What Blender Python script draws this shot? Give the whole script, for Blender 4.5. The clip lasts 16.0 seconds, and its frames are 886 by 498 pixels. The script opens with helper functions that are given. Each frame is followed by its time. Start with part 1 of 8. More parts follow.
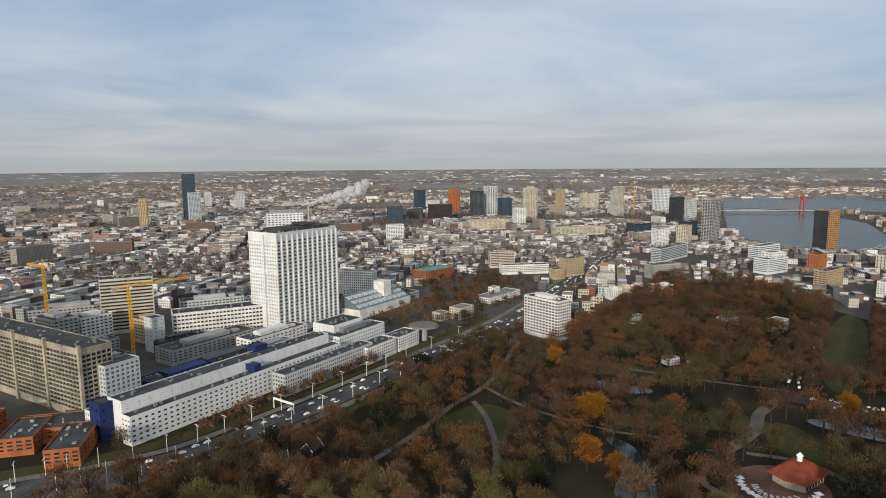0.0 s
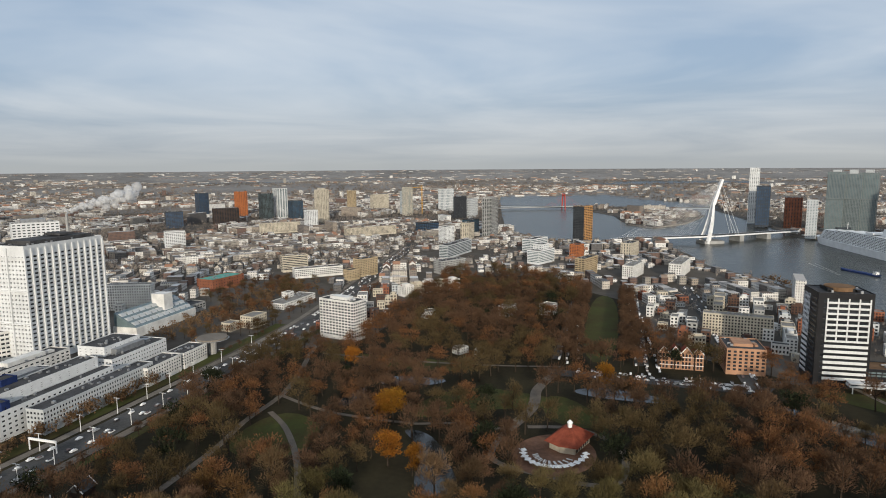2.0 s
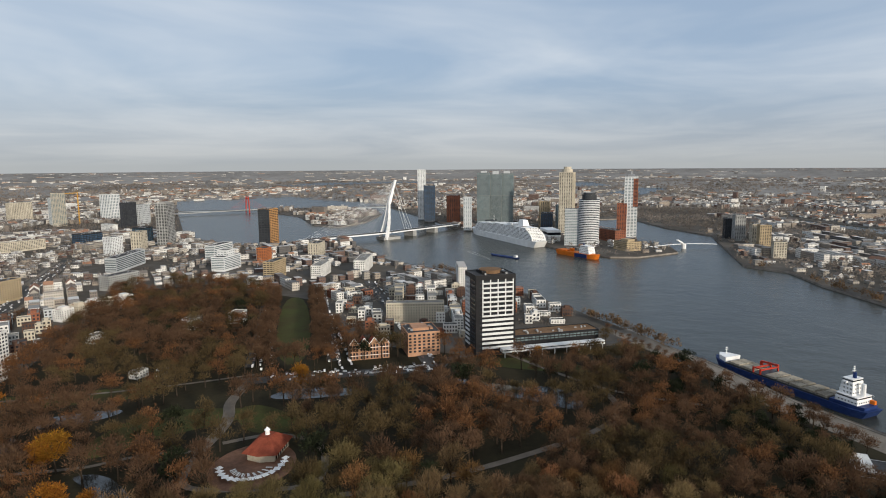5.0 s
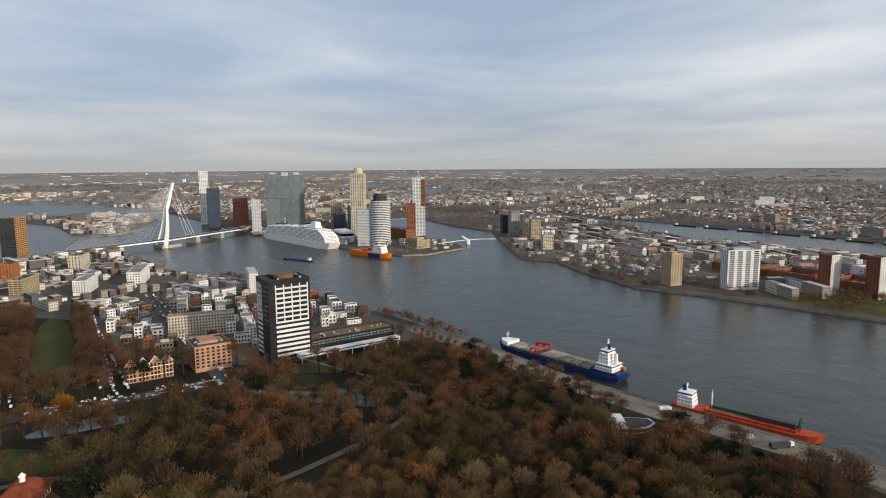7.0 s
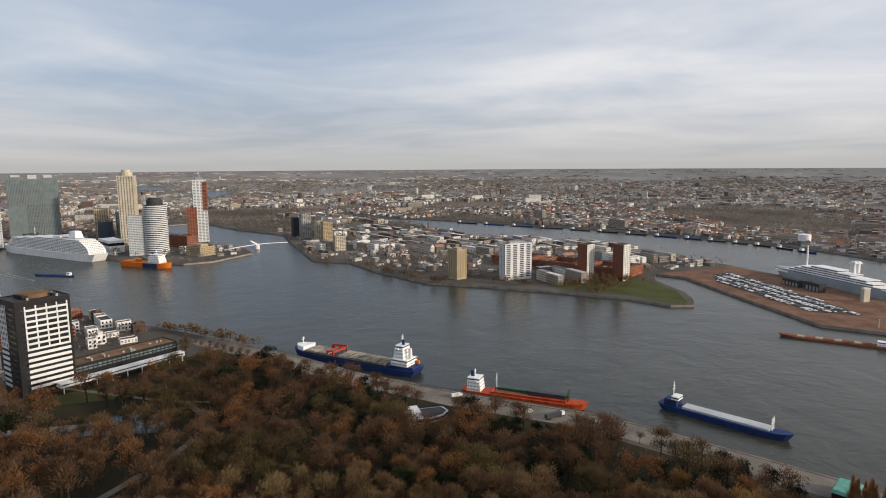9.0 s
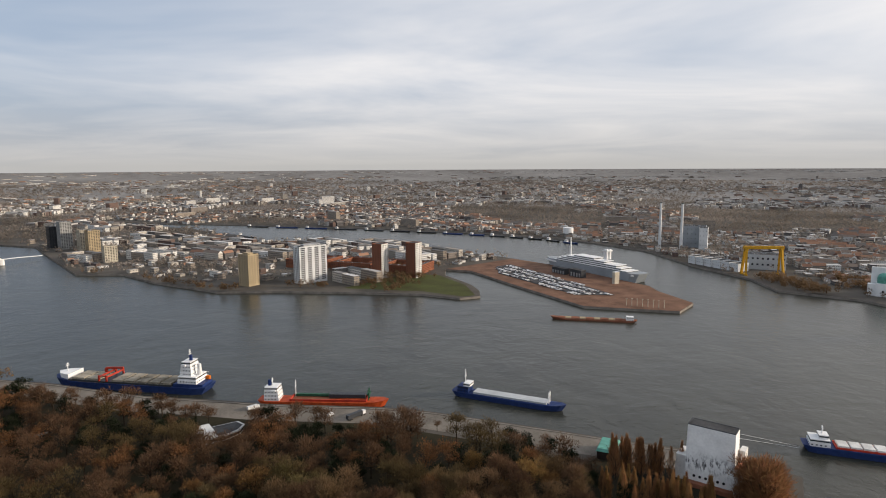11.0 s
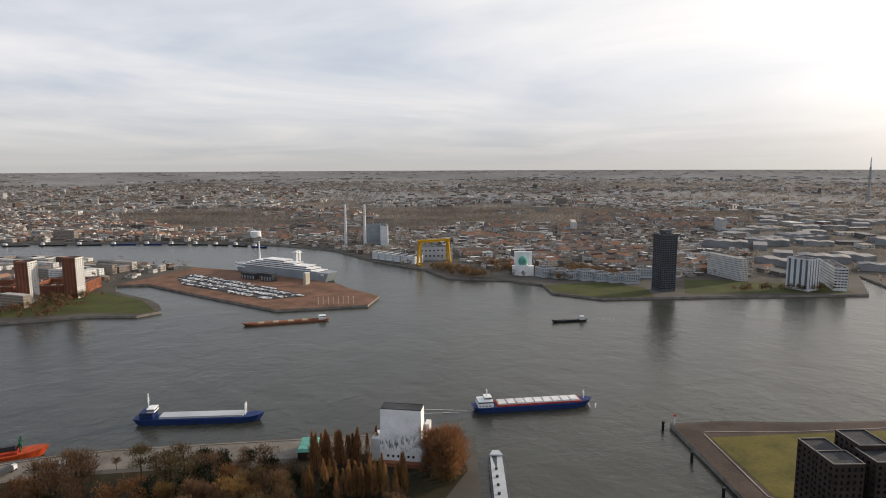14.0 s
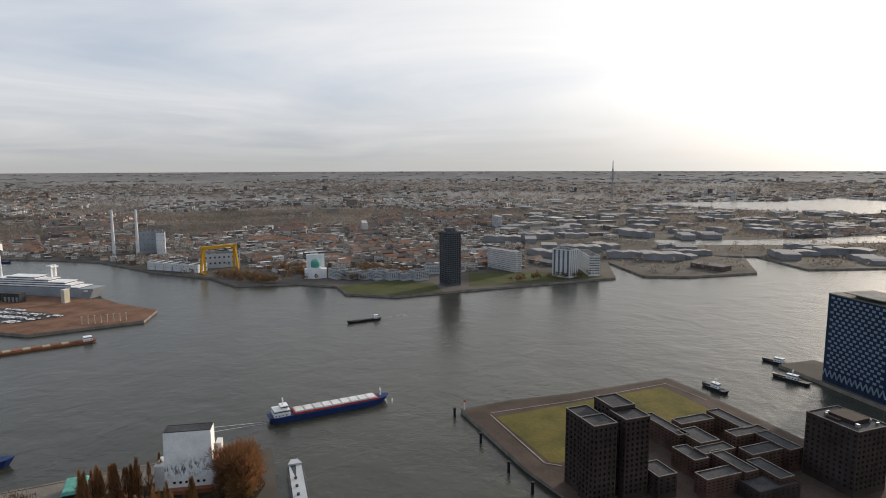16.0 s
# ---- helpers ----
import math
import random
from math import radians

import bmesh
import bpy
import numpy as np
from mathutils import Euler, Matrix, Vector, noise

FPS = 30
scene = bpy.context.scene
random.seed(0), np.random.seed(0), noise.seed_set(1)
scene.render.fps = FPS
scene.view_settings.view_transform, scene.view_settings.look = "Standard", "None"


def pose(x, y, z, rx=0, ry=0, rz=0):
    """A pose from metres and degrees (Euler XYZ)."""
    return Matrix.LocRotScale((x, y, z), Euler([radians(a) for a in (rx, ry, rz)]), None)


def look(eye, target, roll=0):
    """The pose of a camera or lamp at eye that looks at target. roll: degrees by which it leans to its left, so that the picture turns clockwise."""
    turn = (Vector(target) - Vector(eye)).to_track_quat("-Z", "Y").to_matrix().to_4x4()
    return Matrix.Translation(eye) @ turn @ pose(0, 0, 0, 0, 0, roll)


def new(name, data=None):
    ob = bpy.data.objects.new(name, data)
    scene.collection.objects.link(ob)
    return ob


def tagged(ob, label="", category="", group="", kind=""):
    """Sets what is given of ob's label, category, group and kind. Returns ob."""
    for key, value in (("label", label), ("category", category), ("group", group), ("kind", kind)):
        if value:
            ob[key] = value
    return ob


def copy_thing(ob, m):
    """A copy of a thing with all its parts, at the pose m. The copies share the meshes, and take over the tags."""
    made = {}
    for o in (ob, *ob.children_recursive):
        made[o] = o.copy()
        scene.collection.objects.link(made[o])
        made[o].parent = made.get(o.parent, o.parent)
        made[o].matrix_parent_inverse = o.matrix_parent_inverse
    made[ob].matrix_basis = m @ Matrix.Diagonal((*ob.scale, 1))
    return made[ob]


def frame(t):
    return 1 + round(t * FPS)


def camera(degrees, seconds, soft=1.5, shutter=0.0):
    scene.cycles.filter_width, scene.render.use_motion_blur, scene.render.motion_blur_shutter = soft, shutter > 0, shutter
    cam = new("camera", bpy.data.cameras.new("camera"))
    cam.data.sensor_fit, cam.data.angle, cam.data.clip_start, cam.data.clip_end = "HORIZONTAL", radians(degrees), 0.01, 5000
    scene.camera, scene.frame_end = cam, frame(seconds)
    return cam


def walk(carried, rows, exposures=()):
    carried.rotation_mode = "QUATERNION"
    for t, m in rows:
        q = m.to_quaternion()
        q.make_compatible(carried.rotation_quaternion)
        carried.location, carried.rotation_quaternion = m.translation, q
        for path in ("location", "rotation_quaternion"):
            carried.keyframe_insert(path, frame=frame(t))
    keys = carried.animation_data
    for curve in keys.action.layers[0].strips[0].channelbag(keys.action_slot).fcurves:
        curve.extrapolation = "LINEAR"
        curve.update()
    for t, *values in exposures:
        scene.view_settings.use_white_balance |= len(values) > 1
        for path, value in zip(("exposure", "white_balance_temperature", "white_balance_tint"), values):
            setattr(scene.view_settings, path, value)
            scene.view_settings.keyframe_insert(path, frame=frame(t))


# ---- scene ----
# The camera turns with the round cabin of a tower, 3.5 m from its axis.
cam = camera(71.38, 16.0, soft=1.0)
PATH = [
    (0.0, pose(-0.00, 3.50, 175.0, 82.25, 0.39, 0.00)),
    (0.5, pose(0.29, 3.49, 175.0, 82.26, 0.39, -4.80)),
    (1.0, pose(0.58, 3.45, 175.0, 82.26, 0.39, -9.51)),
    (1.5, pose(0.87, 3.39, 175.0, 82.26, 0.39, -14.32)),
    (2.0, pose(1.15, 3.31, 175.0, 82.26, 0.39, -19.12)),
    (2.5, pose(1.42, 3.20, 175.0, 82.26, 0.39, -23.88)),
    (3.0, pose(1.68, 3.07, 175.0, 82.26, 0.39, -28.66)),
    (3.5, pose(1.93, 2.92, 175.0, 82.26, 0.39, -33.46)),
    (4.0, pose(2.16, 2.75, 175.0, 82.26, 0.39, -38.18)),
    (6.5, pose(3.09, 1.64, 175.0, 82.25, 0.38, -62.08)),
    (7.0, pose(3.22, 1.38, 175.0, 82.25, 0.38, -66.82)),
    (7.5, pose(3.32, 1.10, 175.0, 82.25, 0.38, -71.61)),
    (8.0, pose(3.40, 0.82, 175.0, 82.25, 0.37, -76.40)),
    (8.5, pose(3.46, 0.53, 175.0, 82.25, 0.37, -81.22)),
    (9.0, pose(3.49, 0.24, 175.0, 82.25, 0.36, -86.00)),
    (9.5, pose(3.50, -0.05, 175.0, 82.25, 0.35, -90.78)),
    (12.0, pose(3.18, -1.46, 175.0, 82.28, 0.30, -114.59)),
    (12.5, pose(3.05, -1.72, 175.0, 82.29, 0.29, -119.40)),
    (13.0, pose(2.91, -1.95, 175.0, 82.30, 0.27, -123.89)),
    (13.5, pose(2.73, -2.18, 175.0, 82.31, 0.26, -128.62)),
    (14.0, pose(2.54, -2.41, 175.0, 82.33, 0.24, -133.41)),
    (14.5, pose(2.33, -2.61, 175.0, 82.35, 0.22, -138.22)),
    (15.0, pose(2.11, -2.79, 175.0, 82.36, 0.20, -142.96)),
    (15.5, pose(1.87, -2.96, 175.0, 82.39, 0.18, -147.77)),
    (16.0, pose(1.61, -3.11, 175.0, 82.41, 0.15, -152.62)),
]
# the clip grows a little lighter and warmer as it turns towards the sun
EXPOSURES = [(0.0, 0.0, 6500, 8), (4.0, 0.02, 6450, 8), (8.5, 0.10, 6850, 12), (13.5, 0.19, 7000, 13), (16.0, 0.04, 6750, 11)]
walk(cam, PATH, EXPOSURES)

# ---- light: hazy winter afternoon, low sun in the south-west behind thin cloud ----
SUN_TURN, SUN_UP = 196.0, 15.0          # degrees clockwise from +y, degrees above the horizon
world = bpy.data.worlds.new("world")
scene.world = world
world.use_nodes = True


def sky_world():
    nt = world.node_tree
    nt.nodes.clear()
    N, L = nt.nodes.new, nt.links.new

    def math_node(op, a, b=None, clamp=False):
        n = N("ShaderNodeMath")
        n.operation, n.use_clamp = op, clamp
        for i, s in enumerate((a, b)):
            if s is None:
                continue
            if isinstance(s, (int, float)):
                n.inputs[i].default_value = s
            else:
                L(s, n.inputs[i])
        return n.outputs[0]

    def mix(fac, a, b):
        n = N("ShaderNodeMix")
        n.data_type = "RGBA"
        for k, s in ((0, fac), (6, a), (7, b)):
            if isinstance(s, (int, float, tuple)):
                n.inputs[k].default_value = s
            else:
                L(s, n.inputs[k])
        return n.outputs[2]

    out, bg = N("ShaderNodeOutputWorld"), N("ShaderNodeBackground")
    sky = N("ShaderNodeTexSky")
    sky.sky_type, sky.sun_disc = "NISHITA", False
    sky.sun_elevation, sky.sun_rotation = radians(SUN_UP), radians(SUN_TURN)
    sky.air_density, sky.dust_density = 1.0, 2.0
    tc, sep = N("ShaderNodeTexCoord"), N("ShaderNodeSeparateXYZ")
    L(tc.outputs["Generated"], sep.inputs[0])
    x, y, z = sep.outputs
    zc = math_node("MAXIMUM", z, 0.0)
    zz = math_node("ADD", zc, 0.07)
    # cloud deck: the direction laid onto a flat layer, so that clouds draw out into bands low down
    com = N("ShaderNodeCombineXYZ")
    L(math_node("DIVIDE", x, zz), com.inputs[0])
    L(math_node("DIVIDE", y, zz), com.inputs[1])
    n1 = N("ShaderNodeTexNoise")
    n1.inputs["Scale"].default_value, n1.inputs["Detail"].default_value = 0.32, 5.0
    n1.inputs["Roughness"].default_value = 0.55
    n1.inputs["Distortion"].default_value = 0.5
    L(com.outputs[0], n1.inputs["Vector"])
    n2 = N("ShaderNodeTexNoise")
    n2.inputs["Scale"].default_value, n2.inputs["Detail"].default_value = 0.11, 3.0
    L(com.outputs[0], n2.inputs["Vector"])
    amount = math_node("ADD", math_node("MULTIPLY", n1.outputs[0], 0.55), math_node("MULTIPLY", n2.outputs[0], 0.6))
    ramp = N("ShaderNodeValToRGB")
    ramp.color_ramp.elements[0].position, ramp.color_ramp.elements[1].position = 0.47, 0.71
    L(amount, ramp.inputs[0])
    # veil round the sun
    sx, sy, sz = (math.sin(radians(SUN_TURN)) * math.cos(radians(SUN_UP)), math.cos(radians(SUN_TURN)) * math.cos(radians(SUN_UP)), math.sin(radians(SUN_UP)))
    dot = math_node("ADD", math_node("ADD", math_node("MULTIPLY", x, sx), math_node("MULTIPLY", y, sy)), math_node("MULTIPLY", z, sz))
    dot = math_node("MAXIMUM", dot, 0.0)
    veil = math_node("ADD", math_node("MULTIPLY", math_node("POWER", dot, 14.0), 0.8), math_node("MULTIPLY", math_node("POWER", dot, 3.0), 0.22))
    nish = N("ShaderNodeMix")
    nish.data_type, nish.blend_type = "RGBA", "MULTIPLY"
    nish.inputs[0].default_value = 1.0
    L(sky.outputs[0], nish.inputs[6])
    nish.inputs[7].default_value = (0.07, 0.07, 0.07, 1)
    base = mix(0.72, nish.outputs[2], (0.41, 0.53, 0.72, 1))
    cloudy = mix(ramp.outputs[0], base, (0.77, 0.80, 0.84, 1))
    low = math_node("POWER", math_node("SUBTRACT", 1.0, math_node("MULTIPLY", zc, 6.2), True), 2.0)
    hazed = mix(math_node("MULTIPLY", low, 0.93), cloudy, (0.43, 0.445, 0.45, 1))
    add = N("ShaderNodeMix")
    add.data_type, add.blend_type = "RGBA", "ADD"
    add.inputs[0].default_value = 1.0
    L(hazed, add.inputs[6])
    glow = N("ShaderNodeMix")
    glow.data_type, glow.blend_type = "RGBA", "MULTIPLY"
    glow.inputs[0].default_value = 1.0
    glow.inputs[6].default_value = (1.0, 0.93, 0.83, 1)
    L(veil, glow.inputs[7])
    L(glow.outputs[2], add.inputs[7])
    L(add.outputs[2], bg.inputs[0])
    bg.inputs[1].default_value = 1.0
    L(bg.outputs[0], out.inputs[0])


sky_world()
sun = new("sun", bpy.data.lights.new("sun", "SUN"))
sun.data.energy, sun.data.angle, sun.data.color = 3.3, radians(2.0), (1.0, 0.89, 0.75)
_d = Vector((math.sin(radians(SUN_TURN)) * math.cos(radians(SUN_UP)), math.cos(radians(SUN_TURN)) * math.cos(radians(SUN_UP)), math.sin(radians(SUN_UP))))
sun.matrix_world = look(_d * 500, (0, 0, 0))

# ---- materials ----
def mat(name, col, rough=0.8, metal=0.0, var=0.25, scale=0.3, fine=3.0, bump=0.0, island=0.0, rand=0.0, tint=None, spec=0.1):
    """A surface with stains at two scales; island / rand: variation from piece to piece; tint: a second colour for stains."""
    m = bpy.data.materials.new(name)
    m.use_nodes = True
    nt = m.node_tree
    N, L = nt.nodes.new, nt.links.new
    b = nt.nodes["Principled BSDF"]
    b.inputs["Roughness"].default_value, b.inputs["Metallic"].default_value = rough, metal
    b.inputs["Specular IOR Level"].default_value = spec
    tc = N("ShaderNodeTexCoord")
    a, c = N("ShaderNodeTexNoise"), N("ShaderNodeTexNoise")
    for n, s, d in ((a, scale, 4.0), (c, fine, 3.0)):
        n.inputs["Scale"].default_value, n.inputs["Detail"].default_value = s, d
        L(tc.outputs["Object"], n.inputs["Vector"])
    mx = N("ShaderNodeMix")
    mx.data_type = "RGBA"
    t = tint or tuple(v * (1 - var * 1.6) for v in col)
    mx.inputs[6].default_value = (*[min(1, v * (1 + var * 0.6)) for v in col], 1)
    mx.inputs[7].default_value = (*t, 1)
    ad = N("ShaderNodeMath")
    ad.operation = "MULTIPLY_ADD"
    L(c.outputs[0], ad.inputs[0])
    ad.inputs[1].default_value = 0.5
    L(a.outputs[0], ad.inputs[2])
    mr = N("ShaderNodeMapRange")
    mr.inputs[1].default_value, mr.inputs[2].default_value = 0.5, 1.0
    L(ad.outputs[0], mr.inputs[0])
    L(mr.outputs[0], mx.inputs[0])
    res = mx.outputs[2]
    for amount, kind in ((island, "ShaderNodeNewGeometry"), (rand, "ShaderNodeObjectInfo")):
        if amount:
            g = N(kind)
            src = g.outputs["Random Per Island"] if kind == "ShaderNodeNewGeometry" else g.outputs["Random"]
            hs = N("ShaderNodeHueSaturation")
            r2 = N("ShaderNodeMapRange")
            r2.inputs[3].default_value, r2.inputs[4].default_value = 1 - amount, 1 + amount
            L(src, r2.inputs[0])
            L(r2.outputs[0], hs.inputs["Value"])
            r3 = N("ShaderNodeMapRange")
            r3.inputs[3].default_value, r3.inputs[4].default_value = 0.5 - amount * 0.05, 0.5 + amount * 0.05
            w = N("ShaderNodeMath")
            w.operation = "FRACT"
            w2 = N("ShaderNodeMath")
            w2.operation, w2.inputs[1].default_value = "MULTIPLY", 17.3
            L(src, w2.inputs[0])
            L(w2.outputs[0], w.inputs[0])
            L(w.outputs[0], r3.inputs[0])
            L(r3.outputs[0], hs.inputs["Hue"])
            L(res, hs.inputs["Color"])
            res = hs.outputs[0]
    L(res, b.inputs["Base Color"])
    if bump:
        bp = N("ShaderNodeBump")
        bp.inputs["Strength"].default_value, bp.inputs["Distance"].default_value = bump, 0.2
        L(ad.outputs[0], bp.inputs["Height"])
        L(bp.outputs[0], b.inputs["Normal"])
    return m


def palette_mat(name, cols, rough=0.85, windows=False, scale=0.15):
    """City fabric: each building takes one of several colours; windows: rows of dark panes laid out in metres."""
    m = mat(name, (0.5, 0.5, 0.5), rough, var=0.2, scale=scale, fine=1.2)
    nt = m.node_tree
    N, L = nt.nodes.new, nt.links.new
    b = nt.nodes["Principled BSDF"]
    old = b.inputs["Base Color"].links[0].from_socket
    g, ramp = N("ShaderNodeNewGeometry"), N("ShaderNodeValToRGB")
    ramp.color_ramp.interpolation = "CONSTANT"
    e = ramp.color_ramp.elements
    while len(e) < len(cols):
        e.new(0.5)
    for i, c in enumerate(cols):
        e[i].position, e[i].color = i / len(cols), (*c, 1)
    L(g.outputs["Random Per Island"], ramp.inputs[0])
    mul = N("ShaderNodeMix")
    mul.data_type, mul.blend_type = "RGBA", "MULTIPLY"
    mul.inputs[0].default_value = 1.0
    sc = N("ShaderNodeMix")
    sc.data_type, sc.blend_type = "RGBA", "ADD"
    sc.inputs[0].default_value = 1.0
    L(old, sc.inputs[6])
    sc.inputs[7].default_value = (0.5, 0.5, 0.5, 1)
    L(ramp.outputs[0], mul.inputs[6])
    L(sc.outputs[2], mul.inputs[7])
    res = mul.outputs[2]
    if windows:
        uv, sp = N("ShaderNodeUVMap"), N("ShaderNodeSeparateXYZ")
        L(uv.outputs[0], sp.inputs[0])
        masks = []
        for k, (per, lo, hi) in enumerate(((2.6, 0.30, 0.72), (3.1, 0.34, 0.80))):
            d, f = N("ShaderNodeMath"), N("ShaderNodeMath")
            d.operation, d.inputs[1].default_value = "DIVIDE", per
            f.operation = "FRACT"
            L(sp.outputs[k], d.inputs[0])
            L(d.outputs[0], f.inputs[0])
            gt, lt, an = N("ShaderNodeMath"), N("ShaderNodeMath"), N("ShaderNodeMath")
            gt.operation, gt.inputs[1].default_value = "GREATER_THAN", lo
            lt.operation, lt.inputs[1].default_value = "LESS_THAN", hi
            an.operation = "MULTIPLY"
            L(f.outputs[0], gt.inputs[0])
            L(f.outputs[0], lt.inputs[0])
            L(gt.outputs[0], an.inputs[0])
            L(lt.outputs[0], an.inputs[1])
            masks.append(an.outputs[0])
        both = N("ShaderNodeMath")
        both.operation = "MULTIPLY"
        L(masks[0], both.inputs[0])
        L(masks[1], both.inputs[1])
        wm = N("ShaderNodeMix")
        wm.data_type = "RGBA"
        L(both.outputs[0], wm.inputs[0])
        L(res, wm.inputs[6])
        wm.inputs[7].default_value = (0.045, 0.05, 0.06, 1)
        res = wm.outputs[2]
    L(res, b.inputs["Base Color"])
    return m


WHITE = mat("white_panel", (0.64, 0.65, 0.65), 0.6, var=0.12, scale=0.05, fine=0.6)
WHITE_RENDER = mat("white_render", (0.68, 0.67, 0.64), 0.8, var=0.2, scale=0.1, fine=1.0)
CREAM = mat("cream_stone", (0.50, 0.45, 0.36), 0.8, var=0.2, scale=0.08, fine=1.0)
SAND = mat("sand_brick", (0.42, 0.33, 0.21), 0.85, var=0.2, scale=0.08, fine=1.0)
GREY = mat("grey_concrete", (0.33, 0.33, 0.32), 0.8, var=0.2, scale=0.06, fine=0.8)
LIGHTGREY = mat("light_grey_panel", (0.46, 0.48, 0.49), 0.6, var=0.12, scale=0.05, fine=0.6)
DARK = mat("dark_cladding", (0.05, 0.053, 0.058), 0.35, var=0.2, scale=0.08, fine=0.8)
BLACK = mat("black_cladding", (0.022, 0.022, 0.024), 0.35, var=0.2, scale=0.08)
BRICK = mat("red_brick", (0.25, 0.10, 0.06), 0.85, var=0.25, scale=0.1, fine=2.0)
REDBRICK = mat("brown_red_brick", (0.26, 0.10, 0.058), 0.85, var=0.25, scale=0.1, fine=2.0)
ORANGE = mat("orange_brick", (0.40, 0.14, 0.055), 0.8, var=0.2, scale=0.1, fine=2.0)
OCHRE = mat("ochre_panel", (0.46, 0.25, 0.10), 0.7, var=0.15, scale=0.1)
DARKBRICK = mat("dark_brown_brick", (0.055, 0.041, 0.035), 0.85, var=0.3, scale=0.1, fine=2.0)
PINKBRICK = mat("orange_pink_brick", (0.42, 0.24, 0.15), 0.85, var=0.2, scale=0.1, fine=2.0)
GLASS = mat("window_glass", (0.028, 0.032, 0.038), 0.18, var=0.2, scale=0.2, rand=0.5, spec=0.35)
BLUEGLASS = mat("blue_glass", (0.05, 0.09, 0.14), 0.12, var=0.2, scale=0.1, rand=0.3, spec=0.6)
GREENGLASS = mat("green_grey_glass", (0.13, 0.17, 0.18), 0.2, var=0.2, scale=0.1, rand=0.3, spec=0.6)
ROOF = mat("bitumen_roof", (0.075, 0.075, 0.077), 0.9, var=0.35, scale=0.08, fine=0.7)
ROOFLIGHT = mat("gravel_roof", (0.24, 0.23, 0.21), 0.9, var=0.3, scale=0.08, fine=0.7)
METAL = mat("grey_metal", (0.35, 0.36, 0.37), 0.45, 0.6, var=0.2)
DARKBLUE = mat("blue_panel", (0.02, 0.035, 0.11), 0.5, var=0.2)
TILE = mat("red_roof_tile", (0.24, 0.06, 0.034), 0.8, var=0.3, scale=0.3)
GRASS = mat("grass", (0.048, 0.056, 0.017), 0.95, var=0.4, scale=0.03, fine=0.4, tint=(0.05, 0.038, 0.018))
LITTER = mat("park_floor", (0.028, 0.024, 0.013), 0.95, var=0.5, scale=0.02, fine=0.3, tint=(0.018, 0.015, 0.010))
PATH_MAT = mat("gravel_path", (0.16, 0.135, 0.11), 0.9, var=0.2, scale=0.1, fine=1.0)
ASPHALT = mat("asphalt", (0.085, 0.083, 0.08), 0.9, var=0.3, scale=0.05, fine=0.8)
PAVING = mat("paving", (0.19, 0.168, 0.142), 0.9, var=0.25, scale=0.05, fine=0.8)
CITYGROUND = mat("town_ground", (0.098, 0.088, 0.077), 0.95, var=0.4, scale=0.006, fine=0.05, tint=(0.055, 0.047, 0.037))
QUAY = mat("quay_stone", (0.26, 0.23, 0.20), 0.9, var=0.3, scale=0.1, fine=1.0)
REDPAVE = mat("red_brown_paving", (0.19, 0.105, 0.070), 0.9, var=0.3, scale=0.05, fine=0.5)
SLAB = mat("grey_beige_concrete", (0.34, 0.30, 0.235), 0.85, var=0.4, scale=0.06, fine=0.6)
COURTBRICK = mat("brown_brick", (0.105, 0.062, 0.046), 0.85, var=0.3, scale=0.1, fine=2.0)
BARK = mat("bark", (0.05, 0.038, 0.028), 0.95, var=0.3, scale=1.0)
TWIGS = mat("bare_twigs", (0.146, 0.093, 0.049), 0.95, var=0.3, scale=0.02, fine=0.2, island=0.12, rand=0.4)
TWIGS_OLIVE = mat("olive_twigs", (0.130, 0.099, 0.043), 0.95, var=0.3, scale=0.02, fine=0.2, island=0.12, rand=0.4)
LEAF_RUST = mat("rust_leaves", (0.212, 0.115, 0.046), 0.9, var=0.3, island=0.15, rand=0.35)
LEAF_GOLD = mat("golden_leaves", (0.36, 0.160, 0.024), 0.9, var=0.3, island=0.2, rand=0.2)
LEAF_DARK = mat("evergreen_leaves", (0.02, 0.026, 0.013), 0.9, var=0.3, island=0.2, rand=0.3)
# distance haze is put into these pale grey base colours of plain and horizon woods
HAZEFIELDS = mat("hazed_far_fields", (0.215, 0.207, 0.197), 0.95, var=0.3, scale=0.003, fine=0.02, tint=(0.145, 0.137, 0.128))
HAZEWOOD = mat("hazed_horizon_wood", (0.31, 0.305, 0.30), 0.95, var=0.2, scale=0.002, island=0.08)
TWIGS_WARM = mat("warm_twigs", (0.30, 0.165, 0.072), 0.95, var=0.3, scale=0.02, fine=0.2, island=0.3, rand=0.3)
RIVERGRASS = mat("river_grass", (0.062, 0.074, 0.023), 0.95, var=0.4, scale=0.03, fine=0.4, tint=(0.05, 0.046, 0.02))


def let_light_through(m, share):
    """Thin crowns pass on part of the light that falls on their far side."""
    nt = m.node_tree
    b, out = nt.nodes["Principled BSDF"], nt.nodes["Material Output"]
    tr, mx = nt.nodes.new("ShaderNodeBsdfTranslucent"), nt.nodes.new("ShaderNodeMixShader")
    mx.inputs[0].default_value = share
    nt.links.new(b.inputs["Base Color"].links[0].from_socket, tr.inputs[0])
    nt.links.new(b.outputs[0], mx.inputs[1])
    nt.links.new(tr.outputs[0], mx.inputs[2])
    nt.links.new(mx.outputs[0], out.inputs[0])


FOAM = mat("foam", (0.5, 0.5, 0.48), 0.8, var=0.3, scale=0.3)
STAINED = mat("stained_render", (0.84, 0.84, 0.82), 0.75, var=0.12, scale=0.12, fine=0.8)
STEAM = mat("steam", (0.85, 0.85, 0.85), 1.0, var=0.05)


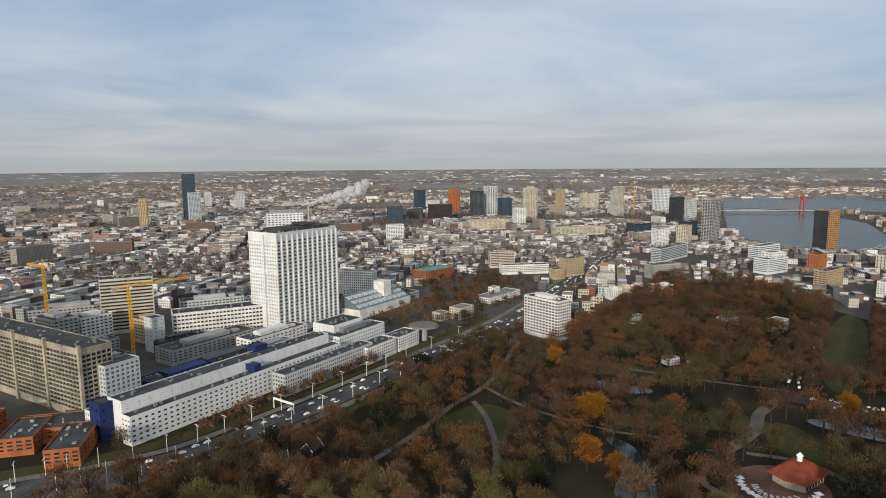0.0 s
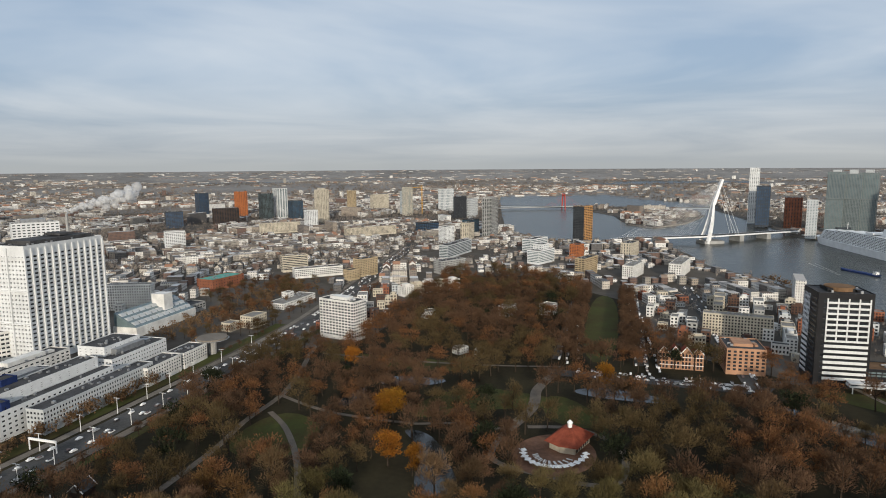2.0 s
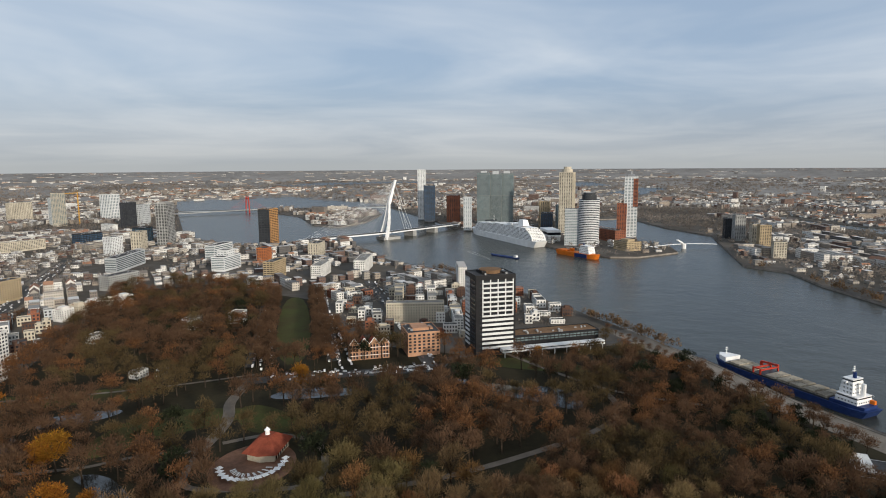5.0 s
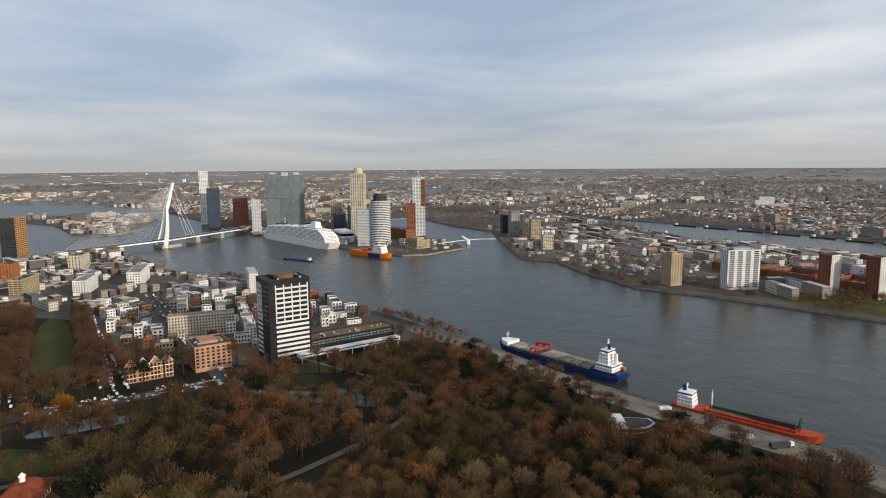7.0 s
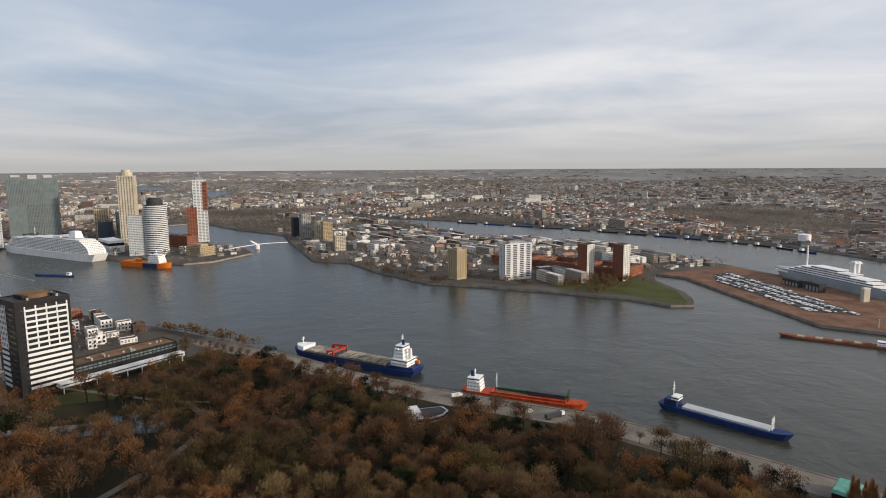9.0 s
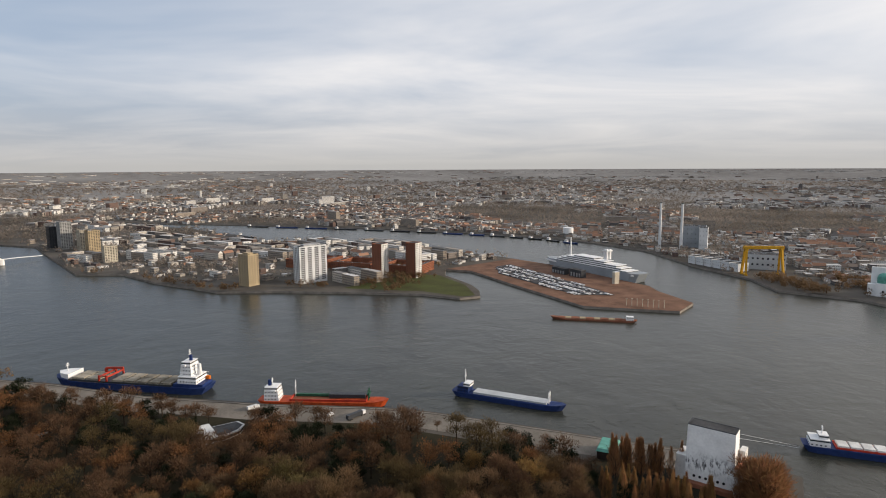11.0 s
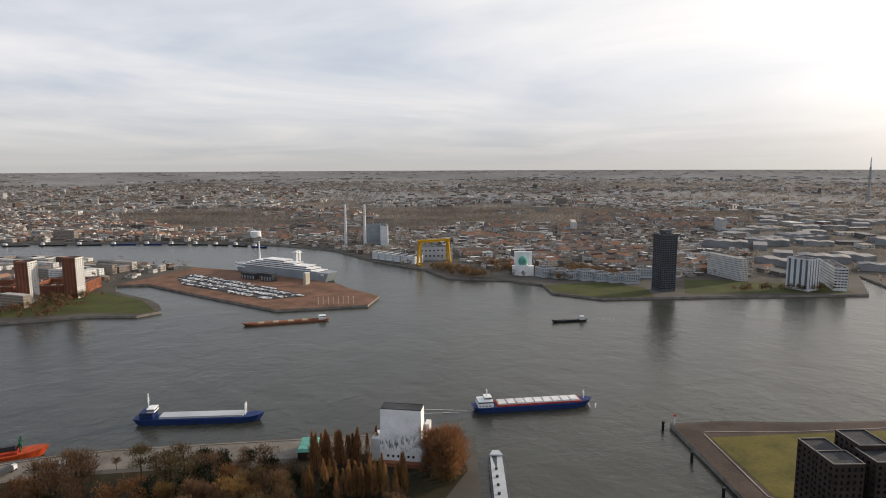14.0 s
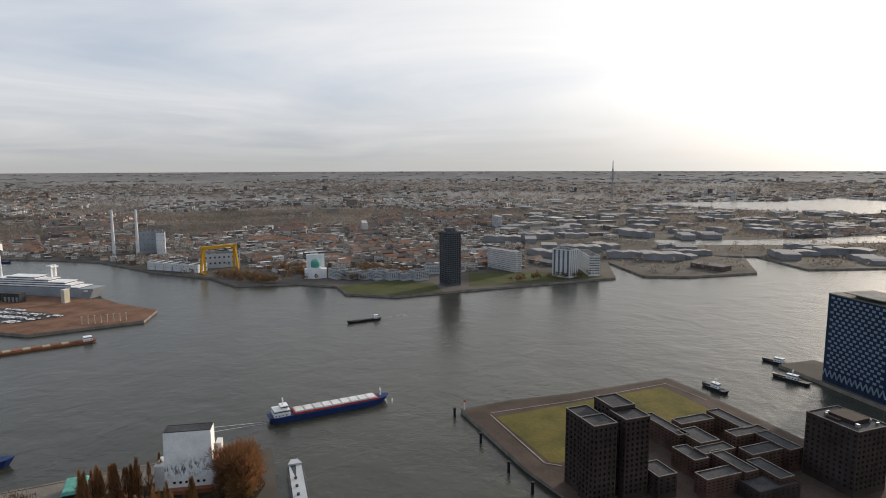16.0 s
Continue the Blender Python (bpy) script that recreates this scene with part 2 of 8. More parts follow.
def let_view_through(m, share):
    nt = m.node_tree
    out = nt.nodes["Material Output"]
    tr, mx = nt.nodes.new("ShaderNodeBsdfTransparent"), nt.nodes.new("ShaderNodeMixShader")
    mx.inputs[0].default_value = share
    nt.links.new(out.inputs[0].links[0].from_socket, mx.inputs[1])
    nt.links.new(tr.outputs[0], mx.inputs[2])
    nt.links.new(mx.outputs[0], out.inputs[0])


let_light_through(STEAM, 0.5)
let_view_through(STEAM, 0.6)
POPLAR_TWIGS = mat("poplar_twigs", (0.33, 0.18, 0.078), 0.95, var=0.3, scale=0.05, fine=0.3, island=0.15, rand=0.25)
BROWNROOF = mat("brown_gravel_roof", (0.19, 0.115, 0.065), 0.9, var=0.3, scale=0.08, fine=0.7)
# twig brown lightened and greyed: the colour carries the haze over the distant trees
HAZED_FARWOOD = mat("hazed_far_wood", (0.265, 0.225, 0.190), 0.95, var=0.35, scale=0.004, island=0.3)
for m_, share in ((HAZED_FARWOOD, 0.5), (HAZEWOOD, 0.5), (TWIGS_WARM, 0.45), (POPLAR_TWIGS, 0.5), (TWIGS, 0.3), (TWIGS_OLIVE, 0.3), (LEAF_RUST, 0.3), (LEAF_GOLD, 0.4)):
    let_light_through(m_, share)
STEEL_WHITE = mat("white_paint", (0.78, 0.78, 0.77), 0.4, var=0.1, scale=0.1)
RED_PAINT = mat("red_paint", (0.45, 0.05, 0.03), 0.5, var=0.2)
SCHOOLBRICK = mat("orange_red_brick", (0.33, 0.115, 0.05), 0.85, var=0.25, scale=0.1, fine=2.0)
PIERPAVE = mat("dark_brick_paving", (0.085, 0.062, 0.05), 0.9, var=0.3, scale=0.05, fine=0.6)
DOCKGRASS = mat("yellowed_grass", (0.125, 0.098, 0.028), 0.95, var=0.4, scale=0.05, fine=0.5, tint=(0.07, 0.066, 0.02))
SHIPGREY = mat("grey_blue_paint", (0.30, 0.325, 0.345), 0.5, var=0.15, scale=0.05)
ORANGE_PAINT = mat("orange_paint", (0.62, 0.16, 0.02), 0.5, var=0.2)
YELLOW_PAINT = mat("yellow_paint", (0.62, 0.33, 0.03), 0.5, var=0.2)
BLUE_PAINT = mat("navy_paint", (0.02, 0.04, 0.13), 0.45, var=0.2)
HULL_RED = mat("red_lead_paint", (0.46, 0.072, 0.022), 0.5, var=0.25)
DECK = mat("deck_paint", (0.20, 0.15, 0.12), 0.7, var=0.3)
GREEN_PAINT = mat("green_paint", (0.03, 0.10, 0.06), 0.5, var=0.2)
TEAL = mat("copper_green", (0.12, 0.34, 0.28), 0.7, var=0.25)
CITYWALL = palette_mat("town_walls", [(0.30, 0.255, 0.21), (0.56, 0.54, 0.51), (0.15, 0.10, 0.082), (0.30, 0.275, 0.24), (0.70, 0.69, 0.66), (0.22, 0.19, 0.165), (0.48, 0.44, 0.385), (0.13, 0.122, 0.118), (0.62, 0.60, 0.565)], windows=True)
CITYROOF = palette_mat("town_roofs", [(0.250, 0.244, 0.237), (0.312, 0.275, 0.237), (0.125, 0.125, 0.125), (0.58, 0.57, 0.55), (0.16, 0.13, 0.11), (0.225, 0.219, 0.213), (0.450, 0.425, 0.400)])
GABLEROOF = palette_mat("tiled_roofs", [(0.270, 0.148, 0.100), (0.170, 0.130, 0.108), (0.300, 0.172, 0.115), (0.150, 0.136, 0.126), (0.215, 0.170, 0.140)])
SHEDROOF = palette_mat("shed_roofs", [(0.425, 0.425, 0.425), (0.275, 0.275, 0.275), (0.625, 0.625, 0.613), (0.188, 0.188, 0.200), (0.338, 0.312, 0.288)])
SLATE = mat("slate_grey_panel", (0.095, 0.102, 0.112), 0.45, var=0.15, scale=0.06, fine=0.6)
TOWERGREY = mat("grey_green_panel", (0.17, 0.195, 0.197), 0.45, var=0.12, scale=0.05, fine=0.6)
CARS = palette_mat("car_paint", [(0.7, 0.7, 0.69), (0.05, 0.05, 0.055), (0.8, 0.8, 0.79), (0.3, 0.31, 0.32), (0.8, 0.8, 0.8), (0.13, 0.10, 0.10), (0.6, 0.6, 0.6)], rough=0.35)


def water_mat():
    m = mat("river_water", (0.040, 0.041, 0.031), 0.27, var=0.25, scale=0.004, fine=0.02, spec=0.5)
    nt = m.node_tree
    N, L = nt.nodes.new, nt.links.new
    b = nt.nodes["Principled BSDF"]
    b.inputs["IOR"].default_value = 1.33
    tc = N("ShaderNodeTexCoord")
    mp = N("ShaderNodeMapping")
    mp.inputs["Scale"].default_value = (1.0, 1.0, 1.0)
    L(tc.outputs["Object"], mp.inputs[0])
    prev = None
    for s, st, dist in ((0.03, 0.7, 1.6), (0.13, 0.7, 0.55), (0.5, 0.5, 0.16)):
        n, bp = N("ShaderNodeTexNoise"), N("ShaderNodeBump")
        n.inputs["Scale"].default_value, n.inputs["Detail"].default_value = s, 3.0
        n.inputs["Distortion"].default_value = 0.6
        L(mp.outputs[0], n.inputs["Vector"])
        bp.inputs["Strength"].default_value, bp.inputs["Distance"].default_value = st, dist
        L(n.outputs[0], bp.inputs["Height"])
        if prev:
            L(prev, bp.inputs["Normal"])
        prev = bp.outputs[0]
    L(prev, b.inputs["Normal"])
    return m


WATER = water_mat()
def soot_stains(m):
    """Black streaked blotches on the lower half of a white wall."""
    nt = m.node_tree
    N, L = nt.nodes.new, nt.links.new
    b = nt.nodes["Principled BSDF"]
    old = b.inputs["Base Color"].links[0].from_socket
    tc, mp, n, sp = N("ShaderNodeTexCoord"), N("ShaderNodeMapping"), N("ShaderNodeTexNoise"), N("ShaderNodeSeparateXYZ")
    mp.inputs["Scale"].default_value = (0.55, 0.55, 0.22)
    n.inputs["Scale"].default_value, n.inputs["Detail"].default_value, n.inputs["Roughness"].default_value = 1.0, 6.0, 0.7
    L(tc.outputs["Object"], mp.inputs[0])
    L(mp.outputs[0], n.inputs["Vector"])
    L(tc.outputs["Object"], sp.inputs[0])
    band, mask, mul, mx = N("ShaderNodeValToRGB"), N("ShaderNodeValToRGB"), N("ShaderNodeMath"), N("ShaderNodeMix")
    sc = N("ShaderNodeMath")
    sc.operation, sc.inputs[1].default_value = "DIVIDE", 33.0
    L(sp.outputs[2], sc.inputs[0])
    L(sc.outputs[0], band.inputs[0])
    e = band.color_ramp.elements
    e[0].position, e[0].color = 0.2, (0, 0, 0, 1)
    e[1].position, e[1].color = 0.36, (1, 1, 1, 1)
    e.new(0.44).color = (1, 1, 1, 1)
    e.new(0.58).color = (0, 0, 0, 1)
    mask.color_ramp.elements[0].position, mask.color_ramp.elements[1].position = 0.5, 0.6
    L(n.outputs[0], mask.inputs[0])
    mul.operation = "MULTIPLY"
    L(band.outputs[0], mul.inputs[0])
    L(mask.outputs[0], mul.inputs[1])
    mx.data_type = "RGBA"
    L(mul.outputs[0], mx.inputs[0])
    L(old, mx.inputs[6])
    mx.inputs[7].default_value = (0.09, 0.09, 0.09, 1)
    L(mx.outputs[2], b.inputs["Base Color"])


soot_stains(STAINED)
POND = mat("pond_water", (0.03, 0.032, 0.03), 0.08, var=0.2, spec=0.5)

# ---- building helpers ----
EYE_H, NEAR, FAR = 175.0, 2600.0, 4900.0


def warp(v):
    """Land past NEAR is drawn in towards FAR along the line of sight, so that all of the plain to the horizon fits in."""
    v = np.array(v, dtype=float)
    d = np.hypot(v[:, 0], v[:, 1])
    k = np.where(d > NEAR, (NEAR + (FAR - NEAR) * (1 - NEAR / np.maximum(d, 1.0))) / np.maximum(d, 1.0), 1.0)
    v[:, :2] *= k[:, None]
    v[:, 2] = EYE_H + (v[:, 2] - EYE_H) * k
    return v


def link(name, bm, material, parent=None):
    me = bpy.data.meshes.new(name)
    bm.to_mesh(me)
    bm.free()
    for m in (material if isinstance(material, (list, tuple)) else [material]):
        me.materials.append(m)
    ob = new(name, me)
    ob.parent = parent
    return ob


def part(name, bm, material, parent, label=""):
    ob = link(name, bm, material, parent)
    return tagged(ob, label=label) if label else ob


def thing(name, x, y, z, yaw, label, category, group=""):
    e = new(name)
    e.matrix_world = pose(x, y, z, 0, 0, yaw)
    e.empty_display_size = 1.0
    return tagged(e, label=label, category=category, group=group)


def box(bm, x0, y0, z0, x1, y1, z1, mi=0):
    v = [bm.verts.new(p) for p in ((x0, y0, z0), (x1, y0, z0), (x1, y1, z0), (x0, y1, z0), (x0, y0, z1), (x1, y0, z1), (x1, y1, z1), (x0, y1, z1))]
    for f in ((3, 2, 1, 0), (4, 5, 6, 7), (0, 1, 5, 4), (1, 2, 6, 5), (2, 3, 7, 6), (3, 0, 4, 7)):
        bm.faces.new([v[i] for i in f]).material_index = mi


def prism(bm, pts, z0, z1, mi=0, top=1.0, shift=(0, 0)):
    """An upright body over an outline; top: how much the outline shrinks upwards."""
    cx, cy = sum(p[0] for p in pts) / len(pts), sum(p[1] for p in pts) / len(pts)
    a = [bm.verts.new((p[0], p[1], z0)) for p in pts]
    b = [bm.verts.new((cx + (p[0] - cx) * top + shift[0], cy + (p[1] - cy) * top + shift[1], z1)) for p in pts]
    n = len(pts)
    for i in range(n):
        bm.faces.new((a[i], a[(i + 1) % n], b[(i + 1) % n], b[i])).material_index = mi
    bm.faces.new(b).material_index = mi
    bm.faces.new(a[::-1]).material_index = mi


def ring(n, rx, ry=None, cx=0.0, cy=0.0):
    return [(cx + rx * math.cos(2 * math.pi * i / n), cy + (ry or rx) * math.sin(2 * math.pi * i / n)) for i in range(n)]


def beam(bm, a, b, w, h=None, mi=0):
    """A square bar from a to b."""
    a, b = Vector(a), Vector(b)
    d = (b - a).normalized()
    s = d.cross(Vector((0, 0, 1)))
    s = s.normalized() if s.length > 1e-4 else Vector((1, 0, 0))
    u = s.cross(d)
    h = h or w
    v = [bm.verts.new(p + s * (w / 2 * i) + u * (h / 2 * j)) for p in (a, b) for i, j in ((-1, -1), (1, -1), (1, 1), (-1, 1))]
    for f in ((0, 1, 2, 3), (7, 6, 5, 4), (0, 4, 5, 1), (1, 5, 6, 2), (2, 6, 7, 3), (3, 7, 4, 0)):
        bm.faces.new([v[i] for i in f]).material_index = mi


def bulk(name, verts, quads, mats, mi=None, uv=None, tris=None, label="", category="", kind="stuff"):
    """One mesh from arrays; quads first, then tris."""
    quads = np.asarray(quads, dtype=np.int32).reshape(-1, 4)
    tris = np.zeros((0, 3), np.int32) if tris is None else np.asarray(tris, dtype=np.int32).reshape(-1, 3)
    me = bpy.data.meshes.new(name)
    me.vertices.add(len(verts))
    me.vertices.foreach_set("co", np.asarray(verts, dtype=np.float32).ravel())
    loops = np.concatenate([quads.ravel(), tris.ravel()])
    me.loops.add(len(loops))
    me.loops.foreach_set("vertex_index", loops)
    nq, nt_ = len(quads), len(tris)
    me.polygons.add(nq + nt_)
    me.polygons.foreach_set("loop_start", np.concatenate([np.arange(nq) * 4, nq * 4 + np.arange(nt_) * 3]).astype(np.int32))
    if mi is not None:
        me.polygons.foreach_set("material_index", np.asarray(mi, dtype=np.int32))
    if uv is not None:
        layer = me.uv_layers.new(name="UVMap")
        layer.data.foreach_set("uv", np.asarray(uv, dtype=np.float32).ravel())
    me.polygons.foreach_set("use_smooth", np.zeros(nq + nt_, bool))
    me.update(calc_edges=True)
    me.validate()
    for m in mats:
        me.materials.append(m)
    return tagged(new(name, me), label=label, category=category, kind=kind)


def inside(px, py, poly):
    px, py = np.asarray(px, float), np.asarray(py, float)
    r = np.zeros(px.shape, bool)
    j = len(poly) - 1
    for i in range(len(poly)):
        (xi, yi), (xj, yj) = poly[i], poly[j]
        hit = ((yi > py) != (yj > py)) & (px < (xj - xi) * (py - yi) / ((yj - yi) or 1e-9) + xi)
        r ^= hit
        j = i
    return r


def arc(a0, a1, r=NEAR, n=40):
    return [(r * math.sin(radians(a0 + (a1 - a0) * i / n)), r * math.cos(radians(a0 + (a1 - a0) * i / n))) for i in range(n + 1)]


# ---- ground and water ----
LAND_Z = 3.0
NORTH_SHORE = [(953, 2093), (761, 1650), (697, 1436), (696, 1250), (796, 1169), (873, 1099), (830, 960), (765, 834), (745, 690),
               (690, 491), (643, 380), (600, 290), (565, 221), (545, 180), (495, 103), (470, 46), (454, 14), (425, -66), (407, -99), (359, -165), (332, -201),
               (300, -248), (262, -275), (110, -130), (10, -225), (85, -304), (115, -324), (185, -384), (161, -415), (124, -450), (63, -520), (42, -505),
               (-35, -434), (-150, -330), (-210, -400), (-86, -525), (-19, -601), (-47, -629), (-250, -480), (-700, -650), (-2200, -1150)]
SOUTH_SHORE = [(1760, 1913), (1450, 1380), (1320, 1180), (1275, 1118), (1262, 985), (1085, 655), (1058, 540), (1090, 500), (1198, 468), (1265, 510), (1420, 780),
               (1700, 1000), (1850, 880), (1638, 674), (1532, 519), (1364, 441), (1109, 320), (1087, 245), (997, 183), (896, 85), (875, 4), (838, -97), (800, -184),
               (762, -226), (765, -255), (800, -265), (843, -267), (929, -251), (985, -267), (955, -303), (806, -330), (673, -358), (617, -453), (650, -496), (725, -497),
               (760, -506), (977, -453), (1080, -409), (1155, -363), (1293, -279), (1364, -173), (1445, -52), (1490, 42), (1856, 241), (1995, 408),
               (2120, 560), (2182, 520), (2038, 330), (1900, 60), (1700, -250), (1500, -490), (1340, -630), (1183, -689), (1080, -711), (900, -682),
               (769, -685), (686, -656), (607, -711), (548, -718), (503, -680), (433, -696), (346, -801), (199, -970), (246, -1125), (162, -1005), (98, -1031),
               (3, -1119), (24, -1274), (103, -1292), (5, -1324), (-72, -1194), (-190, -1266), (-700, -1420), (-2150, -1463)]
ISLE_SHORE = [(1089, 1508), (1090, 1398), (1247, 1458), (1498, 1659), (1640, 2000), (1600, 2040), (1397, 2190), (1300, 2170), (1287, 2045), (1240, 1800)]
NORTH = arc(242.4, 384.4) + NORTH_SHORE
SOUTH = arc(235.8, 42.6) + SOUTH_SHORE
ISLE = ISLE_SHORE


def land(name, outline, material, label, z1=LAND_Z, z0=-3.0, wall=QUAY):
    bm = bmesh.new()
    area = sum(outline[i - 1][0] * outline[i][1] - outline[i][0] * outline[i - 1][1] for i in range(len(outline)))
    pts = outline if area > 0 else outline[::-1]
    a = [bm.verts.new((x, y, z0)) for x, y in pts]
    b = [bm.verts.new((x, y, z1)) for x, y in pts]
    for i in range(len(pts)):
        j = (i + 1) % len(pts)
        bm.faces.new((a[i], a[j], b[j], b[i])).material_index = 1
    f = bm.faces.new(b)
    f.normal_update()
    bmesh.ops.triangulate(bm, faces=[f])
    ob = link(name, bm, [material, wall])
    return tagged(ob, label=label, category="ground", kind="structure")


land("ground_north", NORTH, CITYGROUND, "flat town ground of the near river bank with a stone quay edge")
land("ground_south", SOUTH, CITYGROUND, "flat town ground of the far river bank with harbour basins")
land("ground_island", ISLE, CITYGROUND, "low built-up island in the river upstream")


def far_ground():
    rs = [NEAR - 4] + [NEAR * (1.06 ** i) for i in range(0, 39)]
    n = 144
    v = np.array([(r * math.sin(2 * math.pi * k / n), r * math.cos(2 * math.pi * k / n), LAND_Z - (0.3 if i == 0 else 0)) for i, r in enumerate(rs) for k in range(n)])
    q = [(i * n + k, (i + 1) * n + k, (i + 1) * n + (k + 1) % n, i * n + (k + 1) % n) for i in range(len(rs) - 1) for k in range(n)]
    bulk("ground_far", warp(v), np.array(q)[:, ::-1], [HAZEFIELDS], label="flat wooded plain with towns out to the horizon", category="ground", kind="structure")


far_ground()
bm = bmesh.new()
bmesh.ops.create_circle(bm, cap_ends=True, segments=96, radius=NEAR + 2)
tagged(link("water", bm, WATER), label="wide grey-green river with small wind ripples", category="water", kind="structure")


def sheet(name, outline, material, z, label, category, kind="structure", cell=60.0):
    """A thin flat sheet (lawn, road, pond, far water) over an outline, cut fine enough to follow the far plain."""
    bm = bmesh.new()
    f = bm.faces.new([bm.verts.new((x, y, z)) for x, y in outline])
    f.normal_update()
    if f.normal.z < 0:
        f.normal_flip()
    if max(math.hypot(x, y) for x, y in outline) > NEAR:
        for ax in (0, 1):
            lo, hi = min(p[ax] for p in outline), max(p[ax] for p in outline)
            for k in range(1, int((hi - lo) / cell) + 1):
                co, no = [0, 0, 0], [0, 0, 0]
                co[ax], no[ax] = lo + k * cell, 1
                bmesh.ops.bisect_plane(bm, geom=bm.verts[:] + bm.edges[:] + bm.faces[:], plane_co=co, plane_no=no)
        bm.verts.ensure_lookup_table()
        w = warp([v.co[:] for v in bm.verts])
        for v, c in zip(bm.verts, w):
            v.co = c
    else:
        bmesh.ops.triangulate(bm, faces=bm.faces[:])
    return tagged(link(name, bm, material), label=label, category=category, kind=kind)


FAR_WATERS = [
    [(1075, 2380), (1780, 1935), (1900, 2200), (1880, 2650), (1990, 2750), (1975, 2960), (1391, 3060), (1250, 2760)],
    [(520, -2960), (100, -2700), (-330, -2640), (-520, -2950), (-620, -3500), (-330, -3870), (-180, -3600), (-20, -3320), (124, -3290)],
    [(2900, 4600), (3800, 5200), (4700, 4700), (4500, 4200), (3500, 4450)],
    [(4300, 2600), (5200, 3300), (5300, 2900), (4500, 2300)],
    [(-300, 6500), (700, 6700), (700, 7100), (-300, 6900)],
    [(3300, 1500), (4300, 1750), (4300, 1950), (3300, 1750)],
]
for w in FAR_WATERS:
    sheet("water", w, WATER, LAND_Z + 1.5, "distant grey stretch of water", "water")
BASINS = [[(300, -1490), (172, -1526), (32, -1600), (-320, -1880), (-420, -1820), (-60, -1540), (150, -1440)]]
for w in BASINS:
    sheet("water", w, WATER, LAND_Z + 0.4, "narrow harbour basin between quays", "water")

# ---- town fabric ----
rng = np.random.default_rng(7)
KEEP = []          # outlines that the town fabric leaves free
PARK = [(-330, 330), (-150, 500), (60, 585), (130, 600), (330, 900), (430, 860), (470, 640), (400, 560), (390, 430), (420, 350), (560, 250), (520, 170), (470, 80), (430, 0), (380, -80), (330, -150), (200, -180), (0, -120), (-300, 100)]
HOSPITAL = [(-520, 250), (-330, 330), (-150, 490), (30, 640), (110, 780), (120, 930), (30, 960), (-60, 800), (-200, 760), (-430, 700), (-520, 600)]
MULLER = [(220, -420), (40, -560), (-300, -200), (0, -200), (90, -290)]
KEEP += [PARK, HOSPITAL, MULLER]
FREE_DISCS = []    # x, y, radius


def fabric_ok(x, y, water_ok=False):
    d = np.hypot(x, y)
    ok = np.where(d < NEAR, inside(x, y, NORTH) | inside(x, y, SOUTH) | inside(x, y, ISLE), True)
    for k in KEEP:
        ok &= ~inside(x, y, k)
    for w in FAR_WATERS + BASINS:
        ok &= ~inside(x, y, w)
    for cx, cy, r in FREE_DISCS:
        ok &= (x - cx) ** 2 + (y - cy) ** 2 > r * r
    az = np.degrees(np.arctan2(x, y)) % 360
    return ok & ((az > 318) | (az < 196))


def shore_clear(x, y, r):
    ok = fabric_ok(x, y)
    for a in range(0, 360, 45):
        ok &= fabric_ok(x + r * math.cos(radians(a)), y + r * math.sin(radians(a)))
    return ok


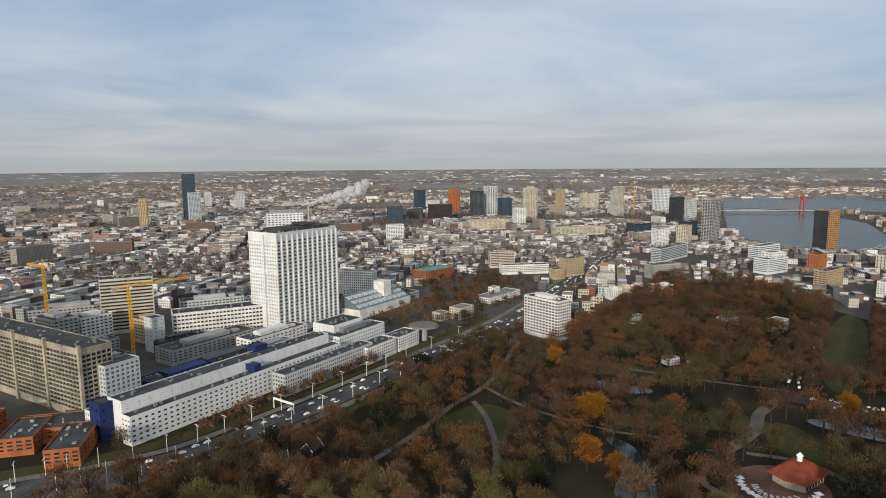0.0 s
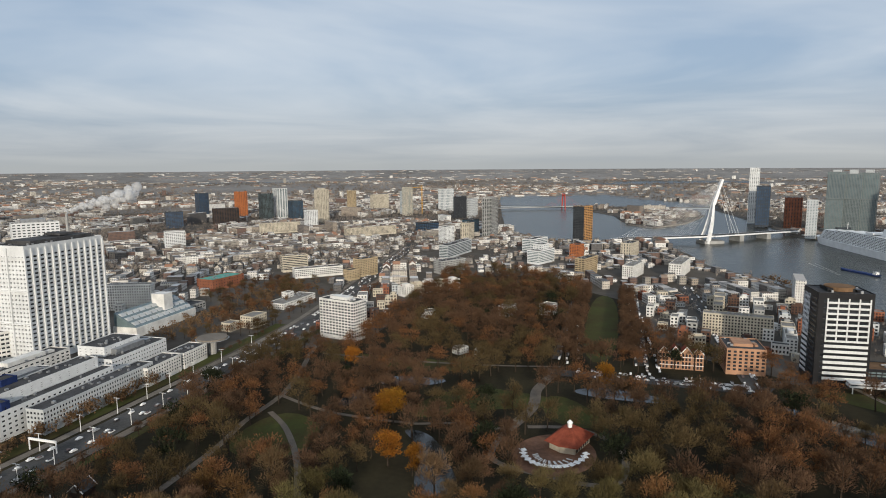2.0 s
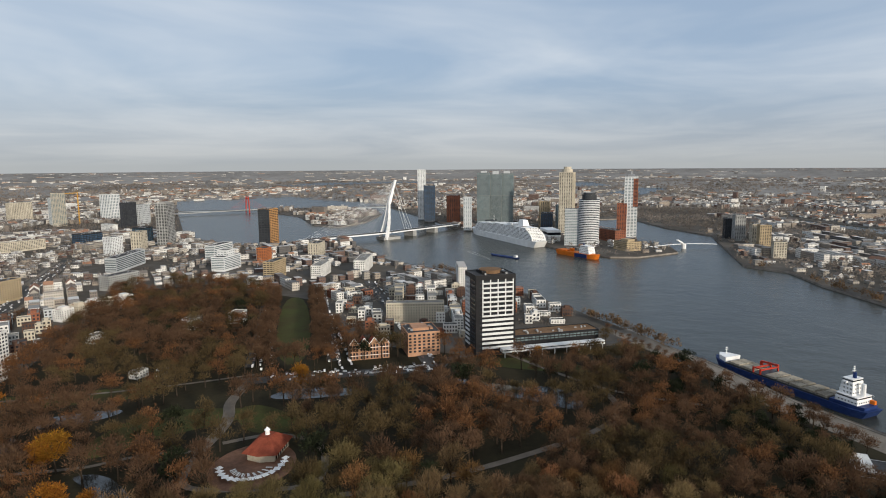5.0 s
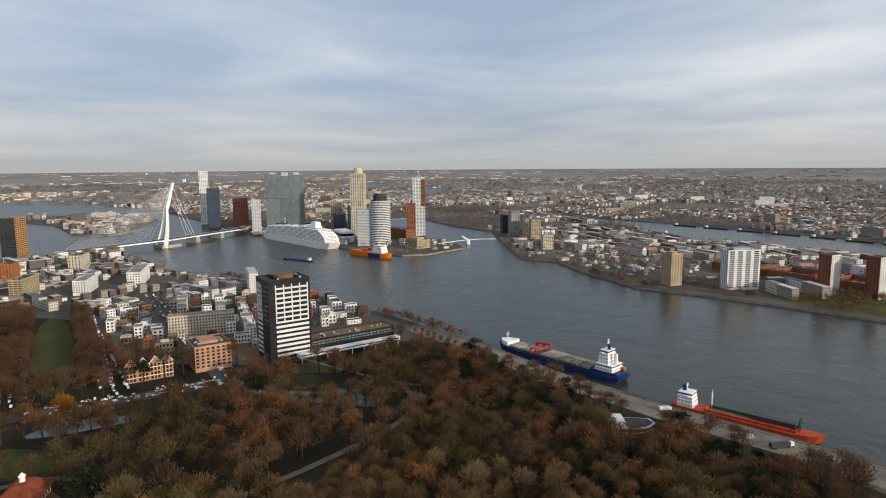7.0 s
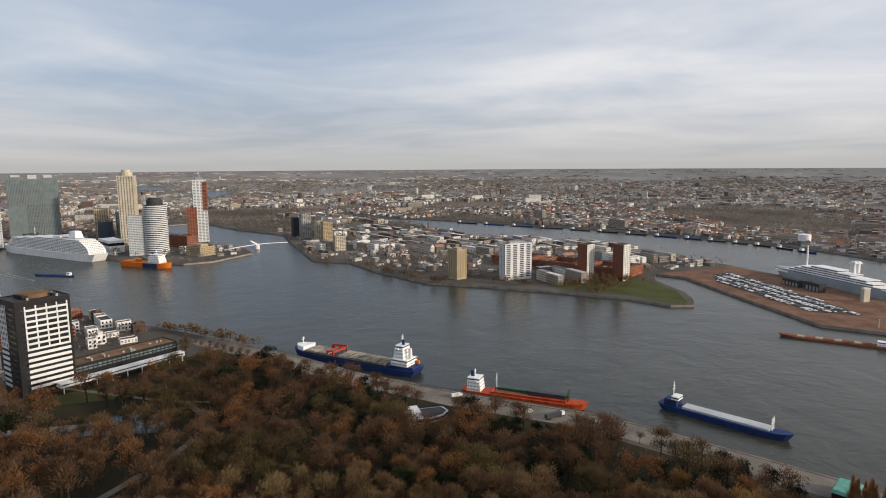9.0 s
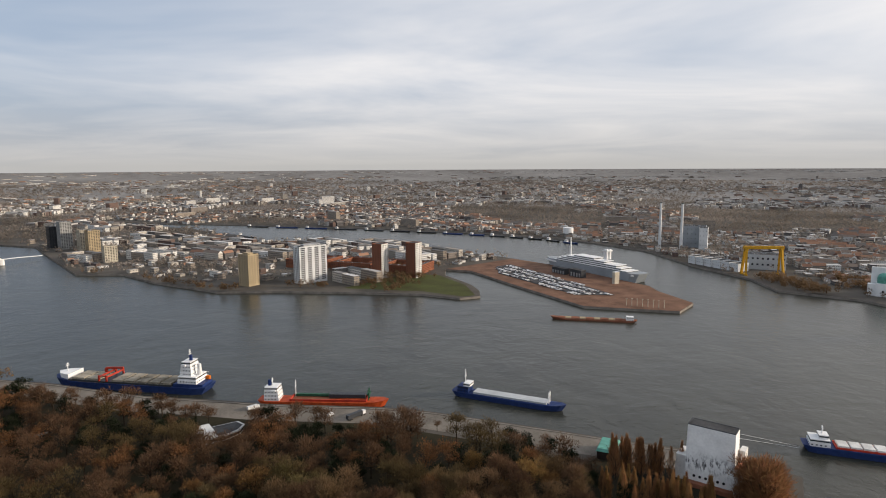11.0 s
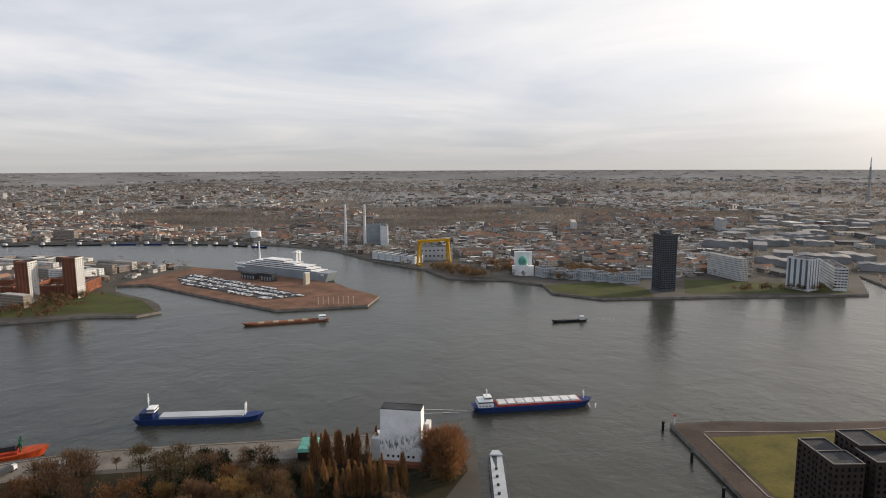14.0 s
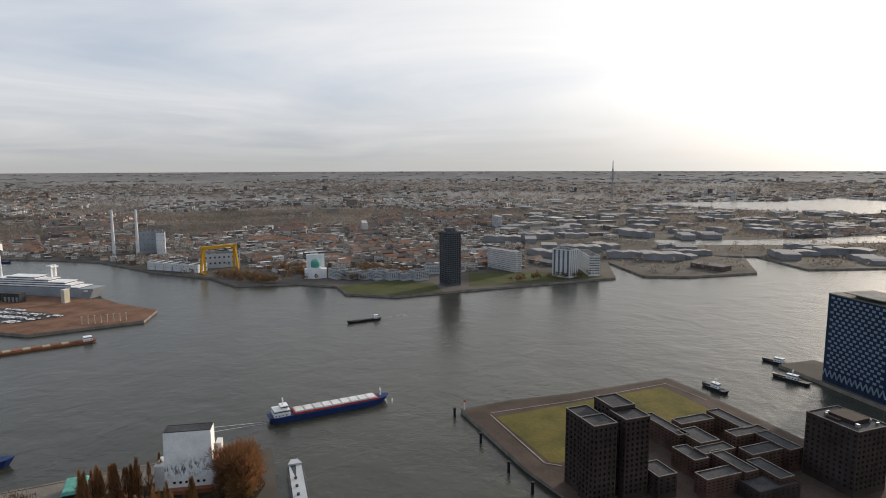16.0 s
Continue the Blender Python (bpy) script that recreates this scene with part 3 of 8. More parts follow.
def boxes(name, b, label, gable=None, wall=CITYWALL, roof=CITYROOF):
    """b: rows of x, y, width, depth, height, yaw, base height. One mesh of many buildings; gable: which have pitched roofs."""
    n = len(b)
    x, y, w, d, h, a, z = b.T
    gable = np.zeros(n, bool) if gable is None else gable
    c, s = np.cos(np.radians(a)), np.sin(np.radians(a))
    sx, sy = np.array([-1, 1, 1, -1]) / 2, np.array([-1, -1, 1, 1]) / 2
    lx, ly = w[:, None] * sx, d[:, None] * sy
    gx, gy = x[:, None] + lx * c[:, None] - ly * s[:, None], y[:, None] + lx * s[:, None] + ly * c[:, None]
    low = np.stack([gx, gy, np.repeat(z[:, None] - 2, 4, 1)], 2)
    top = np.stack([gx, gy, np.repeat((z + h)[:, None], 4, 1)], 2)
    # walls have their own corners, so that wall and roof are separate islands
    rise = np.minimum(d * 0.45, 4.5)
    rx0, ry0 = x - w / 2 * c, y - w / 2 * s
    rx1, ry1 = x + w / 2 * c, y + w / 2 * s
    ridge = np.stack([np.stack([rx0, ry0, z + h + rise], 1), np.stack([rx1, ry1, z + h + rise], 1)], 1)
    verts = np.concatenate([low, top, top + np.array([0, 0, 0.01]), ridge], 1)   # 14 per building
    base = np.arange(n)[:, None] * 14
    wq = np.array([[0, 1, 5, 4], [1, 2, 6, 5], [2, 3, 7, 6], [3, 0, 4, 7]])
    quads = [(base[:, :, None] + wq[None]).reshape(-1, 4)]
    mi = [np.zeros(n * 4)]
    L = np.stack([w, d, w, d], 1)
    uv = np.zeros((n, 4, 4, 2))
    uv[:, :, 1, 0] = uv[:, :, 2, 0] = L
    uv[:, :, 2, 1] = uv[:, :, 3, 1] = h[:, None]
    uv[..., 1] += 0.2
    flat, gb = ~gable, gable
    quads.append((base[flat] + np.array([[8, 9, 10, 11]])))
    mi.append(np.ones(flat.sum()))
    gq = np.array([[8, 9, 13, 12], [10, 11, 12, 13]])
    quads.append((base[gb][:, :, None] + gq[None]).reshape(-1, 4))
    mi.append(np.full(gb.sum() * 2, 2))
    tris = (base[gb][:, :, None] + np.array([[9, 10, 13], [11, 8, 12]])[None]).reshape(-1, 3)
    mi.append(np.zeros(len(tris)))
    q = np.concatenate(quads)
    uvs = np.concatenate([uv.reshape(-1, 2), np.zeros(((flat.sum() + gb.sum() * 2) * 4 + len(tris) * 3, 2))])
    return bulk(name, warp(verts.reshape(-1, 3)), q, [wall, roof, GABLEROOF], np.concatenate(mi), uvs, tris, label, "buildings")


def turn_at(x, y):
    """The street grid's direction, one for each quarter of the town."""
    k = np.floor(x / 700).astype(int) * 7 + np.floor(y / 600).astype(int) * 13
    return np.array([45, 28, 62, 38, 52, 12, 75])[k % 7].astype(float)


KATEN = [(1850, 880), (1638, 674), (1532, 519), (1364, 441), (1109, 320), (1087, 245), (997, 183), (896, 85), (838, -97), (800, -184), (765, -255), (929, -251), (985, -267), (1155, -363),
         (1293, -279), (1364, -173), (1445, -52), (1490, 42), (1856, 241), (1995, 408), (2120, 560)]     # the long peninsula of the far bank


def blocks():
    """Perimeter blocks of terraced houses, out to NEAR and a little past."""
    rows, gab, gardens = [], [], []
    step_x, step_y = 96.0, 66.0
    for quarter in range(7):
        a = radians([45, 28, 62, 38, 52, 12, 75][quarter])
        ux, uy = math.cos(a), math.sin(a)
        I, J = np.meshgrid(np.arange(-48, 49), np.arange(-66, 67))
        bx, by = (I * step_x * ux - J * step_y * uy).ravel(), (I * step_x * uy + J * step_y * ux).ravel()
        d = np.hypot(bx, by)
        sel = (d > 420) & (d < 3150) & (np.abs(turn_at(bx, by) - math.degrees(a)) < 0.1)
        sel &= shore_clear(bx, by, 30)
        for cx, cy in zip(bx[sel], by[sel]):
            dist, south = math.hypot(cx, cy), inside([cx], [cy], SOUTH)[0]
            kind = rng.random()
            green = noise.noise(Vector((cx / 420, cy / 420, 6.3))) + (0.06 if south and dist > 1150 else -0.2)
            if kind < 0.07 or green > 0.12:
                gardens.append((cx, cy, 42, 26, 12))
                continue
            if math.degrees(math.atan2(cx, cy)) > 160 and dist > 880:      # harbour sheds
                rows.append((cx, cy, rng.uniform(34, 72), rng.uniform(18, 38), rng.uniform(5, 11), math.degrees(a) + rng.choice([0, 90]), LAND_Z))
                gab.append(False)
                gardens.append((cx, cy, 40, 26, 3))
                continue
            hh = rng.choice([9.5, 11, 13, 15.5], p=[0.25, 0.3, 0.3, 0.15]) if not south else rng.choice([5.5, 6.5, 8.5, 11], p=[0.35, 0.35, 0.2, 0.1])
            if kind > (0.955 if south else 0.90) and not inside([cx], [cy], KATEN)[0]:                                   # slab of flats
                rows.append((cx, cy, rng.uniform(45, 80), rng.uniform(11, 15), rng.uniform(16, 34), math.degrees(a) + rng.choice([0, 90]), LAND_Z))
                gab.append(False)
                gardens.append((cx, cy, 35, 22, 5))
                continue
            katen = inside([cx], [cy], KATEN)[0]
            if katen:
                hh = rng.choice([10.5, 12.5, 15])
            pitched = rng.random() < (0.15 if katen else 0.6 if south else 0.1)
            for side in range(4):
                ln, off = ((step_x - 16, step_y / 2 - 12.5) if side % 2 == 0 else (step_y - 30 - 14, step_x / 2 - 13))
                p = -ln / 2
                while p < ln / 2 - 4:
                    u = min(rng.uniform(24, 48) if katen else rng.uniform(7, 24), ln / 2 - p)
                    sx, sy = (p + u / 2, off * (1 if side == 0 else -1)) if side % 2 == 0 else (off * (1 if side == 1 else -1), p + u / 2)
                    if rng.random() < 0.94:
                        rows.append((cx + sx * ux - sy * uy, cy + sx * uy + sy * ux, u, rng.uniform(9, 12), hh + rng.normal(0, 1.2), math.degrees(a) + 90 * (side % 2), LAND_Z))
                        gab.append(pitched and rng.random() < 0.85)
                    p += u
            gardens.append((cx, cy, 26, 9, 4))
    return np.array(rows), np.array(gab), gardens


CITY_ROWS, CITY_GABLES, GARDENS = None, None, None


def far_town():
    """Rows of houses, flats and sheds on the plain past NEAR, thinning out towards the horizon."""
    out, gab = [], []
    for r0, r1, cell, fill in ((3100, 5200, 64, 0.62), (5200, 9000, 130, 0.36), (9000, 20000, 400, 0.06)):
        n = int(math.pi * (r1 * r1 - r0 * r0) * (238 / 360) / cell ** 2)
        r = np.sqrt(rng.uniform(r0 * r0, r1 * r1, n))
        az = np.radians(rng.uniform(-42, 196, n))
        x, y = r * np.sin(az), r * np.cos(az)
        dens = np.array([noise.noise(Vector((a / 1400, b / 1400, 3.1))) for a, b in zip(x, y)])
        ok = fabric_ok(x, y) & (dens > rng.normal(-0.25 + (1 - fill) * 0.5, 0.2, n))
        x, y = x[ok], y[ok]
        k = len(x)
        a = np.round(turn_at(x, y) + rng.choice([0, 90], k) + rng.normal(0, 3, k), 1)
        s = cell / 52
        tall = rng.random(k) < 0.02
        w = rng.uniform(18, 46, k) * s ** 0.6
        dd = rng.uniform(9, 14, k) * s ** 0.7
        h = np.where(tall, rng.uniform(18, 36, k), rng.uniform(5.0, 9, k))
        w = np.where(tall, rng.uniform(16, 36, k), w)
        out.append(np.stack([x, y, w, dd, h, a, np.full(k, LAND_Z)], 1))
        gab.append((rng.random(k) < 0.2) & ~tall)
    return np.concatenate(out), np.concatenate(gab)


def clumps(name, pts, label, material=HAZED_FARWOOD, per=14, size=1.0, rise=1.0):
    """Far trees: each a cloud of small tilted leaf-and-twig faces; pts rows x, y, radius, height."""
    n = len(pts)
    x, y, r, h = pts.T
    u = rng.normal(0, 1, (n, per, 3))
    u /= np.linalg.norm(u, axis=2, keepdims=True)
    u *= rng.uniform(0.35, 1.0, (n, per, 1))
    c = np.stack([x[:, None] + u[..., 0] * r[:, None], y[:, None] + u[..., 1] * r[:, None], LAND_Z + h[:, None] * (0.58 + 0.42 * u[..., 2])], 2)
    e1, e2 = rng.normal(0, 1, (n, per, 3)), rng.normal(0, 1, (n, per, 3))
    e1 *= (r * 0.42 * size)[:, None, None]
    e2 *= (r * 0.42 * size)[:, None, None]
    e1[..., 2] *= rise
    e2[..., 2] *= rise
    v = np.stack([c - e1 * 0.6, c + e1 * 0.6 + e2 * 0.2, c + e2 * 0.9], 2).reshape(-1, 3)
    t = np.arange(len(v)).reshape(-1, 3)
    return bulk(name, warp(v), np.zeros((0, 4)), [material], np.zeros(len(t)), None, t, label, "trees")


def far_trees():
    pts = []
    for r0, r1, cell, rad in ((1000, 3100, 25, 6.5), (3100, 7000, 52, 13)):
        n = int(math.pi * (r1 * r1 - r0 * r0) * (238 / 360) / cell ** 2)
        r = np.sqrt(rng.uniform(r0 * r0, r1 * r1, n))
        az = np.radians(rng.uniform(-42, 196, n))
        x, y = r * np.sin(az), r * np.cos(az)
        dens = np.array([noise.noise(Vector((a / 900, b / 900, 8.7))) for a, b in zip(x, y)])
        ok = fabric_ok(x, y) & (dens > rng.normal(-0.2, 0.25, n))
        k = ok.sum()
        pts.append(np.stack([x[ok], y[ok], rng.uniform(0.7, 1.3, k) * rad, rng.uniform(9, 16, k) * (1 if rad < 30 else 1.3)], 1))
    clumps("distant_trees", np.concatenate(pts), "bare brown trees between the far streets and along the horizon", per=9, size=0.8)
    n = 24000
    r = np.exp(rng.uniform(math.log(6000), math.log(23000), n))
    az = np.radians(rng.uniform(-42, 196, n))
    clumps("horizon_woods", np.stack([r * np.sin(az), r * np.cos(az), r * 0.0036, rng.uniform(3, 7, n)], 1), "woods and hedges near the horizon, coloured pale grey for haze", HAZEWOOD, per=5, rise=0.05)

# ---- buildings with real window openings ----
def facade(bm, m, w, h, bays, storeys, fw, fh, recess, z0, top, mi_wall=0, holes=True):
    """A wall of width w and height h in the plane x-z of m (outside towards -y), with window holes.
    Returns the centre poses of the panes and their size. z0: plain foot, top: plain head."""
    bw, sh = w / bays, (h - z0 - top) / storeys
    ww, wh = bw * fw, sh * fh

    def quad(p):
        bm.faces.new([bm.verts.new(m @ Vector(q)) for q in p]).material_index = mi_wall

    if not holes:                  # plain wall, panes set on its face
        quad(((-w / 2, 0, 0), (w / 2, 0, 0), (w / 2, 0, h), (-w / 2, 0, h)))
        return [m @ Matrix.Translation((-w / 2 + (b + 0.5) * bw, -0.03, z0 + s * sh + (sh - wh) * 0.55 + wh / 2)) for s in range(storeys) for b in range(bays)], ww, wh
    if z0 > 0:
        quad(((-w / 2, 0, 0), (w / 2, 0, 0), (w / 2, 0, z0), (-w / 2, 0, z0)))
    if top > 0:
        quad(((-w / 2, 0, h - top), (w / 2, 0, h - top), (w / 2, 0, h), (-w / 2, 0, h)))
    panes = []
    for s in range(storeys):
        za = z0 + s * sh
        zl, zu = za + (sh - wh) * 0.55, za + (sh - wh) * 0.55 + wh
        quad(((-w / 2, 0, za), (w / 2, 0, za), (w / 2, 0, zl), (-w / 2, 0, zl)))
        quad(((-w / 2, 0, zu), (w / 2, 0, zu), (w / 2, 0, za + sh), (-w / 2, 0, za + sh)))
        xa = -w / 2
        for b in range(bays + 1):
            xl = -w / 2 + b * bw + (bw - ww) / 2 if b < bays else w / 2
            quad(((xa, 0, zl), (xl, 0, zl), (xl, 0, zu), (xa, 0, zu)))
            if b < bays:
                xr = xl + ww
                quad(((xl, 0, zl), (xr, 0, zl), (xr, recess, zl), (xl, recess, zl)))
                quad(((xl, recess, zu), (xr, recess, zu), (xr, 0, zu), (xl, 0, zu)))
                quad(((xl, 0, zl), (xl, recess, zl), (xl, recess, zu), (xl, 0, zu)))
                quad(((xr, recess, zl), (xr, 0, zl), (xr, 0, zu), (xr, recess, zu)))
                panes.append(m @ Matrix.Translation(((xl + xr) / 2, recess, (zl + zu) / 2)))
                xa = xr
    return panes, ww, wh


PANE_MESHES = {}


def pane_mesh(ww, wh, material):
    key = (round(ww, 2), round(wh, 2), material.name)
    if key not in PANE_MESHES:
        bm = bmesh.new()
        box(bm, -ww / 2 - 0.02, -0.02, -wh / 2 - 0.02, ww / 2 + 0.02, 0.1, wh / 2 + 0.02)
        me = bpy.data.meshes.new("window")
        bm.to_mesh(me)
        bm.free()
        me.materials.append(material)
        PANE_MESHES[key] = me
    return PANE_MESHES[key]


def joined_panes(parent, groups, material):
    bm = bmesh.new()
    for p, ww, wh in ((q, w_, h_) for ps, w_, h_ in groups for q in ps):
        bm.faces.new([bm.verts.new(p @ Vector(q)) for q in ((-ww / 2, 0, -wh / 2), (ww / 2, 0, -wh / 2), (ww / 2, 0, wh / 2), (-ww / 2, 0, wh / 2))])
    tagged(part("window_rest", bm, material, parent), kind="stuff")


def block(name, label, x, y, yaw, w, d, h, storeys=10, bays=(6, 4), fill=(0.6, 0.55), wall=GREY, glass=GLASS, roof=ROOF, base=None, foot=3.0, head=1.2,
          recess=0.35, plant=0.0, single=True, category="building", group="", limit=52, walls=None, z=None, other=None, edge=None):
    """A building over a rectangle: body with window holes on all sides, panes, roof with parapet, plant room.
    walls: a different material for each of the front, right, back and left side."""
    th = thing(name, x, y, LAND_Z if z is None else z, yaw, label, category, group)
    FREE_DISCS.append((x, y, math.hypot(w, d) / 2 + 6))
    mats = [wall] + [m_ for m_ in (walls or []) if m_ is not wall]
    bm = bmesh.new()
    eye = Vector((-x, -y, 0))
    near, rest = [], []
    rot = Matrix.Rotation(radians(yaw), 4, "Z")
    for k, (ln, off, turn, nb) in enumerate(((w, d / 2, 0, bays[0]), (d, w / 2, 90, bays[1]), (w, d / 2, 180, bays[0]), (d, w / 2, 270, bays[1]))):
        m = Matrix.Rotation(radians(turn), 4, "Z") @ Matrix.Translation((0, -off, 0))
        fx, fy = (other[k] if other and other[k] else fill)
        mi = mats.index(walls[k]) if walls else 0
        n = (rot @ Matrix.Rotation(radians(turn), 4, "Z")) @ Vector((0, -1, 0))
        p, ww, wh = facade(bm, m, ln, h, max(1, nb), storeys, fx, fy, recess, foot, head, mi, n.dot(eye) > 0)
        (near if n.dot(eye) > 0 else rest).append((p, ww, wh))
    wall_ob = part("wall", bm, mats, th)
    left = limit
    for p, ww, wh in near:
        me = pane_mesh(ww, wh, glass)
        for q in p[:left] if single else []:
            o = new("window", me)
            o.parent, o.matrix_local = wall_ob, q
        more = p[left:] if single else p
        if more:
            rest.append((more, ww, wh))
        left = max(0, left - len(p)) if single else left
    if rest:
        joined_panes(wall_ob, rest, glass)
    bm = bmesh.new()
    box(bm, -w / 2 + 0.3, -d / 2 + 0.3, h - 1.0, w / 2 - 0.3, d / 2 - 0.3, h - 0.4)
    roof_ob = part("roof", bm, roof, th)
    bm = bmesh.new()
    for a, b_, c, e in ((-w / 2, -d / 2, w / 2, -d / 2 + 0.35), (-w / 2, d / 2 - 0.35, w / 2, d / 2), (-w / 2, -d / 2 + 0.35, -w / 2 + 0.35, d / 2 - 0.35), (w / 2 - 0.35, -d / 2 + 0.35, w / 2, d / 2 - 0.35)):
        box(bm, a - 0.05, b_ - 0.05, h - 0.02, c + 0.05, e + 0.05, h + 0.35)
    part("parapet", bm, edge or wall, th)
    if w * d > 420:
        bm = bmesh.new()
        g = random.Random(int(x * 7 + y * 3))
        for _ in range(int(3 + w * d / 150)):
            ux, uy = g.uniform(-w / 2 + 2.5, w / 2 - 4.5), g.uniform(-d / 2 + 2, d / 2 - 3.5)
            box(bm, ux, uy, h - 0.4, ux + g.uniform(0.8, 2.6), uy + g.uniform(0.8, 2.2), h + g.uniform(0.3, 1.5))
        tagged(part("roof_units", bm, METAL, roof_ob), kind="stuff")
    if plant:
        bm = bmesh.new()
        box(bm, -w * 0.28, -d * 0.25, h - 0.4, w * 0.22, d * 0.25, h + plant)
        box(bm, w * 0.27, -d * 0.2, h - 0.4, w * 0.36, d * 0.05, h + plant * 0.5)
        part("plant_room", bm, METAL if wall is WHITE else wall, roof_ob)
    return th

# ---- trees ----
trng = np.random.default_rng(21)


def crown_arrays(seed, r=5.5, h=16.0, n=300, w=0.42, ln=2.3, low=0.25, leafy=False, slim=1.0):
    """A bare winter crown: bundles of thin twigs that spring from several lobes; leafy: short broad leaf clumps instead."""
    g = np.random.default_rng(seed)
    k = 14
    ang = g.uniform(0, 2 * math.pi, k)
    rad = np.sqrt(g.uniform(0.05, 0.42, k)) * r
    lobes = np.stack([np.cos(ang) * rad, np.sin(ang) * rad, h * (low + (0.88 - low) * g.uniform(0.25, 0.85, k))], 1)
    lobes[0] = (0, 0, h * 0.72)
    size = g.uniform(0.42, 0.66, k) * r
    which = g.integers(0, k, n)
    u = g.normal(0, 1, (n, 3))
    u /= np.linalg.norm(u, axis=1, keepdims=True)
    u[:, 2] = np.abs(u[:, 2]) * 0.7 + u[:, 2] * 0.3
    c = lobes[which] + u * (size[which] * g.uniform(0.1, 1.0, n) ** 0.5)[:, None] * np.array([slim, slim, 1.15])
    d = u + np.array([0, 0, 0.55]) + g.normal(0, 0.25, (n, 3))
    d /= np.linalg.norm(d, axis=1, keepdims=True)
    s = np.cross(d, g.normal(0, 1, (n, 3)))
    s /= np.linalg.norm(s, axis=1, keepdims=True)
    L = (g.uniform(0.6, 1.25, n) * ln)[:, None]
    W = (g.uniform(0.6, 1.4, n) * w)[:, None]
    v = np.stack([c - s * W / 2, c + s * W / 2, c + d * L + s * W * (0.3 if leafy else 0.0)], 1).reshape(-1, 3)
    return v, np.arange(len(v)).reshape(-1, 3)


def trunk_arrays(seed, h=16.0, r=5.5):
    """A tapered trunk with five limbs, four-sided."""
    g = np.random.default_rng(seed + 100)
    segs = [((0, 0, -0.3), (g.normal(0, .2), g.normal(0, .2), h * 0.45), 0.38, 0.22)]
    tip = segs[0][1]
    for i in range(5):
        a = 2 * math.pi * (i + g.random() * 0.6) / 5
        segs.append(((tip[0], tip[1], h * g.uniform(0.25, 0.45)), (math.cos(a) * r * 0.6, math.sin(a) * r * 0.6, h * g.uniform(0.62, 0.8)), 0.17, 0.05))
    segs.append((tip, (tip[0] * 1.5, tip[1] * 1.5, h * 0.9), 0.2, 0.04))
    v, t = [], []
    for a, b, ra, rb in segs:
        o = len(v)
        for p, q in ((a, ra), (b, rb)):
            for k in range(4):
                v.append((p[0] + q * math.cos(k * math.pi / 2), p[1] + q * math.sin(k * math.pi / 2), p[2]))
        for k in range(4):
            m = (k + 1) % 4
            t += [(o + k, o + m, o + 4 + m), (o + k, o + 4 + m, o + 4 + k)]
    return np.array(v), np.array(t)


def spire_arrays(seed, r=2.5, h=19.0, n=900, w=0.13, ln=2.2):
    """A slim upright poplar crown: steep twigs round a straight axis, widest a third of the way up."""
    g = np.random.default_rng(seed)
    t = g.uniform(0.0, 1.0, n) ** 0.8
    wide = r * np.sin(np.clip(t * 0.86 + 0.14, 0, 1) * math.pi) ** 0.7 * (1.1 - 0.75 * t)
    a, q = g.uniform(0, 2 * math.pi, n), np.sqrt(g.uniform(0.05, 1, n)) * wide * (1 + 0.25 * np.sin(t * 23 + seed))
    c = np.stack([np.cos(a) * q, np.sin(a) * q, 1.2 + t * (h - 2.5)], 1)
    d = np.stack([np.cos(a) * 0.22, np.sin(a) * 0.22, np.ones(n)], 1) + g.normal(0, 0.12, (n, 3))
    d /= np.linalg.norm(d, axis=1, keepdims=True)
    e = np.cross(d, g.normal(0, 1, (n, 3)))
    e /= np.linalg.norm(e, axis=1, keepdims=True)
    L, W = (g.uniform(0.6, 1.2, n) * ln)[:, None], (g.uniform(0.6, 1.4, n) * w)[:, None]
    v = np.stack([c - e * W / 2, c + e * W / 2, c + d * L], 1).reshape(-1, 3)
    return v, np.arange(len(v)).reshape(-1, 3)


TREE_KINDS = {                 # material, crown settings
    "bare": (TWIGS, dict(n=1000, w=0.25, ln=1.25, low=0.12)),
    "olive": (TWIGS_OLIVE, dict(n=1000, w=0.25, ln=1.2, low=0.12)),
    "rust": (LEAF_RUST, dict(n=1000, w=0.30, ln=0.85, leafy=True, low=0.12)),
    "gold": (LEAF_GOLD, dict(n=1700, w=0.5, ln=0.7, leafy=True, low=0.1)),
    "evergreen": (LEAF_DARK, dict(n=900, w=0.6, ln=1.0, leafy=True, low=0.0)),
    "willow": (TWIGS_WARM, dict(n=1500, w=0.16, ln=1.9, low=0.0)),
    "poplar": (POPLAR_TWIGS, dict()),
}
CROWNS = {k: [spire_arrays(7 * i + 2) if k == "poplar" else crown_arrays(11 * i + 3, **q) for i in range(5)] for k, (m_, q) in TREE_KINDS.items()}
# the nearest trees carry twice as many, finer twigs
FINE = {k: CROWNS[k] if k == "poplar" else [crown_arrays(11 * i + 3, **dict(q, n=int(q["n"] * 2.2), w=q["w"] * 0.66)) for i in range(5)] for k, (m_, q) in TREE_KINDS.items()}
TRUNKS = [trunk_arrays(i) for i in range(5)]
TREE_LABELS = {"bare": "bare brown park tree with fine twigs", "olive": "bare olive-brown park tree with dense twigs", "rust": "park tree with rust-brown winter leaves",
               "gold": "park tree with glowing golden-yellow leaves", "evergreen": "dark evergreen tree among bare ones", "willow": "broad warm-brown bare willow beside the dock", "poplar": "slim upright bare poplar with brown twigs"}
SHARED = {}


def shared_mesh(name, key, arrays, material):
    if key not in SHARED:
        me = bpy.data.meshes.new(name)
        me.from_pydata(arrays[0].tolist(), [], arrays[1].tolist())
        me.materials.append(material)
        SHARED[key] = me
    return SHARED[key]


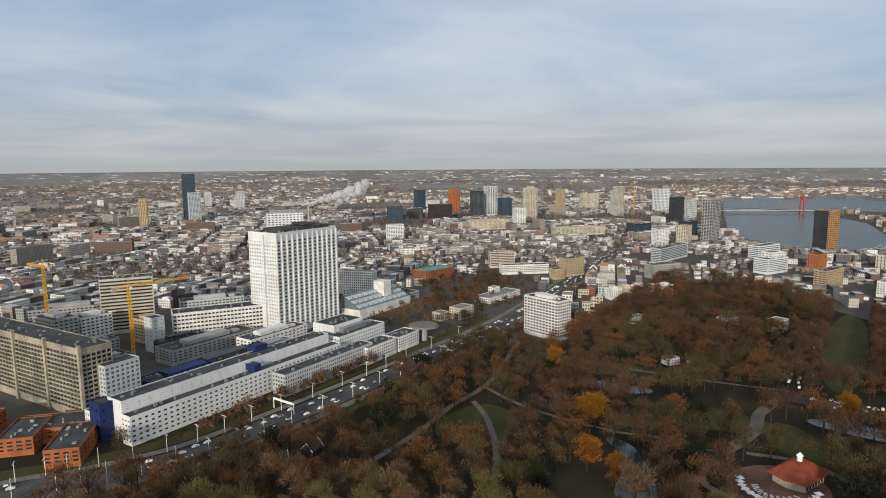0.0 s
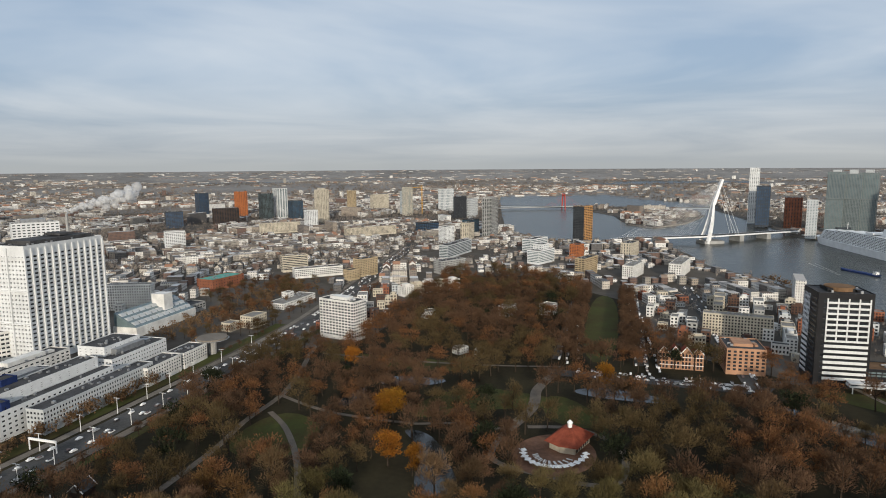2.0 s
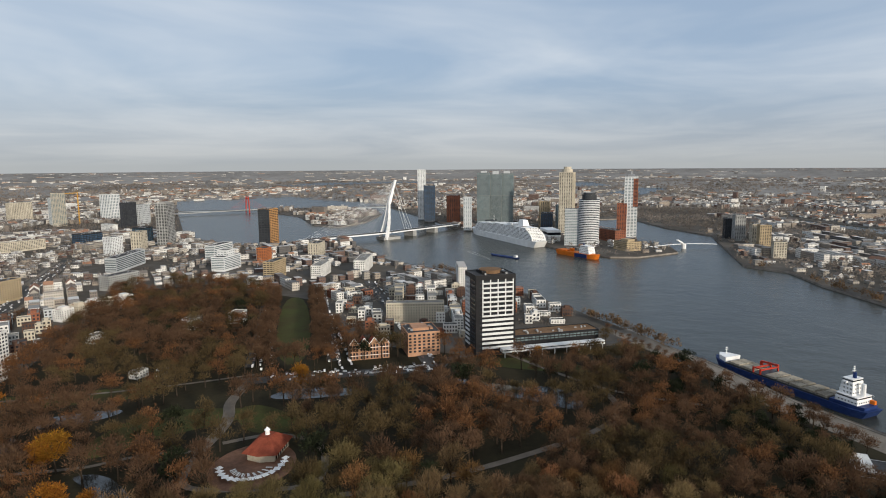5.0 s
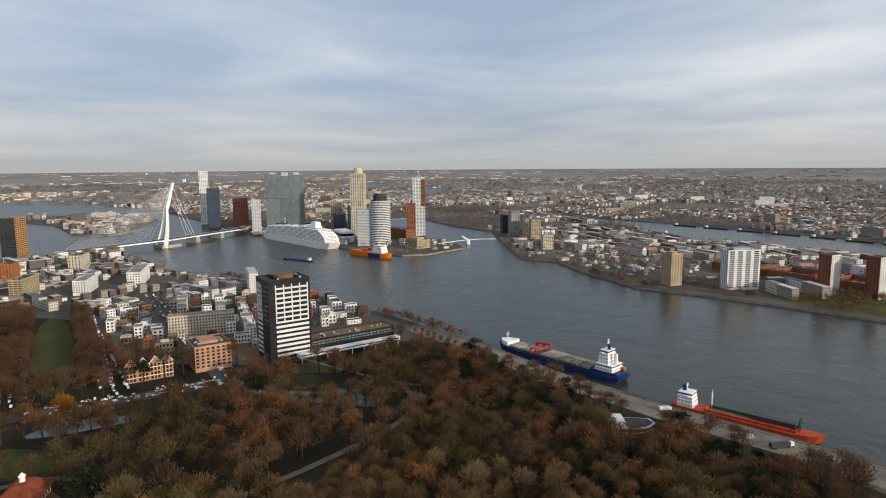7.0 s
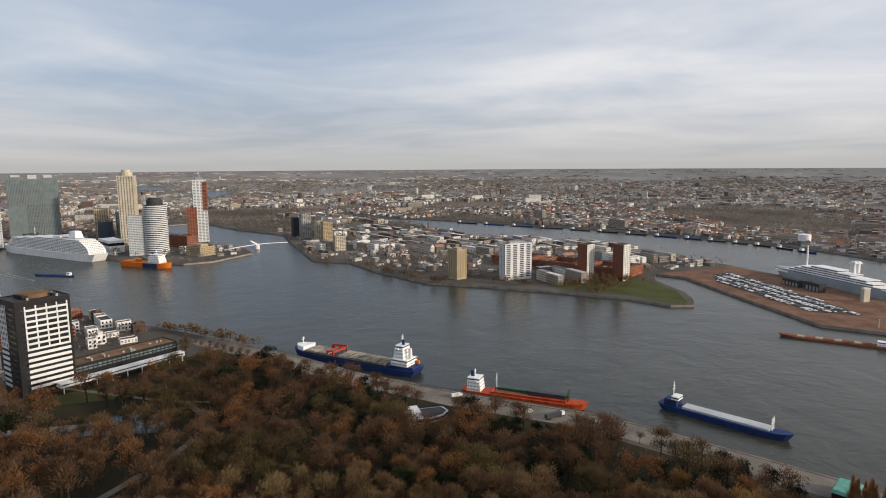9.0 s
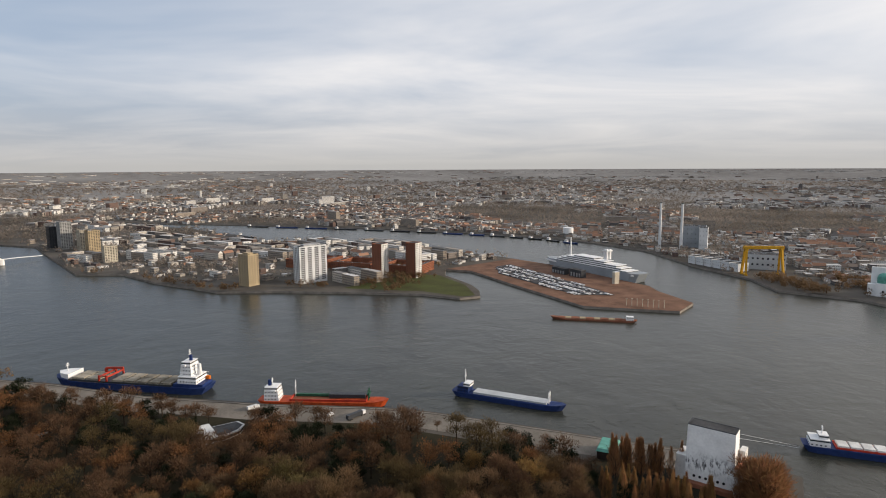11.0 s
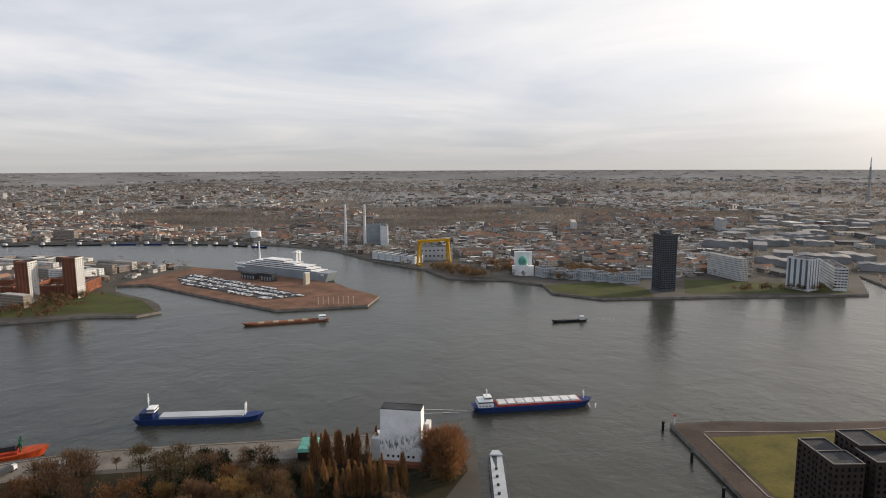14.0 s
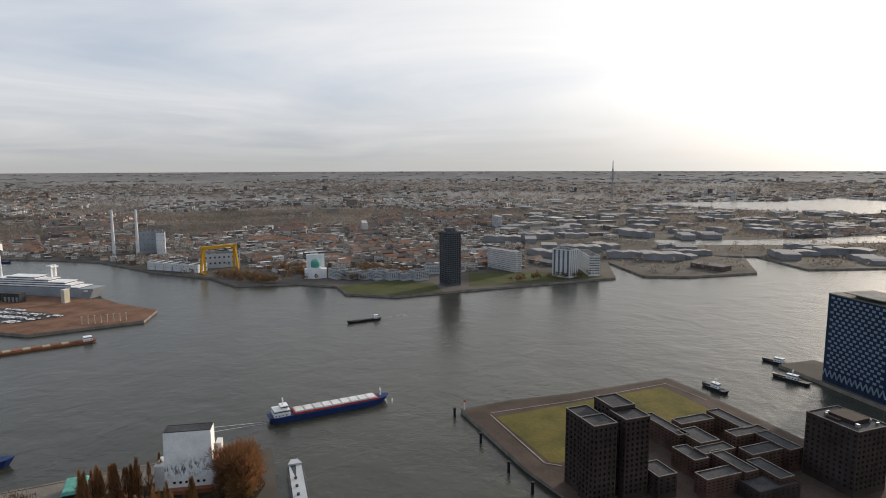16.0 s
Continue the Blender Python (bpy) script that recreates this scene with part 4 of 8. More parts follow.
def tree(kind, x, y, size=1.0, turn=0.0, var=0, z=LAND_Z, tall=1.0):
    th = thing("tree", x, y, z, turn, TREE_LABELS[kind], "tree", "park trees")
    th.matrix_world = pose(x, y, z, 0, 0, turn) @ Matrix.Diagonal((size, size, size * tall, 1))
    for nm, key, arr, m_ in (("trunk", ("t", var), TRUNKS[var], BARK), ("crown", (kind, var), FINE[kind][var], TREE_KINDS[kind][0])):
        o = new(nm, shared_mesh(nm, key, arr, m_))
        o.parent = th
    return th


def wood(name, rows, label):
    """Many trees joined into one mesh; rows: kind, x, y, size, turn, variant."""
    V, Tr, MI, o = [], [], [], 0
    kinds = list(TREE_KINDS)
    mats = [TREE_KINDS[k][0] for k in kinds] + [BARK]
    for kind, x, y, size, turn, var in rows:
        c, s = math.cos(turn), math.sin(turn)
        R = np.array([[c, s, 0], [-s, c, 0], [0, 0, 1]]) * size
        for (v, t), mi in ((CROWNS[kind][var], kinds.index(kind)), (TRUNKS[var], len(kinds))):
            V.append(v @ R + np.array([x, y, LAND_Z]))
            Tr.append(t + o)
            MI.append(np.full(len(t), mi))
            o += len(v)
    return bulk(name, np.concatenate(V), np.zeros((0, 4)), mats, np.concatenate(MI), None, np.concatenate(Tr), label, "trees")


def chaikin(pts, n=3):
    """Corners of a closed outline cut round."""
    for _ in range(n):
        pts = [q for a, b in zip(pts, pts[1:] + pts[:1]) for q in ((a[0] * .75 + b[0] * .25, a[1] * .75 + b[1] * .25), (a[0] * .25 + b[0] * .75, a[1] * .25 + b[1] * .75))]
    return pts


def near_line(x, y, pts, width):
    hit = np.zeros(len(x), bool)
    for (ax, ay), (bx, by) in zip(pts, pts[1:]):
        dx, dy = bx - ax, by - ay
        t = np.clip(((x - ax) * dx + (y - ay) * dy) / (dx * dx + dy * dy), 0, 1)
        hit |= np.hypot(x - ax - t * dx, y - ay - t * dy) < width
    return hit


def ribbon(name, pts, width, material, label, category, z=LAND_Z + 0.05, kind="structure"):
    """A road or path of even width along a line, with mitred corners."""
    bm = bmesh.new()
    prev = None
    for i, (x, y) in enumerate(pts):
        a, b = Vector(pts[max(0, i - 1)]), Vector(pts[min(len(pts) - 1, i + 1)])
        d = (b - a).normalized()
        n = Vector((-d.y, d.x)) * width / 2
        pair = (bm.verts.new((x + n.x, y + n.y, z)), bm.verts.new((x - n.x, y - n.y, z)))
        if prev:
            bm.faces.new((prev[0], prev[1], pair[1], pair[0]))
        prev = pair
    return tagged(link(name, bm, material), label=label, category=category, kind=kind)


def smooth(pts, n=6):
    """A rounded line through the points."""
    p = [Vector((*pts[0], 0))] + [Vector((*q, 0)) for q in pts] + [Vector((*pts[-1], 0))]
    out = []
    for i in range(1, len(p) - 2):
        for k in range(n):
            t = k / n
            a, b, c, d = p[i - 1], p[i], p[i + 1], p[i + 2]
            q = 0.5 * ((2 * b) + (c - a) * t + (2 * a - 5 * b + 4 * c - d) * t * t + (3 * b - a - 3 * c + d) * t ** 3)
            out.append((q.x, q.y))
    return out + [tuple(pts[-1])]

# ---- towers of the town and the far bank ----
def towers():
    T = "tower block"
    B = block
    B("office_tower", "dark twin office tower of blue-black glass", -800, 1950, 30, 34, 40, 150, 36, (8, 8), (0.8, 0.7), DARK, BLUEGLASS, category="tower", single=False)
    B("office_tower", "lower grey half of the twin glass office tower", -775, 1925, 30, 34, 30, 93, 24, (8, 6), (0.7, 0.6), LIGHTGREY, BLUEGLASS, category="tower", single=False)
    B("apartment_tower", "sand-coloured slender apartment tower in the town", -867, 1785, 20, 22, 22, 82, 20, (5, 5), (0.4, 0.5), SAND, category="tower", single=False)
    B("office_tower", "white round-edged twin tower far in town", -984, 2590, 20, 28, 28, 66, 18, (6, 6), (0.5, 0.5), LIGHTGREY, category="tower", single=False)
    B("office_tower", "white round-edged twin tower far in town", -820, 2500, 20, 34, 30, 72, 18, (6, 6), (0.5, 0.5), LIGHTGREY, category="tower", single=False)
    B("office_tower", "dark blue glass office tower", -86, 2250, 30, 34, 30, 84, 22, (6, 6), (0.85, 0.7), DARK, BLUEGLASS, category="tower", single=False)
    B("apartment_tower", "orange-red brick apartment tower", 39, 2212, 30, 32, 30, 88, 24, (5, 5), (0.35, 0.5), ORANGE, category="tower", single=False)
    B("office_tower", "black glass office block in town", 115, 2106, 25, 38, 30, 84, 22, (8, 6), (0.75, 0.55), BLACK, GREENGLASS, category="tower", single=False)
    B("office_tower", "white-framed office tower in town", 164, 2151, 25, 38, 30, 98, 26, (4, 4), (0.7, 0.75), WHITE, GREENGLASS, category="tower", single=False)
    B("office_tower", "blue glass office block in town", 204, 2053, 25, 38, 30, 62, 16, (8, 6), (0.8, 0.7), DARK, BLUEGLASS, category="tower", single=False)
    B("apartment_tower", "cream apartment tower with a stepped top", 270, 1920, 30, 32, 30, 100, 28, (5, 5), (0.35, 0.5), CREAM, category="tower", single=False, plant=5)
    B("apartment_tower", "brown brick tower beside the canal", 427, 2259, 30, 24, 24, 82, 22, (4, 4), (0.4, 0.5), SAND, category="tower", single=False)
    B("office_tower", "grey-green glass tower with a pale edge", 585, 2066, 30, 26, 26, 98, 26, (4, 5), (0.7, 0.6), CREAM, GREENGLASS, category="tower", single=False)
    B("office_tower", "white ribbed office tower in the town", 774, 2200, 25, 50, 34, 84, 8, (8, 5), (0.5, 0.8), WHITE, GREENGLASS, category="tower", single=False)
    B("office_tower", "dark grey slab tower near the river", 698, 1849, 30, 40, 22, 73, 20, (8, 4), (0.7, 0.5), DARK, category="tower", single=False)
    B("office_tower", "pale ribbed tower behind dark slabs", 755, 1900, 30, 44, 24, 62, 10, (8, 4), (0.4, 0.6), LIGHTGREY, category="tower", single=False)
    B("apartment_tower", "grey concrete balcony tower near the river", 590, 1360, 40, 36, 24, 94, 28, (6, 4), (0.7, 0.6), GREY, category="tower", plant=3, limit=100)
    B("office_tower", "black office block beside the river road", 574, 1446, 35, 34, 28, 37, 10, (6, 5), (0.8, 0.7), BLACK, BLUEGLASS, category="tower", single=False)
    B("apartment_tower", "sand-coloured low tower near the river road", 520, 1330, 40, 26, 22, 40, 12, (5, 4), (0.45, 0.5), CREAM, single=False, category="tower")
    B("apartment_tower", "dark and orange striped riverside tower", 754, 1213, 28, 38, 28, 79, 20, (5, 4), (0.8, 0.5), OCHRE, GLASS, walls=[OCHRE, OCHRE, DARK, DARK], category="tower", limit=150)
    B("apartment_block", "white gridded block of flats beside the park", 104, 611, -50, 44, 20, 40, 12, (11, 6), (0.72, 0.6), WHITE_RENDER, foot=3.5, category="flats", plant=2.5)
    B("brick_office", "orange-pink brick office with tall windows", 402, 396, -33, 30, 34, 22, 6, (7, 7), (0.55, 0.62), PINKBRICK, category="office", plant=2)
    # far bank, cape of towers
    B("office_tower", "white slender office tower, tallest of the cape", 1432, 1396, 45, 26, 26, 158, 40, (4, 5), (0.4, 0.5), WHITE, GREENGLASS, category="tower", single=False)
    B("office_tower", "dark glass office tower on the cape", 1385, 1317, 45, 36, 34, 110, 28, (6, 6), (0.8, 0.7), DARK, BLUEGLASS, category="tower", single=False)
    B("apartment_tower", "red-brown brick apartment tower on the cape", 1419, 1249, 45, 34, 40, 80, 20, (5, 6), (0.4, 0.5), BRICK, category="tower", single=False)
    B("office_tower", "white leaning-front office tower", 1256, 1055, 40, 14, 22, 88, 24, (3, 4), (0.5, 0.4), LIGHTGREY, GREENGLASS, category="tower", single=False)
    B("apartment_tower", "grey-green stacked glass tower", 1365, 1087, 30, 24, 36, 150, 42, (10, 12), (0.55, 0.8), TOWERGREY, GREENGLASS, category="tower", single=False)
    B("apartment_tower", "grey-green stacked glass tower", 1389, 1064, 30, 24, 36, 144, 42, (10, 12), (0.55, 0.8), TOWERGREY, GREENGLASS, category="tower", single=False)
    B("office_tower", "grey-green stacked glass tower", 1411, 1042, 30, 24, 36, 148, 42, (10, 12), (0.55, 0.8), TOWERGREY, GREENGLASS, category="tower", single=False)
    B("stone_tower", "cream stone tower with a stepped rounded top", 1369, 822, 20, 34, 34, 152, 42, (6, 6), (0.35, 0.6), CREAM, category="tower", single=False)
    B("apartment_tower", "white and red tall tower with pointed mast", 1382, 657, 25, 26, 30, 142, 40, (3, 4), (0.7, 0.55), WHITE, GREENGLASS, category="tower", single=False)
    B("apartment_tower", "red brick shoulder of a tall tower", 1360, 668, 25, 14, 22, 80, 24, (3, 4), (0.5, 0.5), REDBRICK, category="tower", single=False)
    # peninsula flats
    B("apartment_tower", "sand brick riverside tower of flats", 932, 44, 225, 20, 20, 46, 15, (4, 4), (0.5, 0.5), SAND, category="tower", limit=120, plant=2)
    B("apartment_tower", "white-panelled riverside tower of flats", 934, -44, -62, 46, 18, 55, 18, (4, 4), (0.62, 0.62), WHITE, category="tower", limit=120, plant=2)
    B("apartment_tower", "red brick tower with white balcony front", 939, -150, 225, 18, 18, 53, 17, (4, 4), (0.6, 0.5), REDBRICK, walls=[REDBRICK, WHITE_RENDER, REDBRICK, REDBRICK], category="tower", limit=120)
    B("apartment_tower", "red brick tower with white balcony front", 929, -201, 225, 18, 18, 54, 17, (4, 4), (0.6, 0.5), REDBRICK, walls=[REDBRICK, WHITE_RENDER, REDBRICK, REDBRICK], category="tower", limit=120)
    B("apartment_tower", "dark grey glass tower on the south bank", 404, -802, 150, 22, 23, 78, 24, (5, 6), (0.78, 0.66), SLATE, GLASS, category="tower", limit=200, plant=6)
    B("apartment_tower", "white ribbed tower with dark vertical strips", 273, -945, 165, 32, 24, 44, 14, (4, 4), (0.45, 0.8), WHITE, category="tower", limit=100)


towers()
block("office_block", "white office block behind the hospital tower", -275, 1070, 20, 60, 26, 92, 22, (10, 5), (0.6, 0.4), WHITE, category="office", single=False, plant=5)

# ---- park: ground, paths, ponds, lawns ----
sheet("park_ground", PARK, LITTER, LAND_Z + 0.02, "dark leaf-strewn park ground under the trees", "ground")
LAWNS = [[(84, 568), (193, 493), (189, 464), (135, 494), (83, 537)], [(112, 412), (172, 441), (224, 391), (223, 372), (157, 392), (116, 387)], [(-11, 398), (29, 441), (57, 403), (33, 361), (-1, 369)],
         [(405, 329), (434, 261), (459, 244), (464, 285), (431, 332)], [(214, 398), (234, 391), (236, 327), (211, 338), (197, 359)], [(285, 462), (312, 440), (474, 674), (448, 695)]]
PONDS = [[(60, 425), (76, 448), (92, 466), (96, 452), (74, 428)], [(106, 470), (111, 483), (137, 473), (163, 456), (150, 447), (113, 458)],
         [(101, 378), (113, 370), (118, 352), (114, 318), (110, 290), (86, 292), (90, 315), (100, 330), (103, 358)],
         [(240, 402), (269, 400), (297, 365), (293, 350), (247, 384)], [(363, 325), (372, 310), (380, 275), (402, 253), (397, 221), (371, 208), (368, 243), (356, 287)]]
PATHS = [([(-60, 320), (-16, 387), (3, 425), (31, 467), (49, 512), (69, 578), (80, 592)], 4.5), ([(31, 467), (46, 442), (63, 420), (92, 396), (114, 381)], 3.5),
         ([(21, 437), (29, 404), (31, 355), (25, 300)], 4.0), ([(165, 352), (192, 374), (205, 390), (219, 412), (250, 440)], 8.0),
         ([(180, 352), (209, 338), (219, 307), (203, 278), (184, 270), (160, 290), (140, 320), (165, 352)], 4.5), ([(424, 222), (394, 192), (354, 186), (289, 202), (238, 221), (190, 248)], 5.0),
         ([(76, 562), (134, 520), (201, 480), (262, 452)], 3.5), ([(-48, 336), (-20, 309), (10, 280)], 5.0), ([(114, 381), (140, 372), (165, 352)], 3.5), ([(450, 345), (424, 222), (440, 150)], 4.0)]
for i, l in enumerate(LAWNS):
    sheet("lawn", chaikin(l, 2), GRASS, LAND_Z + 0.06 + 0.02 * i, "dull green winter lawn", "grass")
for i, l in enumerate(PONDS):
    sheet("pond", chaikin(l, 2), POND, LAND_Z + 0.20 + 0.01 * i, "still dark park pond reflecting the sky", "water")
for i, (p, w) in enumerate(PATHS):
    ribbon("path", smooth(p), w, PATH_MAT, "pale gravel path through the park", "path", LAND_Z + 0.26 + 0.015 * i)

# ---- main road with tram track beside the park, quay, avenue ----
ROAD = [(-330, 235), (-235, 310), (-195, 328), (-150, 358), (-112, 405), (-60, 476), (-12, 545), (72, 672), (174, 874), (274, 1077), (380, 1300)]
ribbon("road", smooth(ROAD), 22, ASPHALT, "wide grey main road along the park", "road", LAND_Z + 0.12)
ribbon("verge", smooth([(x - 24, y + 15) for x, y in ROAD[:8]]), 12, GRASS, "green grass verge beside the road", "grass", LAND_Z + 0.18)
ribbon("verge", smooth([(x + 21, y - 13.5) for x, y in ROAD[:8]]), 7, GRASS, "green grass verge beside the tram", "grass", LAND_Z + 0.19)
ribbon("tram_track", smooth([(x + 14, y - 9) for x, y in ROAD]), 7, PATH_MAT, "tram track bed between road and park", "tram track", LAND_Z + 0.16)
ribbon("pavement", smooth([(x - 14.5, y + 9) for x, y in ROAD]), 6, PAVING, "reddish paved footway and cycle path", "pavement", LAND_Z + 0.20)
QUAYLINE = [(600, 285), (561, 218), (541, 178), (491, 101), (466, 44), (450, 12), (421, -68), (403, -101), (355, -167), (328, -203), (297, -246)]
ribbon("quay", [(x - 13, y + 6) for x, y in QUAYLINE], 24, PAVING, "broad sandy-grey paved quay beside the river", "pavement", LAND_Z + 0.10)
ribbon("quay_edge", [(x - 0.5, y + 0.2) for x, y in QUAYLINE], 1.2, QUAY, "pale stone edge of the quay", "kerb", LAND_Z + 0.25)
sheet("square", [(250, 452), (312, 405), (372, 366), (390, 350), (372, 340), (300, 395), (242, 438)], ASPHALT, LAND_Z + 0.43, "asphalt square with parked cars at the park edge", "road")
ribbon("avenue_road", [(328, 430), (409, 547), (490, 664)], 12, ASPHALT, "street along a tree-lined green strip", "road", LAND_Z + 0.45)
ribbon("avenue_road", [(269, 472), (350, 589), (431, 706)], 8, ASPHALT, "street along a tree-lined green strip", "road", LAND_Z + 0.47)
ribbon("street", [(372, 352), (470, 500), (600, 700)], 12, ASPHALT, "street between old town blocks", "road", LAND_Z + 0.49)
ribbon("street", [(395, 360), (418, 352), (500, 300), (560, 262)], 9, ASPHALT, "street in front of the black tower", "road", LAND_Z + 0.51)


def at_corner(name, label, a, yaw, w, d, h, *args, **kw):
    """A block whose front left corner stands at a."""
    c, s = math.cos(radians(yaw)), math.sin(radians(yaw))
    return block(name, label, a[0] + c * w / 2 - s * d / 2, a[1] + s * w / 2 + c * d / 2, yaw, w, d, h, *args, **kw)


def hospital():
    Y = 57.0
    H = "hospital"
    A = at_corner
    A("hospital_tower", "tall white-clad hospital tower with rows of slit windows", (-166, 610), Y, 86, 41, 106, 25, (12, 11), (0.62, 0.45), WHITE, foot=5, head=8, recess=0.9, category=H, limit=300, other=[None, None, None, (0.42, 0.42)])
    tw = bpy.data.objects["hospital_tower"]
    bm = bmesh.new()
    for i in range(13):
        x = -43 + i * 86 / 12
        box(bm, x - 0.7, -20.5 - 1.2, 4, x + 0.7, -20.52, 101)
        box(bm, x - 0.7, -20.5 - 0.9, 101, x + 0.7, -20.52, 103.5)
    part("pilaster", bm, WHITE, tw, "white upright ribs between the windows")
    bm = bmesh.new()
    for z in (37.3, 66.2, 95.5):
        box(bm, -44.0, -21.2, z, -43.01, 21.2, z + 1.0)
    box(bm, -44.2, -3.0, 4, -43.01, -1.4, 104)
    part("end_bay", bm, WHITE, tw, "white ledges on the narrow side")
    bm = bmesh.new()
    box(bm, -30, -14, 105.6, 38, 13, 109)
    box(bm, 5, -10, 110, 20, 8, 112)
    part("plant_room", bm, ROOF, tw, "dark plant rooms on the roof")
    # long white front building
    A("hospital_wing", "long white low hospital wing with paired windows", (-194, 366), Y, 190, 10, 19, 5, (44, 3), (0.5, 0.4), WHITE, foot=1.5, head=1.5, category=H, limit=130)
    A("hospital_wing", "white upper storey set back behind a flat roof", (-203, 374), Y, 186, 16, 26, 3, (24, 3), (0.25, 0.2), WHITE, foot=19.5, head=2, category=H, limit=40)
    A("stair_tower", "dark blue clad stair tower of the wing", (-216, 372), Y, 10, 12, 25, 3, (2, 2), (0.2, 0.3), DARKBLUE, category=H)
    A("stair_tower", "dark blue clad link between white wings", (-142, 449), Y, 6, 11, 24, 3, (1, 1), (0.2, 0.3), DARKBLUE, category=H)
    A("stair_tower", "dark blue clad stair tower of the wing", (-150, 478), Y, 12, 10, 30, 3, (2, 2), (0.3, 0.3), DARKBLUE, category=H)
    A("hospital_block", "white end block with grouped windows", (-226, 380), Y, 9, 8, 17, 4, (3, 3), (0.5, 0.4), WHITE, category=H)
    A("laboratory", "grey gridded low laboratory on dark supports", (-119, 447), Y, 102, 14, 17, 3, (42, 5), (0.6, 0.5), LIGHTGREY, foot=6.5, head=1, category=H, limit=140)
    A("hospital_wing", "white gridded four-storey hospital wing", (-66, 521), Y, 40, 18, 15, 4, (13, 6), (0.6, 0.5), WHITE_RENDER, category=H)
    A("hospital_wing", "white gridded four-storey hospital wing", (-42, 558), Y, 32, 18, 14, 4, (10, 6), (0.6, 0.5), WHITE_RENDER, category=H)
    A("hospital_wing", "white hospital block with a dark flat roof", (-93, 535), Y, 64, 30, 21, 5, (20, 9), (0.55, 0.35), WHITE, category=H, plant=4)
    A("hospital_wing", "white roof block of the hospital", (-100, 548), Y, 40, 26, 28, 3, (8, 5), (0.3, 0.2), WHITE, foot=20, category=H)
    # inner buildings
    for i, (ax, ay, w, d, h, m_) in enumerate(((-190, 420, 60, 24, 12, DARK), (-215, 445, 70, 26, 11, DARKBLUE), (-200, 480, 80, 22, 11, DARK), (-150, 500, 40, 20, 20, WHITE), (-235, 520, 90, 26, 14, GREY),
                                               (-300, 470, 60, 30, 12, GREY), (-175, 545, 70, 20, 16, WHITE_RENDER))):
        A("hospital_block", "low %s hospital block with roof plant" % ("dark blue" if m_ is DARKBLUE else "dark grey" if m_ is DARK else "grey and white"), (ax, ay), Y, w, d, h, 4, (int(w / 5), int(d / 5)), (0.6, 0.45), m_, category=H, single=False, plant=3)
    A("hospital_block", "white hospital block with window bands and glazed roof storey", (-262, 585), 27, 92, 24, 31, 7, (26, 6), (0.75, 0.45), WHITE_RENDER, category=H, limit=150)
    A("service_tower", "blank light-grey stair tower", (-270, 560), 57, 12, 14, 33, 8, (2, 2), (0.2, 0.3), LIGHTGREY, category=H)
    A("office_tower", "office tower with white balcony bands", (-352, 622), 27, 50, 24, 58, 15, (1, 1), (0.97, 0.5), CREAM, GLASS, category="tower", recess=1.2)
    for ax, ay, yaw, w, d, h, m_, lab in ((-470, 560, -30, 90, 24, 30, LIGHTGREY, "long grey hospital block with a dark roof"), (-380, 560, -30, 34, 22, 36, GREY, "grey concrete hospital block under construction"),
                                          (-345, 575, 57, 30, 18, 30, WHITE_RENDER, "white stair block beside the cranes"), (-310, 600, -30, 26, 18, 24, SAND, "unfinished block with brown scaffolding"), (-440, 640, 27, 80, 22, 22, GREY, "flat-roofed grey clinic block"),
                                          (-300, 690, 27, 70, 20, 20, LIGHTGREY, "flat-roofed grey clinic block"), (-255, 545, 57, 44, 14, 14, DARK, "dark low machine hall"), (-330, 520, 57, 50, 18, 15, GREY, "low grey workshop block"), (-200, 700, 57, 50, 30, 18, WHITE_RENDER, "low white clinic block")):
        A("clinic_block", lab, (ax, ay), yaw, w, d, h, max(3, int(h / 3.6)), (int(w / 4), int(d / 4)), (0.65, 0.45), m_, category=H, single=False, plant=3)
    # large beige slab with balconies
    at_corner("faculty_slab", "large beige concrete slab with weathered balcony bands", (-395, 493), -30, 172, 22, 50, 13, (40, 6), (0.9, 0.68), SLAB, foot=5, head=4, recess=1.0, category="slab", limit=120, roof=ROOF)
    sl = bpy.data.objects["faculty_slab"]
    bm = bmesh.new()
    for i in range(5):
        x = -86 + i * 43
        box(bm, x - 1.2, -13.0, 0, x + 1.2, -11.02, 53)
    part("piers", bm, SLAB, sl, "tall concrete piers on the long side")
    bm = bmesh.new()
    for k in range(13):
        z = 5 + k * (41 / 13)
        box(bm, -84.7, -11.9, z, 84.7, -11.02, z + 1.0)
    part("balcony_bands", bm, SLAB, sl, "weathered balcony fronts")
    at_corner("faculty_block", "grey-green gridded end block", (-246, 420), -30, 14, 26, 36, 10, (4, 7), (0.6, 0.55), LIGHTGREY, GREENGLASS, category="slab", limit=80)
    at_corner("faculty_hall", "low white hall with a flat grey roof", (-350, 395), -30, 60, 20, 9, 2, (12, 4), (0.5, 0.4), WHITE_RENDER, category="hall", single=False)
    # orange brick school
    for a, w, d, hh in (((-230, 337), 19, 40, 11.5), ((-268, 352), 20, 34, 11.2), ((-312, 366), 24, 30, 11.8)):
        at_corner("brick_school", "orange brick building with grouped windows and grey roof", a, 14, w, d, hh, 3, (4, 6), (0.6, 0.5), SCHOOLBRICK, category="school", roof=ROOF)
    at_corner("brick_school", "low orange brick link building with grey roof", (-270, 366), 14, 60, 26, 10, 2, (12, 4), (0.5, 0.4), SCHOOLBRICK, category="school", roof=ROOF, single=False)


hospital()


